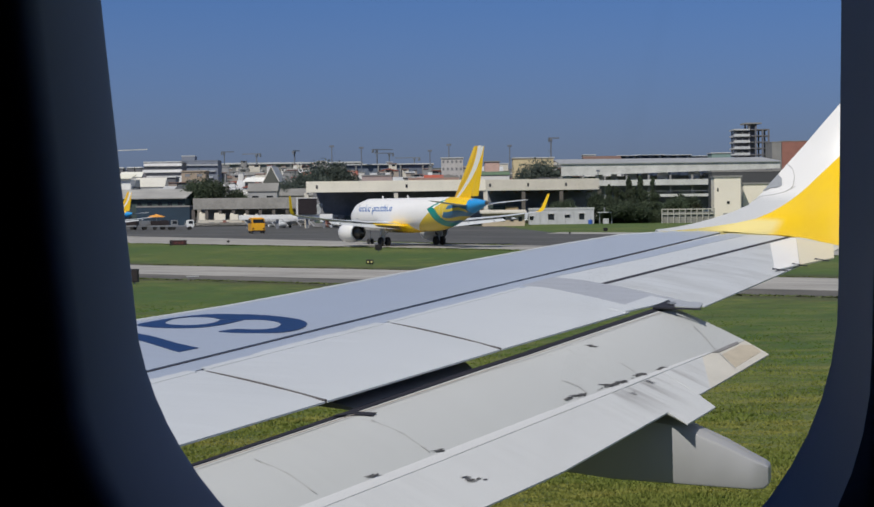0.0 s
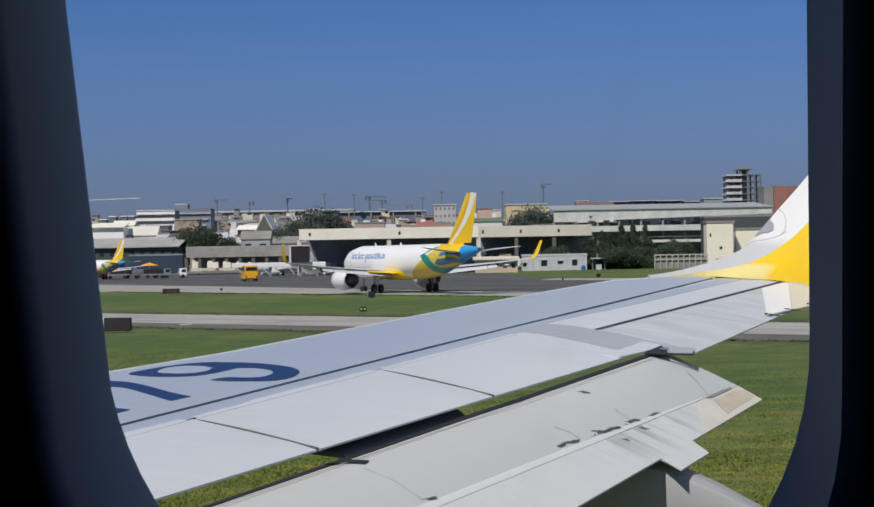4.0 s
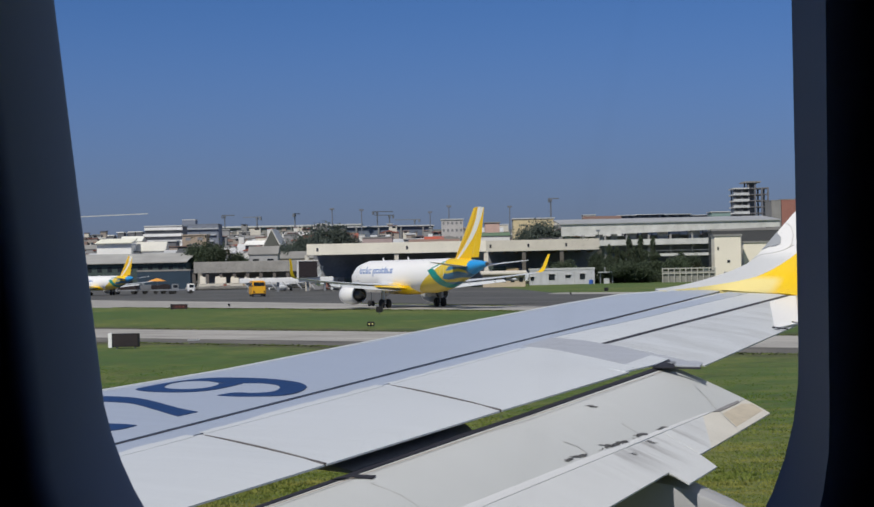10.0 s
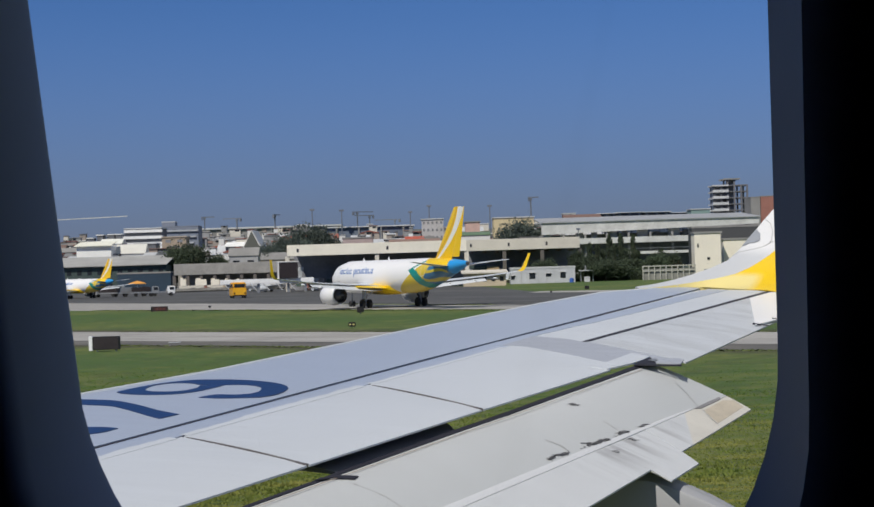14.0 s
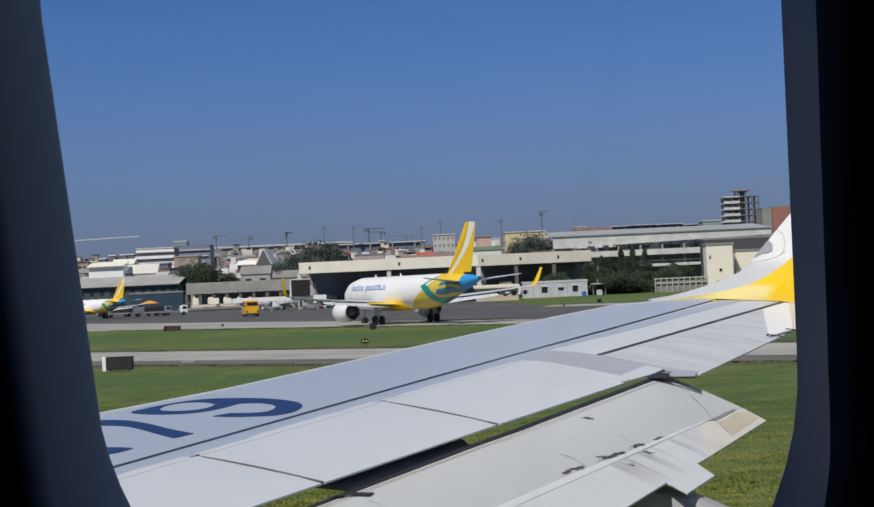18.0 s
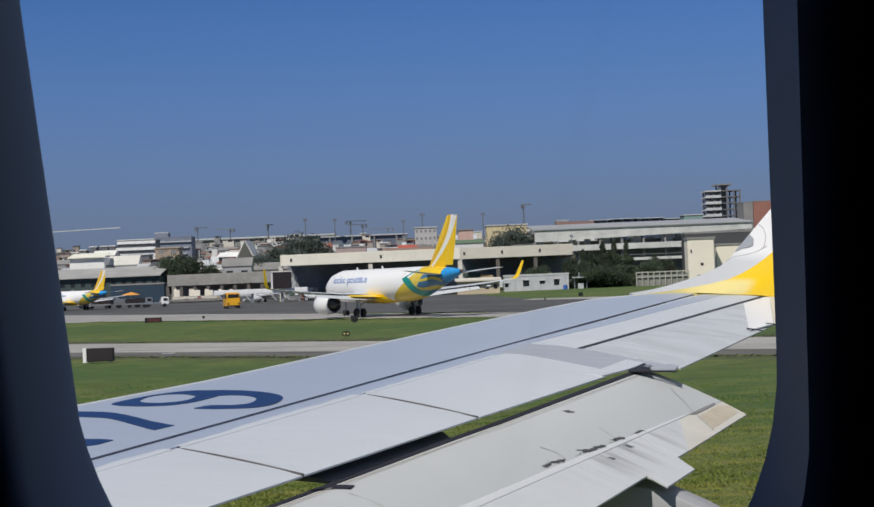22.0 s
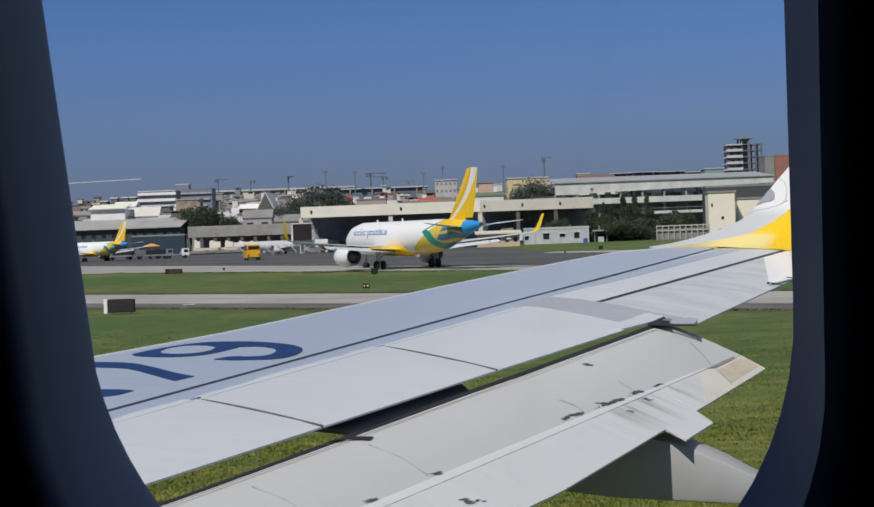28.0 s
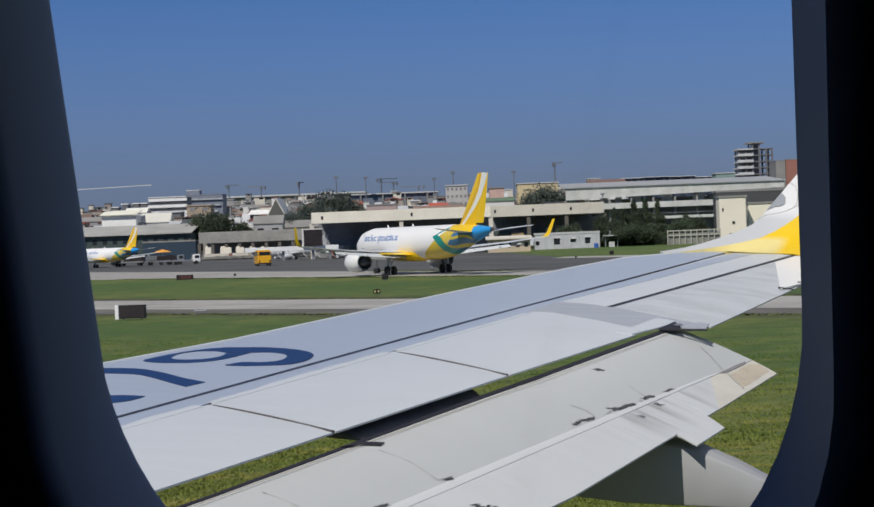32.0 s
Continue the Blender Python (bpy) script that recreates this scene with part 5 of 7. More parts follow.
def canopy(name, label, x0, x1, y, z0, z1, depth, posts, back, paint=None, post_paint=None, joints=True):
    """A long open shed: a deep fascia beam over dark bays."""
    w = x1 - x0
    b = thing(name, label, "building", pose((x0 + x1) / 2, y, 0))
    part("fascia", block((-w / 2, w / 2, 0, 1.0, z0, z1), bevel=0.05), paint or BEIGE, b, "cream fascia beam")
    part("roof", block((-w / 2, w / 2, 1.0, depth, z1 - 0.8, z1 - 0.3)), ROOF_GREY, b)
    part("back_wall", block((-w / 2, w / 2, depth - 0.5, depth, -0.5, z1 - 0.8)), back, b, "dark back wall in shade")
    for i in range(posts + 1):
        x = -w / 2 + w * i / posts
        part("post", block((x - 0.5, x + 0.5, 0.3, 1.2, -0.5, z0)), post_paint or BEIGE, b)
    for i in range(posts if joints else 0):
        x = -w / 2 + w * (i + 0.12) / posts
        part("joint", block((x - 0.25, x + 0.25, -0.05, 0.1, z0 + (z1 - z0) * 0.35, z0 + (z1 - z0) * 0.65)), SEAL, b)
    return b


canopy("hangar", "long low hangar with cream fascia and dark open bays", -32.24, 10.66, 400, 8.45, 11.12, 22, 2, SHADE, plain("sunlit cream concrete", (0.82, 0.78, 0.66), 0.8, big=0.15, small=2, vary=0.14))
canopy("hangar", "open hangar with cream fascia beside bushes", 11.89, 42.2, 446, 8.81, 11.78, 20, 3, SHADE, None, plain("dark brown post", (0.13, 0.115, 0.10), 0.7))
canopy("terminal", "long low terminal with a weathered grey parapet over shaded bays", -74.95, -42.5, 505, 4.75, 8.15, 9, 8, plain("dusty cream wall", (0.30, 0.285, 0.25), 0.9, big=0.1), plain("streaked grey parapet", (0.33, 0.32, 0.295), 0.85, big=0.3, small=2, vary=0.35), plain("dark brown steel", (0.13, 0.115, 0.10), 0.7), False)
building("green_hangar", "dark green hangar with a row of small windows", -125.06, -80.37, 525, 8.27, 20, GREEN_WALL, plain("sunlit grey roof sheet", (0.40, 0.395, 0.37), 0.7, big=0.15, small=1.5, vary=0.25), "shed", 2, 14, rise=3.0)
building("site_office", "white prefab site office on the far grass", 21.95, 38.06, 417, 3.62, 5, plain("grey-white sheet wall", (0.52, 0.53, 0.55), 0.7, big=0.6, small=4, vary=0.2), ROOF_PALE, "flat", 0, 0, eave=0.1)
office = bpy.context.scene.objects["site_office"]
for wx, ww, wz, wh in ((-7.5, 0.9, 1.6, 1.0), (-2.64, 1.5, 1.9, 1.5), (1.39, 1.3, 2.0, 0.8), (5.0, 1.3, 1.9, 1.5),):
    pane_at = part("window", block((wx - ww / 2, wx + ww / 2, -0.05, 0.1, wz - wh / 2, wz + wh / 2)), GLASS, office)
    part("awning", block((wx - ww / 2 - 0.1, wx + ww / 2 + 0.1, -0.35, -0.06, wz + wh / 2, wz + wh / 2 + 0.08)), WALL_WHITE, pane_at)
for k in range(8):
    part("wall_seam", block((-7.5 + k * 2.1, -7.44 + k * 2.1, -0.03, 0.0, 0.1, 3.1)), ROOF_GREY, office)
drum = thing("water_tank", "small blue plastic tank beside the office", "tank", pose(36.91, 414.5, 0))
part("body", spin([(0.0, 0.05), (0.0, 0.55), (0.95, 0.55), (1.1, 0.3), (1.12, 0.05)], 14, "Z"), plain("blue plastic", (0.04, 0.12, 0.45), 0.5), drum)
part("lid", spin([(1.1, 0.05), (1.1, 0.2), (1.18, 0.05)], 10, "Z"), plain("dark blue plastic", (0.02, 0.06, 0.2), 0.5), drum)
booth = thing("booth", "small open booth with a flat grey roof", "booth", pose(41.08, 418, 0))
part("roof", block((-2.0, 2.0, -1.2, 1.2, 2.7, 2.95), bevel=0.04), ROOF_PALE, booth)
for lx in (-1.5, 1.5):
    part("post", block((lx - 0.12, lx + 0.12, -0.1, 0.1, -0.2, 2.7)), STEEL, booth)
part("counter", block((-0.7, 0.7, -0.6, 0.2, -0.1, 1.3), bevel=0.03), ROOF_PALE, booth)
part("flue", tube((-0.3, 0, 2.9), (-0.3, 0, 4.1), 0.22, n=8), STEEL, booth)
building("low_building", "low cream workshop under the hangar edge", 9.6, 19.5, 392, 3.0, 6, plain("sandy cream plaster", (0.55, 0.46, 0.34), 0.85, big=0.3, small=2, vary=0.2), BEIGE, "shed", 1, 5, rise=0.5)
HALL_WHITE = plain("weathered white hall paint", (0.60, 0.60, 0.58), 0.8, big=0.25, small=1.5, vary=0.3)


def long_hall(x0, x1, y, z_eave, z_top, z_mid):
    """A wide open hall: sloping pale roof, deep white fascia, a mezzanine ledge and dark bays."""
    w = x1 - x0
    b = thing("long_hall", "long white open hall with a pale metal roof", "building", pose((x0 + x1) / 2, y, 0))
    part("fascia", finish(loft([[(x, 0, z), (x, 0.8, z), (x, 0.8, z_top), (x, 0, z_top)] for x, z in ((-w / 2, z_eave), (w / 2, z_eave + (z_top - z_eave) * 0.45))]), False), HALL_WHITE, b, "tapering white fascia")
    part("roof", finish(loft([[(x, -0.5, z_top), (x, 34, z_top + 2.3), (x, 34, z_top + 2.6), (x, -0.5, z_top + 0.3)] for x in (-w / 2 - 0.5, w / 2 + 0.5)]), False), plain("grey metal roof", (0.36, 0.37, 0.38), 0.6, big=0.1, small=1.5, vary=0.2), b, "weathered sloping roof")
    part("ledge", block((-w / 2 + 6, w / 2, -2, 4, z_mid - 1.0, z_mid + 0.9)), HALL_WHITE, b, "pale mezzanine ledge")
    part("lower_ledge", block((-w / 2 + 26, w / 2, -1, 4, 7.2, 8.1)), HALL_WHITE, b, "pale lower ledge")
    part("handrail", block((-w / 2 + 26, w / 2, -0.9, -0.7, 9.0, 9.15)), STEEL, b, "thin steel handrail")
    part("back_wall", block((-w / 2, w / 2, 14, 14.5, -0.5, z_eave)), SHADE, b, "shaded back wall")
    me = to_mesh("column", block((-0.3, 0.3, 0.2, 1.0, -0.5, z_eave)), RAW)
    for i in range(11):
        part("column", me, None, b, "", pose(-w / 2 + w * i / 10, 0, 0))
    r = random.Random(4)
    for i in range(14):
        x = -w / 2 + w * (i + 0.3) / 14
        part("stored_panel", block((x, x + r.uniform(1.5, 4), 6, 7, z_mid + 0.8, z_mid + r.uniform(2.2, 3.6))), r.choice((WALL_WHITE, ROOF_PALE, ROOF_GREY)), b, "pale stored panel")
    for i in range(10):
        x = -w / 2 + w * (i + 0.5) / 10
        part("stored_crate", block((x, x + r.uniform(2, 5), 3, 6, -0.3, r.uniform(2.0, 5.0))), r.choice((ROOF_PALE, ROOF_GREY, GREEN_WALL, WALL_WHITE)), b, "stored crate")


long_hall(40.3, 113.42, 560, 14.5, 18.41, 12.07)
building("cream_hall", "cream hall with a grey roof beside the fence", 69.37, 76.31, 425, 11.26, 5, CREAM, ROOF_GREY, "flat", 0, 0, eave=0.2)
# Shade below the overhang is put into this dark wall colour.
building("grey_hall", "wide grey hall behind the cream hall, shade put into its colour", 72.34, 103.47, 447, 13.06, 6, plain("grey sheet wall", (0.075, 0.078, 0.08), 0.8, big=0.1), ROOF_GREY, "flat", 0, 0, eave=0.1)


FRAME_DARK = plain("dark raw concrete", (0.17, 0.17, 0.18), 0.9, big=0.2, small=2, vary=0.25)


def unfinished_tower():
    b = thing("concrete_tower", "unfinished grey concrete frame tower of open floors", "building", pose(204.47, 1100, 0))
    k = 0.3667
    zs = [32.53 + i * 4.1066666666666665 for i in range(7)]
    for i, z in enumerate(zs):
        x0, x1 = (-44, 36) if i == 1 else (-32, 33)
        if i == 6:
            x0, x1 = -12, 18
        part("floor_slab", block((x0 * k, -3 * k if i < 6 else x1 * k, 0, 18, z - 0.45, z + 0.45)), ROOF_PALE if i < 6 else RAW, b, "pale floor slab")
        if i < 6:
            part("floor_slab", block((-3 * k, x1 * k, 1.5, 18, z - 0.35, z + 0.35)), FRAME_DARK, b, "raw floor slab of the open side")
        if i:
            for x in (-28, -16, -4, 8, 20, 31):
                if i == 6 and not -12 < x < 18:
                    continue
                part("column", block((x * k - 0.5, x * k + 0.5, 1, 2, zs[i - 1], z)), FRAME_DARK, b)
                part("column", block((x * k - 0.5, x * k + 0.5, 15, 16, zs[i - 1], z)), FRAME_DARK, b)
            if i < 6:
                part("spandrel", block((-31 * k, -3 * k, 0.3, 0.8, zs[i - 1] + 0.45, zs[i - 1] + 1.3)), ROOF_PALE, b, "pale parapet wall")
                # Dark walls stand in for the shade behind the open floors.
                part("inner_wall", block((-30 * k, -2 * k, 6, 6.4, zs[i - 1], z)), SHADE, b, "inner wall darkened for shade")
            part("core_wall", block((-3 * k, 8 * k, 5, 10, zs[i - 1], z)), SHADE, b, "core wall darkened for shade")
    part("base", block((-30 * k, 34 * k, 0.5, 17, 0, zs[0])), RAW, b)


unfinished_tower()
hall_front = bpy.context.scene.objects["cream_hall"]
hw_ = 3.47
for px_, z_, w_, h_ in ((-hw_ + 0.9, 8.2, 0.35, 0.9), (0.07, 4.88, 0.7, 0.7)):
    part("window", block((px_ - w_ / 2, px_ + w_ / 2, -0.06, 0.1, z_ - h_ / 2, z_ + h_ / 2)), GLASS, hall_front)
part("downpipe", tube((hw_ - 0.15, -0.12, 0), (hw_ - 0.15, -0.12, 11.26), 0.12, n=8), ROOF_GREY, hall_front)
part("door", block((-1.2, 0.2, -0.08, 0.1, -0.2, 2.2)), RAW, hall_front)
# Wall colour darkened to paint the shadow between white bands and roofs.
town_shadow = plain("grey shadow-toned plaster", (0.16, 0.165, 0.18), 0.85, big=0.1)
building("cream_annex", "low cream annex beside the grey-roofed hall", 78.0, 100.45, 432, 9.49, 10, CREAM, ROOF_GREY, "flat", 0, 0, eave=0.2)
building("red_building", "brick red block far behind the halls", 203.87, 219.19, 1000, 41.25, 20, BRICK_RED, ROOF_GREY, "flat", 0, 0, eave=0.1)
building("grey_block", "plain grey block beside the brick red one", 197.87, 203.54, 1000, 40.78, 20, ROOF_GREY, ROOF_GREY, "flat", 0, 0, eave=0.1)
wb = building("white_block", "white layered apartment block with dark bands", -159.49, -139.7, 900, 30.42, 20, town_shadow, ROOF_PALE, "flat", 0, 0)
for k in range(4):
    part("floor_band", block((-10 - k * 0.6, 10.5, -1.2, 0.5, 30.42 - 2.0 - k * 3.4, 30.42 - 0.5 - k * 3.4)), plain("bright white band", (0.86, 0.86, 0.85), 0.7) if k == 0 else bpy.data.materials["bright white band"], wb, "white floor band")
bright = plain("sunlit white sheet", (0.86, 0.86, 0.82), 0.7, big=0.2, small=2, vary=0.1)
pale_wall, pale_roof = plain("pale cream wall", (0.82, 0.81, 0.76), 0.8, big=0.1, vary=0.25), plain("pale cream roof", (0.78, 0.78, 0.70), 0.7, big=0.1, vary=0.25)
building("pale_hall", "pale cream hall among roofs", -130.04, -122.79, 640, 17.49, 12, pale_wall, pale_roof, "shed", 0, 0, rise=1.2)
building("pale_hall", "pale cream hall with a pitched roof", -123.95, -115.77, 646, 17.55, 10, pale_wall, pale_roof, "gable", 2, 3, rise=2.2)
building("pale_shed", "low white shed before the pale halls", -123.07, -113.95, 622, 14.29, 8, WALL_WHITE, ROOF_PALE, "shed", 1, 6, rise=0.8)
building("pale_shed", "small grey-white shed beside the pale halls", -113.74, -106.19, 630, 15.3, 9, ROOF_PALE, ROOF_PALE, "front", 2, 4, rise=2.0)
building("pale_shed", "flat white annex between roofs", -113.0, -104.65, 660, 17.53, 9, town_shadow, ROOF_PALE, "flat", 2, 5)
chapel = building("chapel", "steep white-roofed gable with a dark front among trees", -66.1, -59.6, 620, 13.9, 26, ROOF_GREY, plain("white gable sheet", (0.74, 0.73, 0.69), 0.6, big=0.2, small=2, vary=0.15), "front", 0, 0, rise=6.9)
part("gable_wall", finish(loft([[(-3.3, y, 13.7), (3.3, y, 13.7), (0, y, 20.3)] for y in (-0.8, -0.45)]), False), plain("dark grey-green gable boards", (0.115, 0.12, 0.105), 0.85, big=0.3), chapel, "dark boarded gable wall")
building("white_house", "low white house beside the steep gable", -73.6, -66.4, 628, 14.9, 9, town_shadow, bright, "shed", 0, 0, rise=1.6, eave=0.2)
building("white_house", "white house behind the hangar", 0.27, 10.66, 800, 27.8, 14, plain("dull white wall", (0.50, 0.48, 0.47), 0.8, big=0.2), ROOF_PALE, "flat", 8, 5, pane=plain("dull grey pane", (0.20, 0.20, 0.21), 0.4))
building("pink_house", "pink house behind the hangar", 21.32, 28.25, 805, 26.0, 14, plain("pink wall", (0.58, 0.40, 0.35), 0.85), ROOF_GREY, "flat", 0, 0)
building("yellow_house", "sand yellow house behind trees", 33.78, 52.75, 780, 26.83, 14, plain("sand yellow wall", (0.62, 0.52, 0.32), 0.85), ROOF_PALE, "flat", 0, 0)
building("green_roof_hall", "hall with a dull green roof", 14.05, 25.41, 620, 16.2, 14, WALL_WHITE, plain("green roof sheet", (0.13, 0.2, 0.12), 0.7), "gable", 0, 0, rise=1.5)

building("white_hall", "bright white hall with a cream sloping roof", -124.9, -112.4, 606, 16.2, 10, bright, plain("cream roof sheet", (0.80, 0.79, 0.66), 0.7, big=0.2, vary=0.1), "shed", 0, 0, rise=1.6, eave=0.2)
building("white_hall", "low white hall with a cream pitched roof", -112.2, -101.6, 614, 13.2, 9, ROOF_PALE, plain("pale grey-cream roof sheet", (0.62, 0.61, 0.55), 0.7, big=0.2, vary=0.15), "gable", 0, 0, rise=3.6)
building("navy_shed", "dark blue shed beside the green hangar", -93.5, -77.2, 513, 5.6, 6, plain("dark blue sheet wall", (0.022, 0.048, 0.078), 0.7, big=0.2, small=1.5, vary=0.3), ROOF_GREY, "flat", 0, 0, eave=0.1)
# Distance haze is put into the blue-grey of walls and panes here.
hazy = plain("hazed blue-grey plaster", (0.20, 0.225, 0.275), 0.85, big=0.1, vary=0.15)
gb = building("grey_block", "blue-grey apartment block beside the white one", -153.4, -131.2, 985, 33.4, 18, hazy, hazy, "flat", 7, 4, pane=plain("hazed pane", (0.15, 0.165, 0.20), 0.5), eave=0.1)
for k in range(3):
    part("floor_band", block((-11.5 + k * 2.0, 11.3 - k * 1.5, -1.0, 0.3, 30.6 - k * 3.6, 31.5 - k * 3.6)), plain("dull pale band", (0.42, 0.44, 0.47), 0.8), gb, "pale floor band")
building("grey_block", "small blue-grey upper storey", -153.2, -145.4, 990, 36.4, 9, hazy, ROOF_PALE, "flat", 0, 0, eave=0.1)
building("tan_block", "tan block with open balconies", -123.2, -111.8, 795, 22.9, 12, plain("tan plaster", (0.40, 0.32, 0.245), 0.85, big=0.2), plain("tan roof edge", (0.46, 0.38, 0.30), 0.8), "flat", 6, 2, pane=SHADE)
building("red_roof_house", "low house with a bright red roof", -6.8, 1.0, 700, 16.0, 10, WALL_WHITE, plain("bright red roof sheet", (0.46, 0.10, 0.06), 0.7, vary=0.25), "gable", 0, 0, rise=2.2)
building("pink_grey_hall", "long dull pink hall behind the hangar", -30.6, -19.0, 650, 17.0, 10, plain("dull pink wall", (0.42, 0.335, 0.32), 0.85, big=0.2), ROOF_GREY, "flat", 0, 0, eave=0.2)
for rx, rz in ((-184.0, 30.0), (-177.6, 30.1), (-173.4, 30.1), (-184.1, 27.6), (-177.8, 27.7), (-172.6, 27.7), (-190.5, 28.5), (-196.0, 27.2)):
    building("white_house", "small white-topped house among darker ones", rx, rx + 3.6, 950 + (30 - rz) * 3, rz - 1.2, 8, town_shadow, bright, "flat", 0, 0, group="white-topped houses")
building("rust_hall", "hall with a dull brown roof behind the long hall", 65.32, 82.03, 760, 25.2, 14, WALL_WHITE, plain("dull brown roof", (0.19, 0.115, 0.09), 0.8), "gable", 0, 0, rise=1.9)
building("teal_block", "pale teal block beside the concrete tower", 145.71, 155.9, 900, 31.66, 14, plain("pale teal wall", (0.22, 0.32, 0.30), 0.8), ROOF_PALE, "flat", 3, 4)
building("white_shed", "white long shed on the skyline", 93.81, 101.87, 1100, 37.52, 14, WALL_WHITE, ROOF_PALE, "flat", 0, 0)


def stock(x, y, w, h, d, material, label):
    v = thing("crate", label, "crate", pose(x, y, 0, 0, 0, (x * 37) % 20 - 10), "stored goods in the hangars")
    part("box", block((-w / 2, w / 2, -d / 2, d / 2, 0.12, h), bevel=0.06), material, v)
    part("pallet", block((-w / 2, w / 2, -d / 2, d / 2, -0.05, 0.12)), RAW, v)
    part("lid", block((-w / 2 - 0.05, w / 2 + 0.05, -d / 2 - 0.05, d / 2 + 0.05, h, h + 0.08)), ROOF_GREY, v)


goods = random.Random(31)
goods_paint = [WALL_WHITE, ROOF_PALE, BRICK_RED, GREEN_WALL, RAW, plain("tan canvas", (0.42, 0.31, 0.19), 0.9), plain("blue tarpaulin", (0.07, 0.16, 0.38), 0.7)]
for i in range(34):
    gx = goods.uniform(11.75, 42.46)
    stock(gx, goods.uniform(449, 462), goods.uniform(1.5, 4.5), goods.uniform(1.2, 5.5), goods.uniform(1.5, 3), goods.choice(goods_paint), "stored crate in the open hangar")
for i in range(22):
    gx = goods.uniform(-30.32, -12.56)
    stock(gx, goods.uniform(404, 418), goods.uniform(1.2, 3.5), goods.uniform(1.0, 3.2), goods.uniform(1.5, 3), goods.choice(goods_paint), "stored crate in the hangar bay")
for i in range(30):
    gx = goods.uniform(-72.46, -35.2)
    stock(gx, goods.uniform(472, 492), goods.uniform(0.8, 2.4), goods.uniform(0.7, 1.9), goods.uniform(1, 2), goods.choice(goods_paint), "stored crate along the terminal front")
for i in range(9):
    bx = 11.89 + (42.2 - 11.89) * (i + 0.5) / 9
    bm_ = thing("roof_truss", "brown steel truss under the hangar roof", "truss", pose(bx, 456, 0), "hangar trusses")
    part("chord", block((-0.2, 0.2, -8, 8, 8.81 - 0.6, 8.81 - 0.2)), plain("brown steel", (0.16, 0.10, 0.07), 0.7) if i == 0 else bpy.data.materials["brown steel"], bm_)
    part("web", tube((0, -7.5, 8.81 - 0.4), (0, 0, 8.81 + 1.4), 0.15, n=6), bpy.data.materials["brown steel"], bm_)

# town of small houses behind the airfield
rnd = random.Random(7)
town_walls = [WALL_WHITE, BEIGE, RAW, plain("warm plaster", (0.40, 0.345, 0.30), 0.85, by_object=0.25), plain("grey plaster", (0.33, 0.33, 0.33), 0.85, by_object=0.3)]
town_roofs = [ROOF_GREY, ROOF_PALE, plain("rusty roof sheet", (0.22, 0.15, 0.12), 0.8, vary=0.3, by_object=0.3), plain("red roof sheet", (0.30, 0.10, 0.07), 0.75, by_object=0.2), plain("dark roof sheet", (0.09, 0.095, 0.1), 0.7, by_object=0.3)]
for i in range(290):
    y = 580 + 850 * (i / 290) ** 1.2
    x = y * rnd.uniform(-0.30, 0.27)
    w = rnd.uniform(8, 22)
    far = (y - 580) / 850
    h = 4.65 + y * rnd.uniform(12 + 26 * far, 42 + 36 * far - (12 if x > 0.07 * y else 0)) / 3000
    building("house", "small town house with a weathered roof", x, x + w, y, h, rnd.uniform(8, 14), rnd.choice(town_walls), rnd.choice(town_roofs), rnd.choice(("flat", "gable", "gable", "shed", "front")), rnd.choice((0, 1, 2)), rnd.randint(2, 5), rise=rnd.uniform(1.2, 3.2), group="town houses")

# far ridge of bigger blocks
for i in range(60):
    y = rnd.uniform(1700, 2600)
    x = y * rnd.uniform(-0.31, 0.30)
    w = rnd.uniform(30, 110)
    building("far_block", "hazy far apartment block", x, x + w, y, 4.65 + y * rnd.uniform(52, 74) / 3000 + x * 0.008, 30, rnd.choice((RAW, WALL_WHITE, town_walls[4])), ROOF_GREY, "flat", 0, 0, group="far blocks")


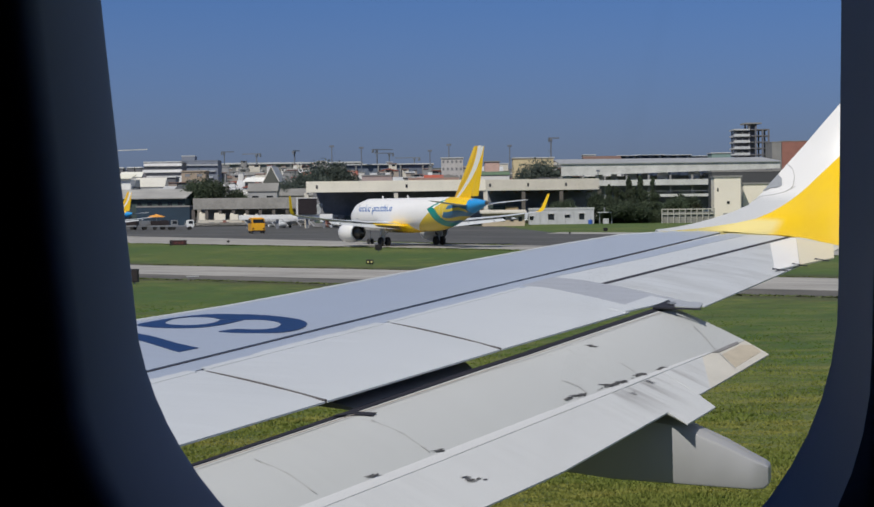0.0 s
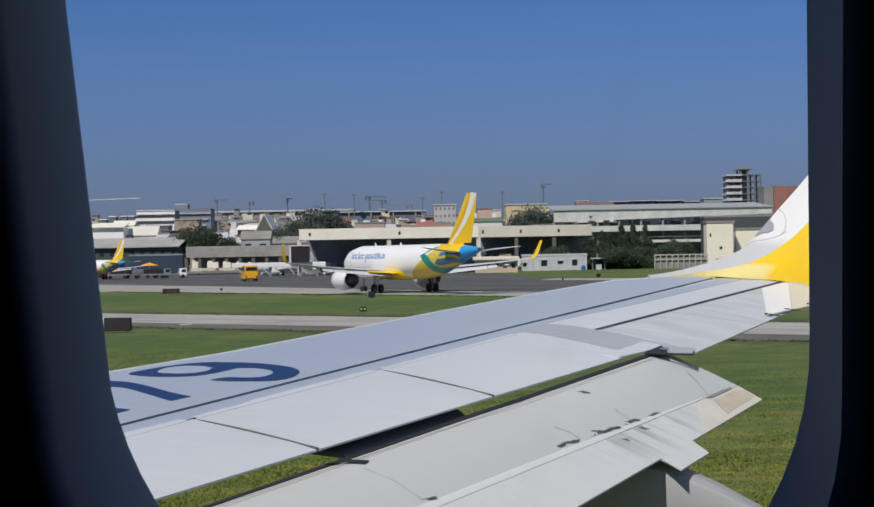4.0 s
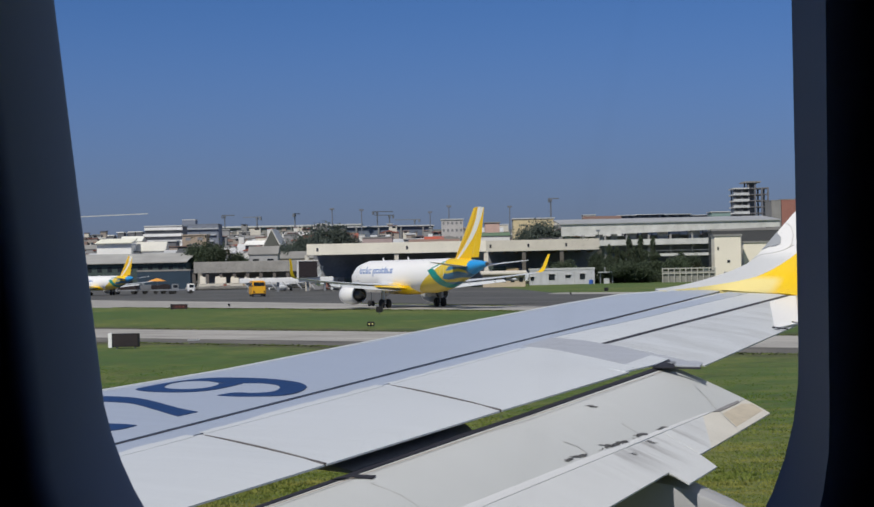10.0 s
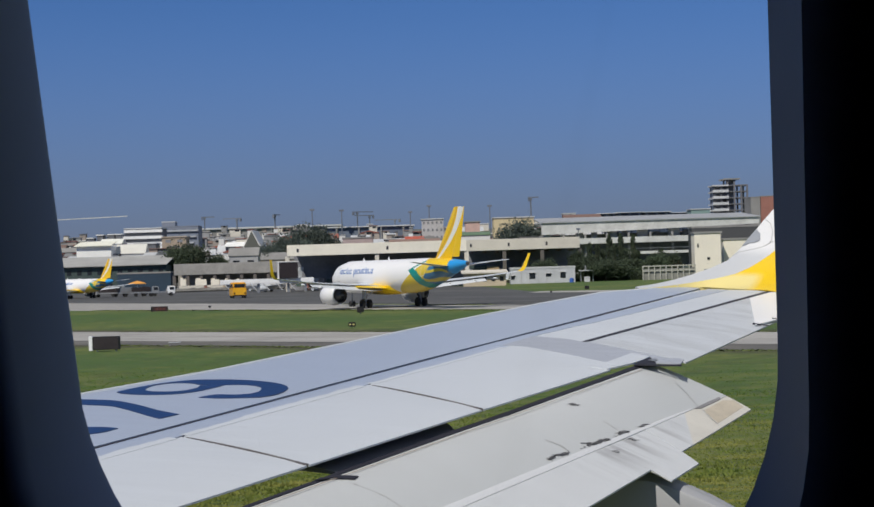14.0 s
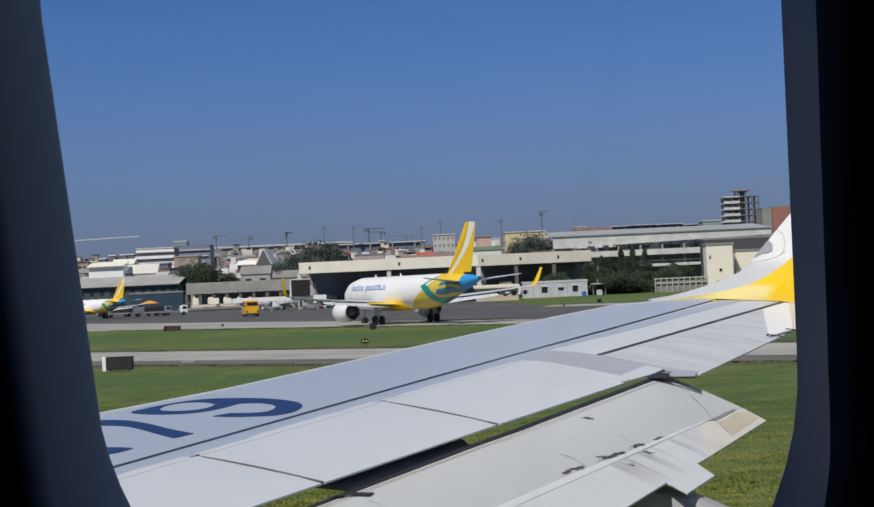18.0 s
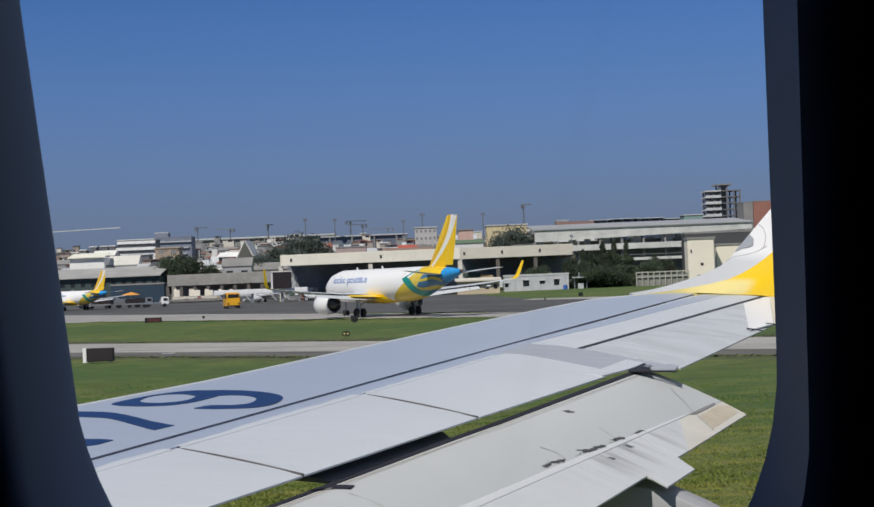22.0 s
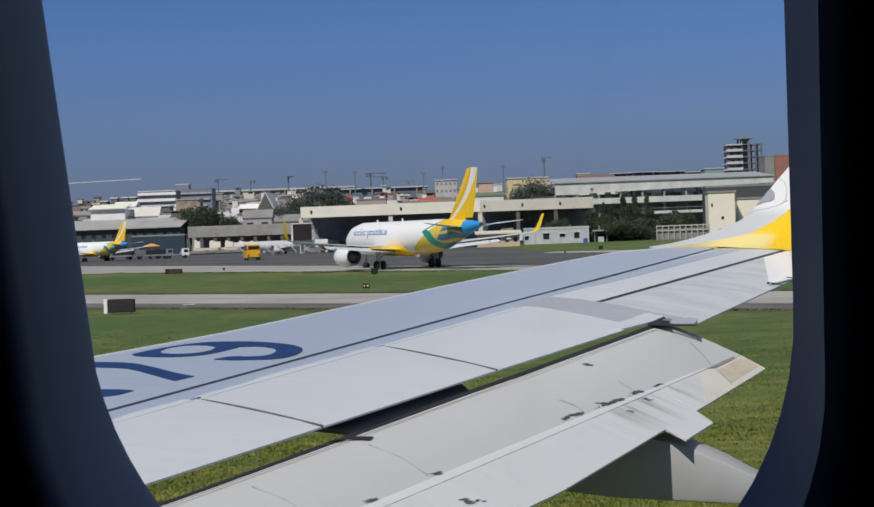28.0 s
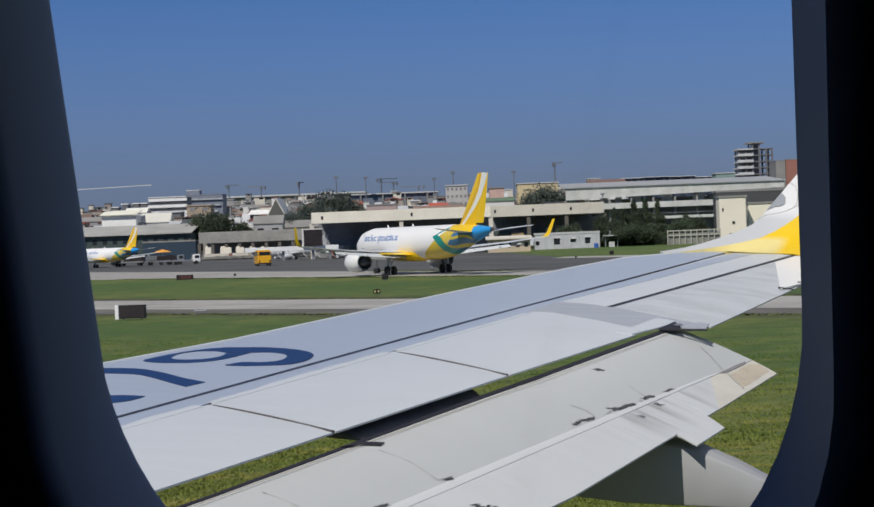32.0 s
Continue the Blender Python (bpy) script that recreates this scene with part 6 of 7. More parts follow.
def roof_clutter():
    """Small sheds, tanks and lean-tos among the town houses, too many to tell apart."""
    r = np.random.RandomState(12)
    n = 1500
    verts, faces, mats = [], [], []
    for i in range(n):
        y = 600 + 820 * r.rand()
        x = y * (-0.29 + 0.55 * r.rand())
        far = (y - 600) / 820
        top = 4.65 + y * (8 + 22 * far + (40 + 18 * far) * r.rand() ** 1.3 - (12 if x > 0.07 * y else 0)) / 3000
        w, d, h = 2 + 7 * r.rand(), 3 + 4 * r.rand(), 1.0 + 3.0 * r.rand()
        tilt = (r.rand() - 0.5) * 1.4
        b = len(verts)
        for zz, k in ((0.0, 0), (top, 1)):
            for sx, sy in ((-1, -1), (1, -1), (1, 1), (-1, 1)):
                verts.append((x + sx * w / 2, y + sy * d / 2, zz + (tilt * sy * 0.5 if k else 0)))
        side, roof = r.randint(0, 5), 5 + r.randint(0, 5)
        for q in ((0, 1, 5, 4), (1, 2, 6, 5), (3, 0, 4, 7)):
            faces.append([b + v for v in q])
            mats.append(side)
        v0 = len(verts)
        for sx, sy in ((-1, -1), (1, -1), (1, 1), (-1, 1)):
            verts.append((x + sx * (w / 2 + 0.4), y + sy * (d / 2 + 0.4), top + 0.05 + tilt * sy * 0.5))
        for sx, sy in ((-1, -1), (1, -1), (1, 1), (-1, 1)):
            verts.append((x + sx * (w / 2 + 0.4), y + sy * (d / 2 + 0.4), top + 0.35 + tilt * sy * 0.5))
        for q in ((4, 5, 6, 7), (0, 1, 5, 4), (1, 2, 6, 5), (3, 0, 4, 7)):
            faces.append([v0 + v for v in q])
            mats.append(roof)
        if r.rand() < 0.6:
            wv = len(verts)
            z1 = top - h * 0.4
            ww = w * (0.15 + 0.2 * r.rand())
            xx = x + (r.rand() - 0.5) * w * 0.4
            for px_, pz in ((-1, -1), (1, -1), (1, 1), (-1, 1)):
                verts.append((xx + px_ * ww, y - d / 2 - 0.05, z1 + pz * 0.6))
            faces.append([wv, wv + 1, wv + 2, wv + 3])
            mats.append(10)
    me = bpy.data.meshes.new("town_clutter")
    me.from_pydata(verts, [], faces)
    for m in town_walls + town_roofs + [GLASS]:
        me.materials.append(m)
    me.polygons.foreach_set("material_index", mats)
    tagged(new("town_clutter", me), "crowded small sheds and roofs of the town", "roofs", kind="stuff")


roof_clutter()



# ---- trees and bushes ----
def leaf_mesh(seed, n, shape, leaf, paint):
    """A crown of many small bent leaf sprays inside an uneven outline; shape is 'round' or 'column'."""
    r = np.random.RandomState(seed)
    lobes = r.normal(size=(9, 3))
    lobes /= np.linalg.norm(lobes, axis=1)[:, None]
    if shape == "round":
        c = lobes[r.randint(0, 9, n)] * np.array([0.62, 0.62, 0.48]) + r.normal(size=(n, 3)) * 0.22
    else:
        h = r.rand(n)
        rad = (0.25 + 0.75 * np.sin(np.pi * (0.12 + 0.86 * h)) ** 0.8) * np.sqrt(r.rand(n)) * (0.85 + 0.3 * np.sin(h * 23))
        a = r.rand(n) * 2 * np.pi
        c = np.stack([rad * np.cos(a), rad * np.sin(a), h * 2 - 1], 1)
    u = r.normal(size=(n, 3))
    v = r.normal(size=(n, 3))
    u *= (leaf * (0.6 + 0.8 * r.rand(n)) / np.linalg.norm(u, axis=1))[:, None]
    v *= (leaf * (0.5 + 0.6 * r.rand(n)) / np.linalg.norm(v, axis=1))[:, None]
    verts = np.stack([c - u, c + v, c + u, c - v * 0.7], 1).reshape(-1, 3)
    me = bpy.data.meshes.new("crown")
    me.from_pydata(verts.tolist(), [], [(4 * i, 4 * i + 1, 4 * i + 2, 4 * i + 3) for i in range(n)])
    me.materials.append(paint)
    return me


# Haze over the far trees is put into this paler leaf colour.
LEAF_HAZED = leafage("haze-paled grey-green foliage", (0.118, 0.148, 0.122), 0.3, 0.12)
ROUND = [leaf_mesh(s, 6500, "round", 0.058, LEAF) for s in range(4)]
HAZED = [leaf_mesh(20 + s, 7500, "round", 0.056, LEAF_HAZED) for s in range(4)]
COLUMN = [leaf_mesh(10 + s, 1500, "column", 0.11, LEAF) for s in range(3)]


def trunk_mesh():
    bm = tube((0, 0, -0.3), (0.02, 0, 0.55), 0.05, 0.03, 7)
    for a in range(5):
        t = a * 1.3
        tube((0.01, 0, 0.35 + 0.04 * a), (0.22 * math.cos(t), 0.22 * math.sin(t), 0.66 + 0.03 * a), 0.02, 0.008, 5, bm)
    return to_mesh("trunk", finish(bm), BARK)


TRUNK = trunk_mesh()


def tree(x, y, h, w, kind="round", i=0, group="trees behind the apron"):
    t = thing("tree", ("leafy grey-green tree paled by painted haze" if y >= 600 else "leafy dark green tree") if kind == "round" else "slim dark column-shaped tree", "tree", pose(x, y, 0), group)
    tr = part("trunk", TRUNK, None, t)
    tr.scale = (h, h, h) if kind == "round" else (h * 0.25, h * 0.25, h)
    cr = part("crown", COLUMN[i % 3] if kind == "column" else HAZED[i % 4] if y >= 600 else ROUND[i % 4], None, t)
    if kind == "round":
        cr.location, cr.scale = (0, 0, h * 0.6), (w * 0.55, w * 0.55, h * 0.5)
    else:
        cr.location, cr.scale = (0, 0, h * 0.52), (w * 0.5, w * 0.5, h * 0.5)
    cr.rotation_euler = (0, 0, i * 1.7)
    return t


def bush(x, y, h, w, i=0):
    t = thing("bush", "dense dark green bush", "bush", pose(x, y, 0), "bushes by the fence")
    part("stem", TRUNK, None, t).scale = (h * 0.5, h * 0.5, h * 0.4)
    cr = part("foliage", ROUND[i % 4], None, t)
    cr.location, cr.scale = (0, 0, h * 0.42), (w * 0.55, w * 0.55, h * 0.55)
    cr.rotation_euler = (0, 0, i * 2.1)


rnd = random.Random(21)
for i, (tx, ty, th, tw_) in enumerate(((-81.3, 540, 13.66, 12), (-78.06, 545, 14.69, 12), (-73.75, 540, 13.39, 12), (-70.25, 545, 12.23, 10), (-67.17, 545, 10.66, 8), (-57.0, 600, 12.0, 9), (-54.5, 610, 14.8, 11), (-52.8, 650, 19.4, 13), (-48.8, 660, 20.85, 18), (-42.65, 660, 20.62, 16), (-37.37, 660, 19.11, 16), (-49.46, 640, 17.02, 18), (32.62, 640, 18.7, 14), (37.95, 640, 20.0, 16), (42.97, 645, 19.52, 14), (60.54, 430, 6.4, 8), (65.4, 430, 6.2, 7), (62.6, 436, 7.6, 4), (42.6, 422, 6.06, 7), (30.79, 424, 6.28, 7), (40.59, 426, 7.64, 6), (45.89, 420, 5.14, 9), (49.97, 419, 4.99, 9))):
    tree(tx, ty, th, tw_, "round", i)
for i, (tx, ty, th, tw_) in enumerate(((43.2, 430, 9.5, 2.4), (45.75, 436, 9.2, 2.4), (48.5, 432, 11.44, 2.5), (51.2, 430, 11.59, 2.3), (54.9, 434, 11.3, 2.2), (47.42, 438, 8.0, 2.4), (49.33, 428, 9.05, 3), (52.28, 430, 7.97, 4), (55.52, 434, 7.46, 4))):
    tree(tx, ty, th, tw_, "column", i)
for i in range(26):
    f = i / 25
    bush(30.86 + (56.06 - 30.86) * f, 424 + rnd.uniform(-3, 8), rnd.uniform(2.0, 3.8), rnd.uniform(2.2, 4.0), i)
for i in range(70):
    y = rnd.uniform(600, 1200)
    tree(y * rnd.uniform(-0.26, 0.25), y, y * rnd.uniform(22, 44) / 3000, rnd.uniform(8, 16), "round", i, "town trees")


# ---- fence ----
FENCE_GREY = plain("dull cream-grey fence concrete", (0.46, 0.455, 0.40), 0.8, big=0.3, small=2, vary=0.2)


def fence(x0, x1, y, h):
    f = thing("fence", "pale grey concrete fence of open frames", "fence", pose(x0, y, 0))
    n = 9
    post = to_mesh("post", block((-0.13, 0.13, -0.13, 0.13, -0.3, h), bevel=0.03), FENCE_GREY)
    rail = to_mesh("rail", block((0, (x1 - x0) / n, -0.1, 0.1, -0.13, 0.13)), FENCE_GREY)
    for i in range(n + 1):
        x = (x1 - x0) * i / n
        part("post", post, None, f, "", pose(x, 0, 0))
        if i < n:
            for z in (h - 0.2, h * 0.62):
                part("rail", rail, None, f, "", pose(x, 0, z))
    part("wall", block((0, x1 - x0, 0.3, 0.5, -0.3, h * 0.78)), plain("dull grey wall render", (0.27, 0.27, 0.24), 0.9, big=0.4, small=2, vary=0.3), f, "dull grey wall behind the bars")


fence(54.48, 67.41, 413, 3.59)


# ---- airfield signs and lights ----
def sign(name, label, x, y, w, h, turn, face, end):
    s = thing(name, label, "sign", pose(x, y, 0, 0, 0, turn))
    b = part("board", block((-w / 2, w / 2, -0.14, 0.14, 0.12, 0.12 + h), bevel=0.015), BLACK, s, "black board")
    part("face", block((-w / 2 + 0.06, w / 2 - 0.06, -0.155, -0.142, 0.18, 0.06 + h)), face, b)
    for sx in (-1, 1):
        part("leg", tube((sx * w * 0.35, 0, -0.1), (sx * w * 0.35, 0, 0.14), 0.05), STEEL, s)
    part("end_plate", block((-w / 2 - 0.24, -w / 2 - 0.004, -0.16, 0.16, 0.07, 0.15 + h), bevel=0.01), end, s)
    return s


FACE = plain("dull dark sign face", (0.03, 0.022, 0.022), 0.45, big=3, small=20, vary=0.4)
FACE_RED = plain("dull red and black sign face", (0.045, 0.016, 0.015), 0.5, big=3, small=8, vary=0.7)
sign("taxiway_sign", "black taxiway sign with a white end plate", -20.1, 105.9, 1.75, 0.84, -8, FACE, WHITE)
rs = sign("taxiway_sign", "dark red and black taxiway sign on the far edge", -34.1, 217.09, 1.95, 0.62, -5, FACE_RED, BLACK)
for k in range(3):
    part("face_bar", block((-0.55 + k * 0.45, -0.3 + k * 0.45, -0.17, -0.157, 0.27, 0.54)), plain("faded red", (0.13, 0.035, 0.03), 0.7), rs, "faded red mark")


def edge_light(x, y, k=1.0):
    e = thing("edge_light", "small black airfield light box on the grass", "light", pose(x, y, 0))
    part("box", block((-0.45 * k, 0.45 * k, -0.3, 0.3, 0.15, 0.15 + 0.75 * k), bevel=0.04), BLACK, e)
    part("stem", tube((0, 0, -0.1), (0, 0, 0.3), 0.08), STEEL, e)
    part("lens", spin([(-0.34, 0.02), (-0.33, 0.16 * k), (-0.3, 0.18 * k)], 12), FACE, e).location.z = 0.15 + 0.4 * k


edge_light(-6.73, 177.97, 0.8)
twin = thing("guard_light", "small black twin light with pale yellow lenses", "light", pose(-5.85, 135.66, 0))
twin_box = part("box", block((-0.30, 0.30, -0.14, 0.14, 0.10, 0.46), bevel=0.05), BLACK, twin)
LENS = plain("pale yellow lens", (0.62, 0.56, 0.22), 0.3)
for dx in (-0.14, 0.14):
    part("lens", spin([(-0.16, 0.02), (-0.155, 0.075), (-0.13, 0.08)], 12), LENS, twin_box, "pale yellow lens").location = (dx, 0, 0.28)
    part("stem", tube((dx, 0, -0.05), (dx, 0, 0.14), 0.03), STEEL, twin)
edge_light(-29.44, 230.63, 0.35)
edge_light(28.32, 288.95, 0.8)
edge_light(20.58, 268.63, 0.3)


stone = thing("marker", "small white marker lying on the taxiway edge", "marker", pose(-17.3, 116.04, 0.01, 0, 0, 20))
part("slab", block((-0.45, 0.4, -0.15, 0.15, 0, 0.07), bevel=0.02), ROOF_PALE, stone)


# ---- vehicles on the apron ----
TYRE, RIM = wheel(0.48, 0.3)


def wheels_at(v, spots, k=1.0):
    for x, y in spots:
        w = part("wheel", TYRE, None, v, "black tyre", pose(x, y, 0.48 * k))
        w.scale = (k, k, k)
        part("rim", RIM, None, w)


def bus(x, y, turn):
    v = thing("apron_bus", "yellow-orange apron bus seen from behind", "bus", pose(x, y, 0, 0, 0, turn))
    part("body", block((-1.3, 1.3, -3.6, 3.6, 0.4, 2.0), bevel=0.12), ORANGE, v)
    part("cabin", block((-1.25, 1.25, -3.4, 3.5, 1.95, 3.0), bevel=0.18), ORANGE, v)
    part("rear_window", block((-1.0, 1.0, -3.46, -3.38, 2.05, 2.75)), GLASS, v)
    for s in (-1, 1):
        for k in range(4):
            part("side_window", block((s * 1.25 - 0.02, s * 1.25 + 0.02, -2.9 + k * 1.55, -1.6 + k * 1.55, 2.05, 2.75)), GLASS, v)
        part("tail_light", block((s * 1.0 - 0.14, s * 1.0 + 0.14, -3.64, -3.58, 0.8, 1.1)), FACE_RED, v)
    part("bumper", block((-1.25, 1.25, -3.72, -3.58, 0.4, 0.65), bevel=0.03), FACE, v)
    part("roof_bar", block((-1.1, 1.1, -0.4, 0.2, 3.0, 3.2), bevel=0.04), WHITE, v)
    wheels_at(v, [(sx * 1.1, sy) for sx in (-1, 1) for sy in (-2.2, 2.2)])


bus(-35.61, 322, 12)


def truck(x, y, turn, paint, label, load):
    v = thing("truck", label, "truck", pose(x, y, 0, 0, 0, turn))
    part("cab", block((-1.1, 1.1, 1.6, 3.3, 0.5, 2.3), bevel=0.15), paint, v)
    part("windscreen", block((-0.95, 0.95, 3.28, 3.34, 1.4, 2.1)), GLASS, v)
    for s in (-1, 1):
        part("side_window", block((s * 1.1 - 0.02, s * 1.1 + 0.02, 2.0, 3.0, 1.4, 2.1)), GLASS, v)
    part("bed", block((-1.15, 1.15, -3.4, 1.5, 0.75, 1.1), bevel=0.03), STEEL, v)
    if load:
        part("tank", block((-1.1, 1.1, -3.2, 1.3, 1.1, 2.2), bevel=0.12), load, v)
    wheels_at(v, [(sx * 0.95, sy) for sx in (-1, 1) for sy in (-2.2, 2.3)])


truck(-61.84, 395, -75, WHITE, "small white tow truck on the apron", None)
truck(-66.35, 400, -80, STEEL, "grey flatbed truck on the apron", FACE)
truck(-69.63, 404, -70, FACE, "dark loader truck on the apron", STEEL)
truck(-77.26, 408, 80, STEEL, "grey service truck beside the small aircraft", FACE)


def umbrella(x, y):
    v = thing("parasol", "orange parasol over the apron crew post", "parasol", pose(x, y, 0))
    part("pole", tube((0, 0, -0.1), (0, 0, 3.3), 0.06), STEEL, v)
    part("canopy", spin([(3.0, 2.3), (3.3, 1.6), (3.75, 0.05)], 10, "Z"), plain("orange cloth", (0.75, 0.34, 0.06), 0.8), v)


umbrella(-70.2, 412)


apron_wall = thing("apron_wall", "low cream wall with upright blocks before the terminal", "wall", pose(-60.7, 482, 0))
part("base", block((-9.4, 10.0, -0.4, 0.4, -0.2, 1.7), bevel=0.05), BEIGE, apron_wall)
for bx0, bx1, top in ((-9.05, -7.35, 3.65), (-4.7, -1.5, 3.4), (-0.2, 2.2, 3.25), (3.7, 5.5, 3.1), (7.0, 8.9, 2.95)):
    part("upright_block", block((bx0, bx1, -0.5, 0.5, 1.6, top), bevel=0.08), CREAM, apron_wall, "bright cream upright block")
    part("upright_block", block((bx0 + 0.1, bx0 + (bx1 - bx0) * 0.45, -0.42, 0.42, top, top + 0.35), bevel=0.05), CREAM, apron_wall, "bright cream upright block")


def barrier(x, y):
    v = thing("barrier", "pale concrete barrier block", "barrier", pose(x, y, 0), "apron barriers")
    part("block", finish(loft([[(-1.4 * k, -0.3 * q, z), (1.4 * k, -0.3 * q, z), (1.4 * k, 0.3 * q, z), (-1.4 * k, 0.3 * q, z)] for z, k, q in ((-0.1, 1, 1), (0.25, 1, 1), (1.0, 0.96, 0.4))]), False), CONCRETE, v)


for i in range(24):
    barrier(-70.76 + i * 1.6 * 0.8857894736842106, 470)

# parked aircraft on the far apron
small_jet = copy_thing(sunny_jet, pose(-79.95, 392, 0, 0, 0, 40) @ Matrix.Scale(0.79, 4))
for tip_part in [o for o in small_jet.children if o.name.startswith("wing_tip")]:
    bpy.data.objects.remove(tip_part)
parked, _ = airliner("parked_aircraft", "grey-white parked aircraft by the hangar", pose(-38.04, 412, 0, 0, 0, 118) @ Matrix.Scale(0.5, 4), WHITE, PANEL_GREY, PANEL_GREY, PANEL_GREY, False, PANEL_GREY, 14)
copy_thing(parked, pose(-25.0, 396, 0, 0, 0, 195) @ Matrix.Scale(0.5, 4))
copy_thing(parked, pose(16.39, 405, 0, 0, 0, 95) @ Matrix.Scale(0.5, 4))


def boarding_bridge(x, y):
    v = thing("boarding_bridge", "white boarding bridge with a dark mouth", "boarding bridge", pose(x, y, 0, 0, 0, 8))
    part("mouth", block((-2.2, 2.2, -0.5, 3.0, 3.3, 7.0), bevel=0.1), FACE, v, "dark bridge mouth")
    part("frame", block((-2.45, -2.2, -0.6, 3.0, 3.0, 7.3)), WALL_WHITE, v, "pale frame edge")
    part("walkway", block((-16, 6, 0.5, 2.8, 2.2, 3.3), bevel=0.08), WHITE, v, "white walkway")
    part("hood", block((-2.6, 2.3, -0.6, 3.1, 7.0, 7.25), bevel=0.05), WALL_WHITE, v)
    for lx in (-14, -7, 0, 4):
        part("leg", block((lx - 0.3, lx + 0.3, 1.2, 1.9, -0.3, 2.3)), STEEL, v)
    for k in range(6):
        part("strut", tube((-15 + k * 3, 0.5, 2.3), (-13.5 + k * 3, 0.5, 0.6), 0.14, n=6), ROOF_PALE, v)


boarding_bridge(-31.47, 393)


# ---- masts and cranes on the skyline ----
# Skyline haze is put into this lightened steel colour.
CRANE_HAZED = plain("hazed blue-grey crane steel", (0.17, 0.19, 0.225), 0.6)


def mast(x, y, h):
    v = thing("floodlight_mast", "tall floodlight mast with a lamp head", "light mast", pose(x, y, 0), "floodlight masts")
    part("pole", tube((0, 0, -0.5), (0, 0, h), h * 0.010, h * 0.008, 10), CRANE_HAZED, v)
    part("lamp_head", block((-h * 0.035, h * 0.035, -0.5, 0.5, h - 0.2, h + h * 0.025), bevel=0.05), CRANE_HAZED, v)


def crane(x, y, h, jib, turn, label="far tower crane over the town", up=0.0):
    v = thing("tower_crane", label, "crane", pose(x, y, 0, 0, 0, turn), "tower cranes")
    m = part("mast", block((-0.45, 0.45, -0.45, 0.45, -1, h)), CRANE_HAZED, v)
    for k in range(8):
        part("brace", tube((-0.5, -0.5, h * k / 8), (0.5, -0.5, h * (k + 1) / 8), 0.12, n=4), CRANE_HAZED, m)
    part("jib", finish(loft([[(-jib * 0.3, -0.5, h + a), (jib, -0.5, h + a + up), (jib, 0.5, h + a + up), (-jib * 0.3, 0.5, h + a)] for a in (0, 0.8)]), False), CRANE_HAZED if up == 0 else ROOF_PALE, v)
    part("cab", block((-0.9, 0.9, -0.9, 0.9, h - 2.0, h)), CRANE_HAZED, v)
    part("counterweight", block((-jib * 0.3, -jib * 0.2, -1, 1, h - 2.5, h)), CRANE_HAZED, v)


for mx, y, h in ((-83.78, 1290, 51.78), (-61.02, 1290, 50.52), (-8.16, 1290, 47.72), (6.45, 1290, 51.91), (53.28, 1290, 50.62), (48.85, 520, 15.25)):
    mast(mx, y, h)
for mx, y, h, jib, turn in ((-193.86, 1500, 56.0, 9, 20), (-164.88, 1500, 53.93, 14, 160), (-130.9, 1500, 56.19, 8, 60), (-56.95, 1500, 56.47, 16, 30), (-45.96, 1500, 53.07, 14, 200), (79.15, 1200, 52.73, 6, 10), (-26.61, 1700, 54.63, 20, 170),):
    crane(mx, y, h, jib, turn)
crane(-342.76, 1500, 56.46, 79.95, 0, "pale tower crane with a very long jib", 2.56)


# ---- far long roofs ----
def long_roof(name, label, x0, x1, y, h, thick, under):
    v = thing(name, label, "building", pose((x0 + x1) / 2, y, 0))
    w = x1 - x0
    part("roof", block((-w / 2, w / 2, 0, 30, h - thick, h), bevel=0.2), ROOF_PALE, v)
    part("wall", block((-w / 2 + 1, w / 2 - 1, 2, 28, -1, h - thick)), under, v)
    n = max(3, int(w / 14))
    me = to_mesh("pier", block((-0.6, 0.6, -0.6, 0.6, -1, h - thick)), under if name == "far_hall" else RAW)
    for i in range(n):
        part("pier", me, None, v, "", pose(-w / 2 + w * (i + 0.5) / n, 1, 0))


long_roof("far_terminal", "long pale terminal roof on the skyline", -225.84, -70.94, 1500, 46.43, 1.6, ROOF_GREY)
long_roof("far_terminal", "long dark-walled hall behind the town", -74.48, -5.19, 1300, 38.82, 1.0, plain("blue-grey sheet wall", (0.14, 0.17, 0.22), 0.8, big=0.05))



far_blue = plain("dark blue-grey sheet wall", (0.045, 0.065, 0.105), 0.8, big=0.05, small=0.6, vary=0.4)
for i, (x0, x1, top) in enumerate(((105.27, 117.59, 34.22), (116.59, 134.25, 34.54), (133.58, 151.24, 34.42), (150.57, 163.23, 33.72),)):
    long_roof("far_hall", "long dark blue hall with a pale roof beyond the white hall", x0, x1, 1000 + i * 3, top, 0.5, far_blue)


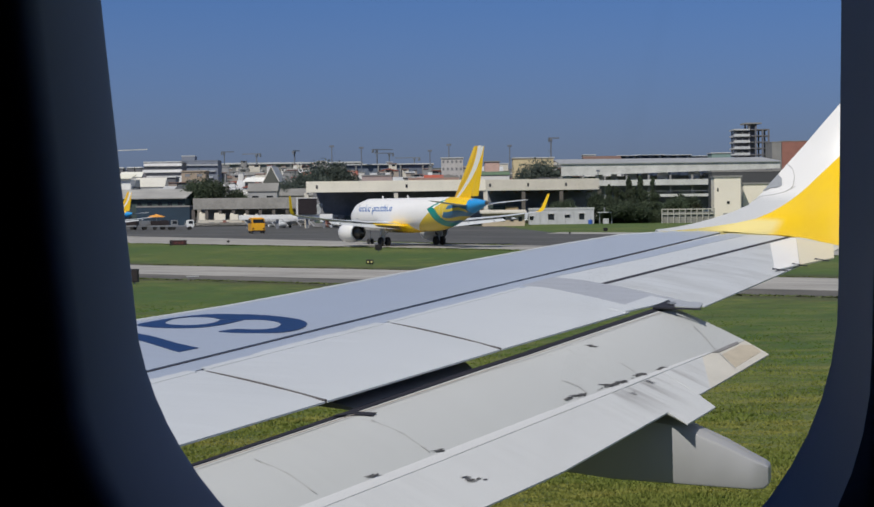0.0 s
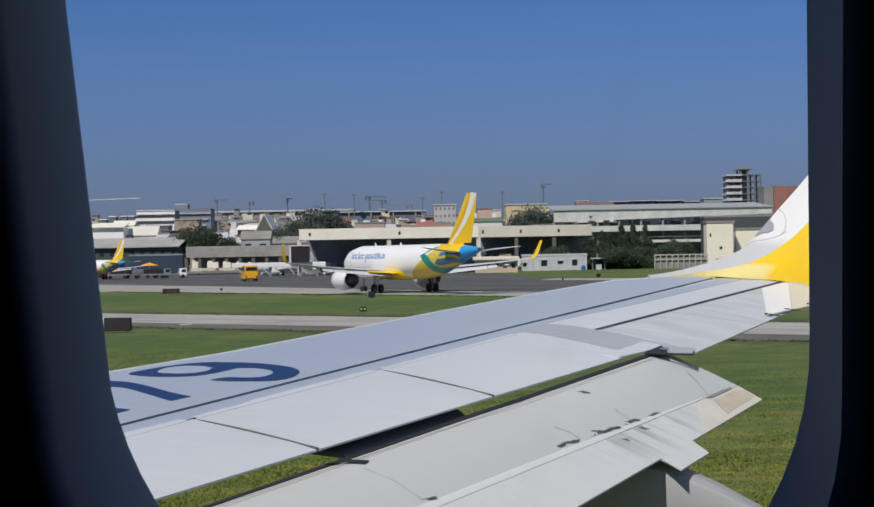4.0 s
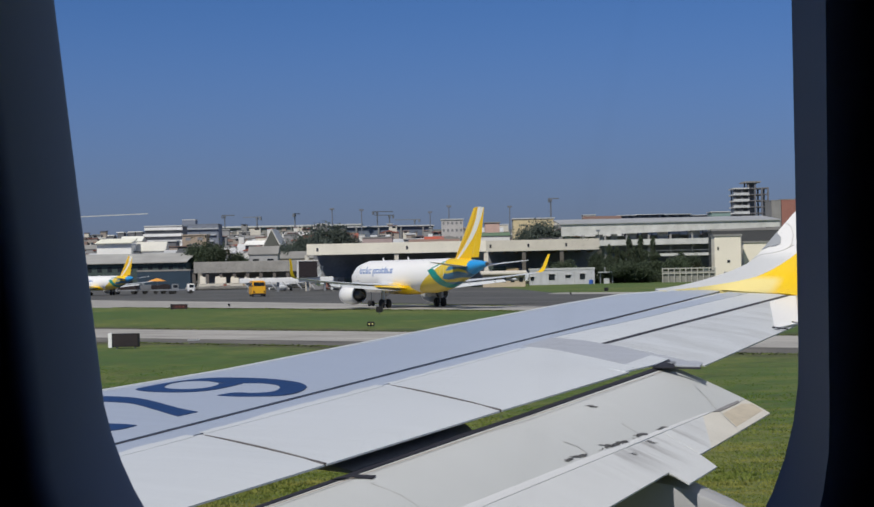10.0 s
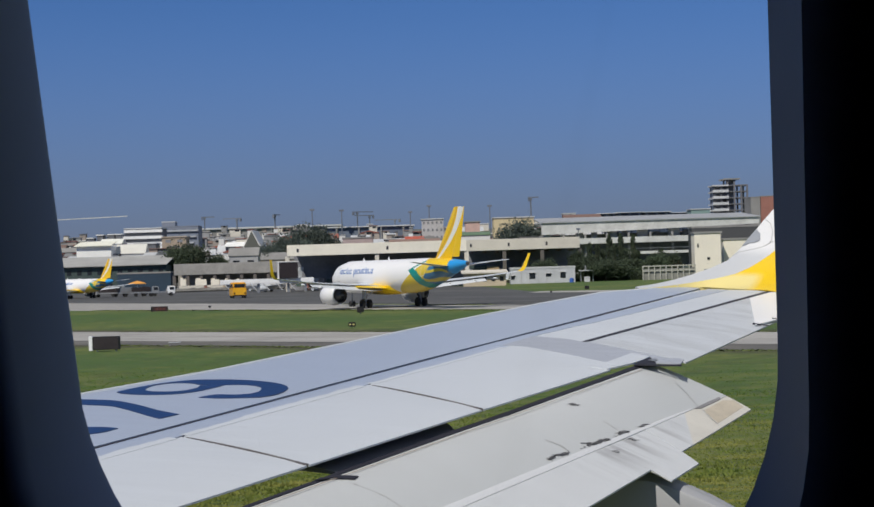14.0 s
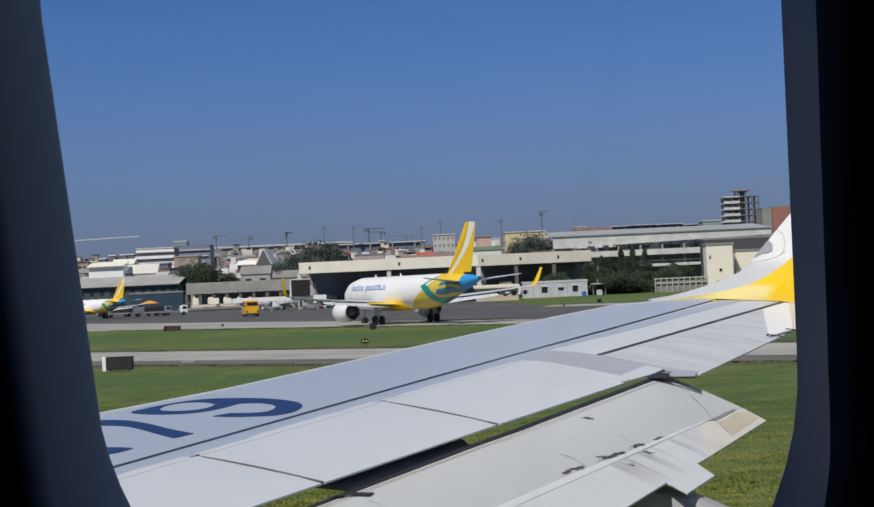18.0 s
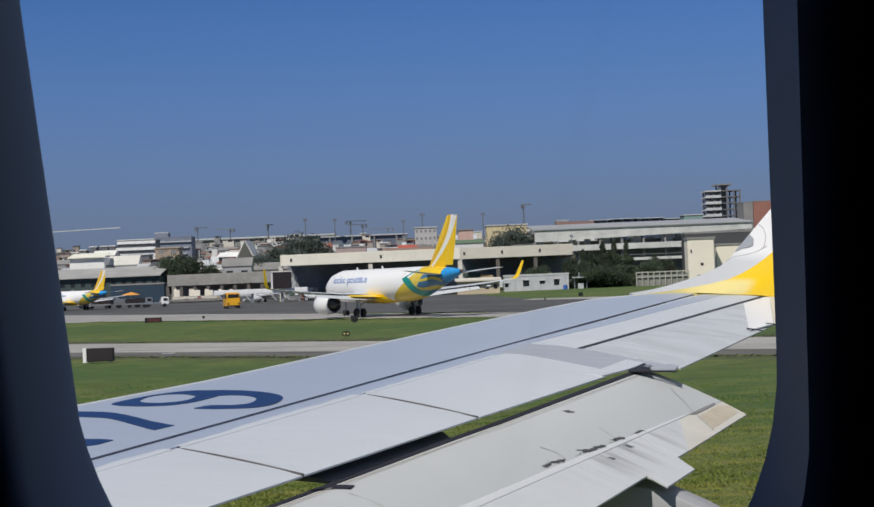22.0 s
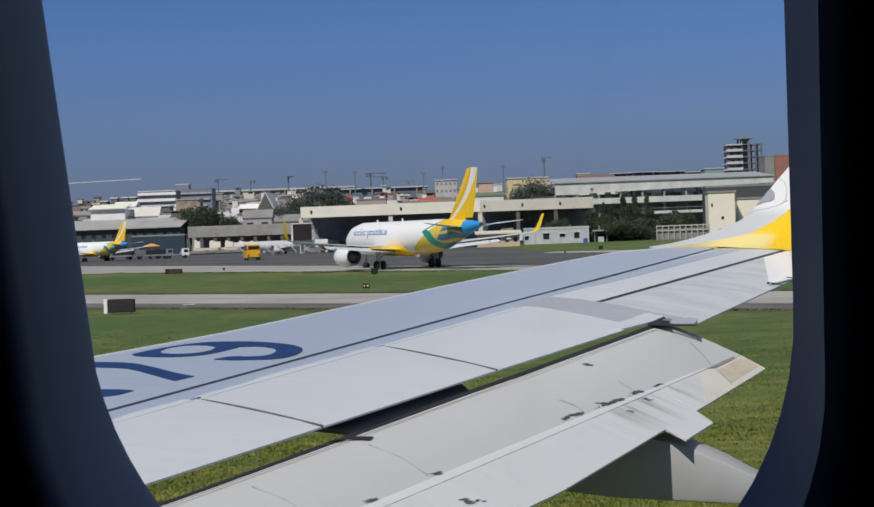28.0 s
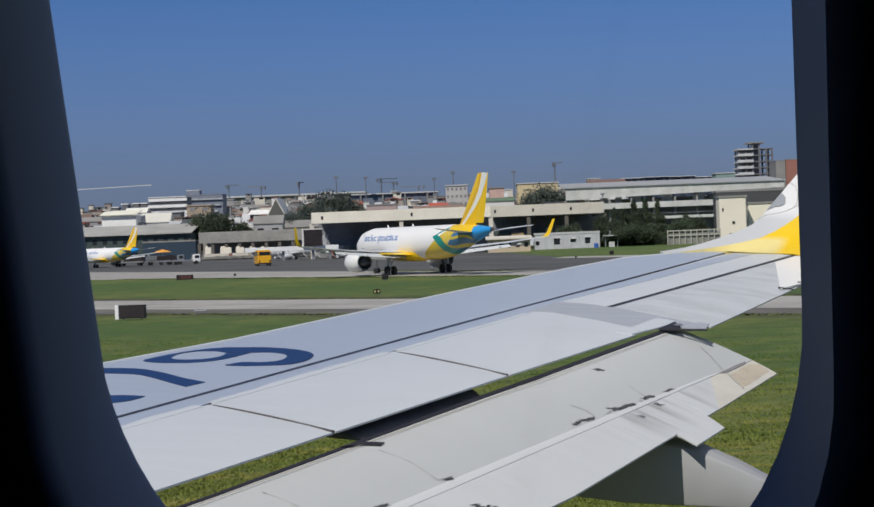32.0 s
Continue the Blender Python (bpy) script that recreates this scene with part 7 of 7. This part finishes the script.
# ---- standing grass near the wing ----
def grass_tufts():
    r = np.random.RandomState(5)
    n = 120000
    y = 24 + 62 * r.rand(n) ** 2.0
    x = y * (-0.24 + 0.50 * r.rand(n))
    d = (x * 0.632 + y * 0.775) / 74.0
    keep = r.rand(n) > np.clip(d, 0, 1) ** 1.1
    x, y = x[keep], y[keep]
    n = len(x)
    h = (0.03 + 0.055 * r.rand(n)) * np.clip(1.25 - d[keep], 0.25, 1.0) * (0.8 + 0.4 * np.sin(x * 1.3) * np.sin(y * 0.9))
    verts = np.zeros((n, 3, 3, 3))
    for k in range(3):
        a = r.rand(n) * 2 * np.pi
        w = 0.02 + 0.03 * r.rand(n)
        lean = h * (0.3 + 0.6 * r.rand(n))
        b = r.rand(n) * 2 * np.pi
        ox, oy = x + 0.06 * np.cos(b), y + 0.06 * np.sin(b)
        verts[:, k, 0] = np.stack([ox - w * np.cos(a), oy - w * np.sin(a), np.full(n, -0.01)], 1)
        verts[:, k, 1] = np.stack([ox + w * np.cos(a), oy + w * np.sin(a), np.full(n, -0.01)], 1)
        verts[:, k, 2] = np.stack([ox + lean * np.cos(b), oy + lean * np.sin(b), h], 1)
    me = bpy.data.meshes.new("grass_tufts")
    m = n * 3
    me.from_pydata(verts.reshape(-1, 3).tolist(), [], [(3 * i, 3 * i + 1, 3 * i + 2) for i in range(m)])
    nd = Nodes("grass blades")
    isl = nd.add("ShaderNodeNewGeometry").outputs["Random Per Island"]
    c = nd.mix(isl, (0.120, 0.210, 0.030), (0.265, 0.300, 0.064))
    drift = nd.add("ShaderNodeMapping", nd.obj())
    drift.inputs["Scale"].default_value = (0.55, 1.5, 1)
    tone = nd.mix(nd.ramp(nd.noise(0.9, 6, 0.65, drift.outputs[0]), 0.42, 0.58), c, (0.135, 0.262, 0.036))
    nd.set(Base_Color=nd.mix(nd.math("MULTIPLY", nd.math("MULTIPLY", nd.ramp(nd.noise(0.45, 6, 0.65, drift.outputs[0]), 0.47, 0.60), 0.8), nd.math("SUBTRACT", 1.0, nd.ramp(nd.add("ShaderNodeVectorMath", nd.obj(), (0, 15, 0), operation="DISTANCE").outputs["Value"], 20, 50))), nd.mix(nd.math("MULTIPLY", nd.math("SUBTRACT", 1.0, nd.ramp(nd.add("ShaderNodeVectorMath", nd.obj(), (0, 15, 0), operation="DISTANCE").outputs["Value"], 18, 42)), 0.6), tone, (0.295, 0.300, 0.066)), (0.42, 0.385, 0.10)), Roughness=0.8)
    me.materials.append(let_through(nd.mat, 0.5))
    tagged(new("grass_tufts", me), "short green and straw-coloured grass blades", "grass", kind="stuff")


grass_tufts()


def edge_grass():
    """Ragged clumps of grass that creep over the paving edges."""
    r = np.random.RandomState(8)
    verts, faces = [], []
    for d0, a0, a1, n in ((75.5, -60, 90, 2600), (95.0, -60, 110, 2600)):
        a = a0 + (a1 - a0) * r.rand(n)
        d = d0 + r.normal(size=n) * 0.28
        for k in range(n):
            p = TN * d[k] + TW * a[k]
            for q in range(3):
                t, w, h = r.rand() * 6.28, 0.05 + 0.10 * r.rand(), 0.02 + 0.05 * r.rand()
                b = len(verts)
                ox, oy = p.x + 0.3 * r.normal(), p.y + 0.2 * r.normal()
                verts += [(ox - w * math.cos(t), oy - w * math.sin(t), 0.0), (ox + w * math.cos(t), oy + w * math.sin(t), 0.0), (ox + 0.1 * r.normal(), oy + 0.1 * r.normal(), h)]
                faces.append((b, b + 1, b + 2))
    for (x0, y0), (x1, y1), n in (((-46.8, 240.2), (6.8, 177.2), 2400), ((6.8, 177.2), (60.0, 114.5), 1600), ((-11.2, 231.7), (7.7, 200.0), 700)):
        along = Vector((x1 - x0, y1 - y0, 0))
        side = Vector((along.y, -along.x, 0)).normalized()
        for k in range(n):
            p = Vector((x0, y0, 0.015)) + along * r.rand() - side * (r.normal() * 0.55)
            t, w = r.rand() * 6.28, 0.15 + 0.45 * r.rand() ** 2
            b = len(verts)
            verts += [(p.x - w * math.cos(t), p.y - w * math.sin(t), 0.012), (p.x + w * math.cos(t), p.y + w * math.sin(t), 0.012), (p.x + 0.2 * r.normal(), p.y + 0.2 * r.normal(), 0.05 + 0.05 * r.rand())]
            faces.append((b, b + 1, b + 2))
    me = bpy.data.meshes.new("edge_grass")
    me.from_pydata(verts, [], faces)
    me.materials.append(plain("dark edge grass", (0.10, 0.135, 0.03), 0.9, big=0.5, small=6, vary=0.5))
    tagged(new("edge_grass", me), "ragged grass clumps along the taxiway edges", "grass", kind="stuff")


edge_grass()
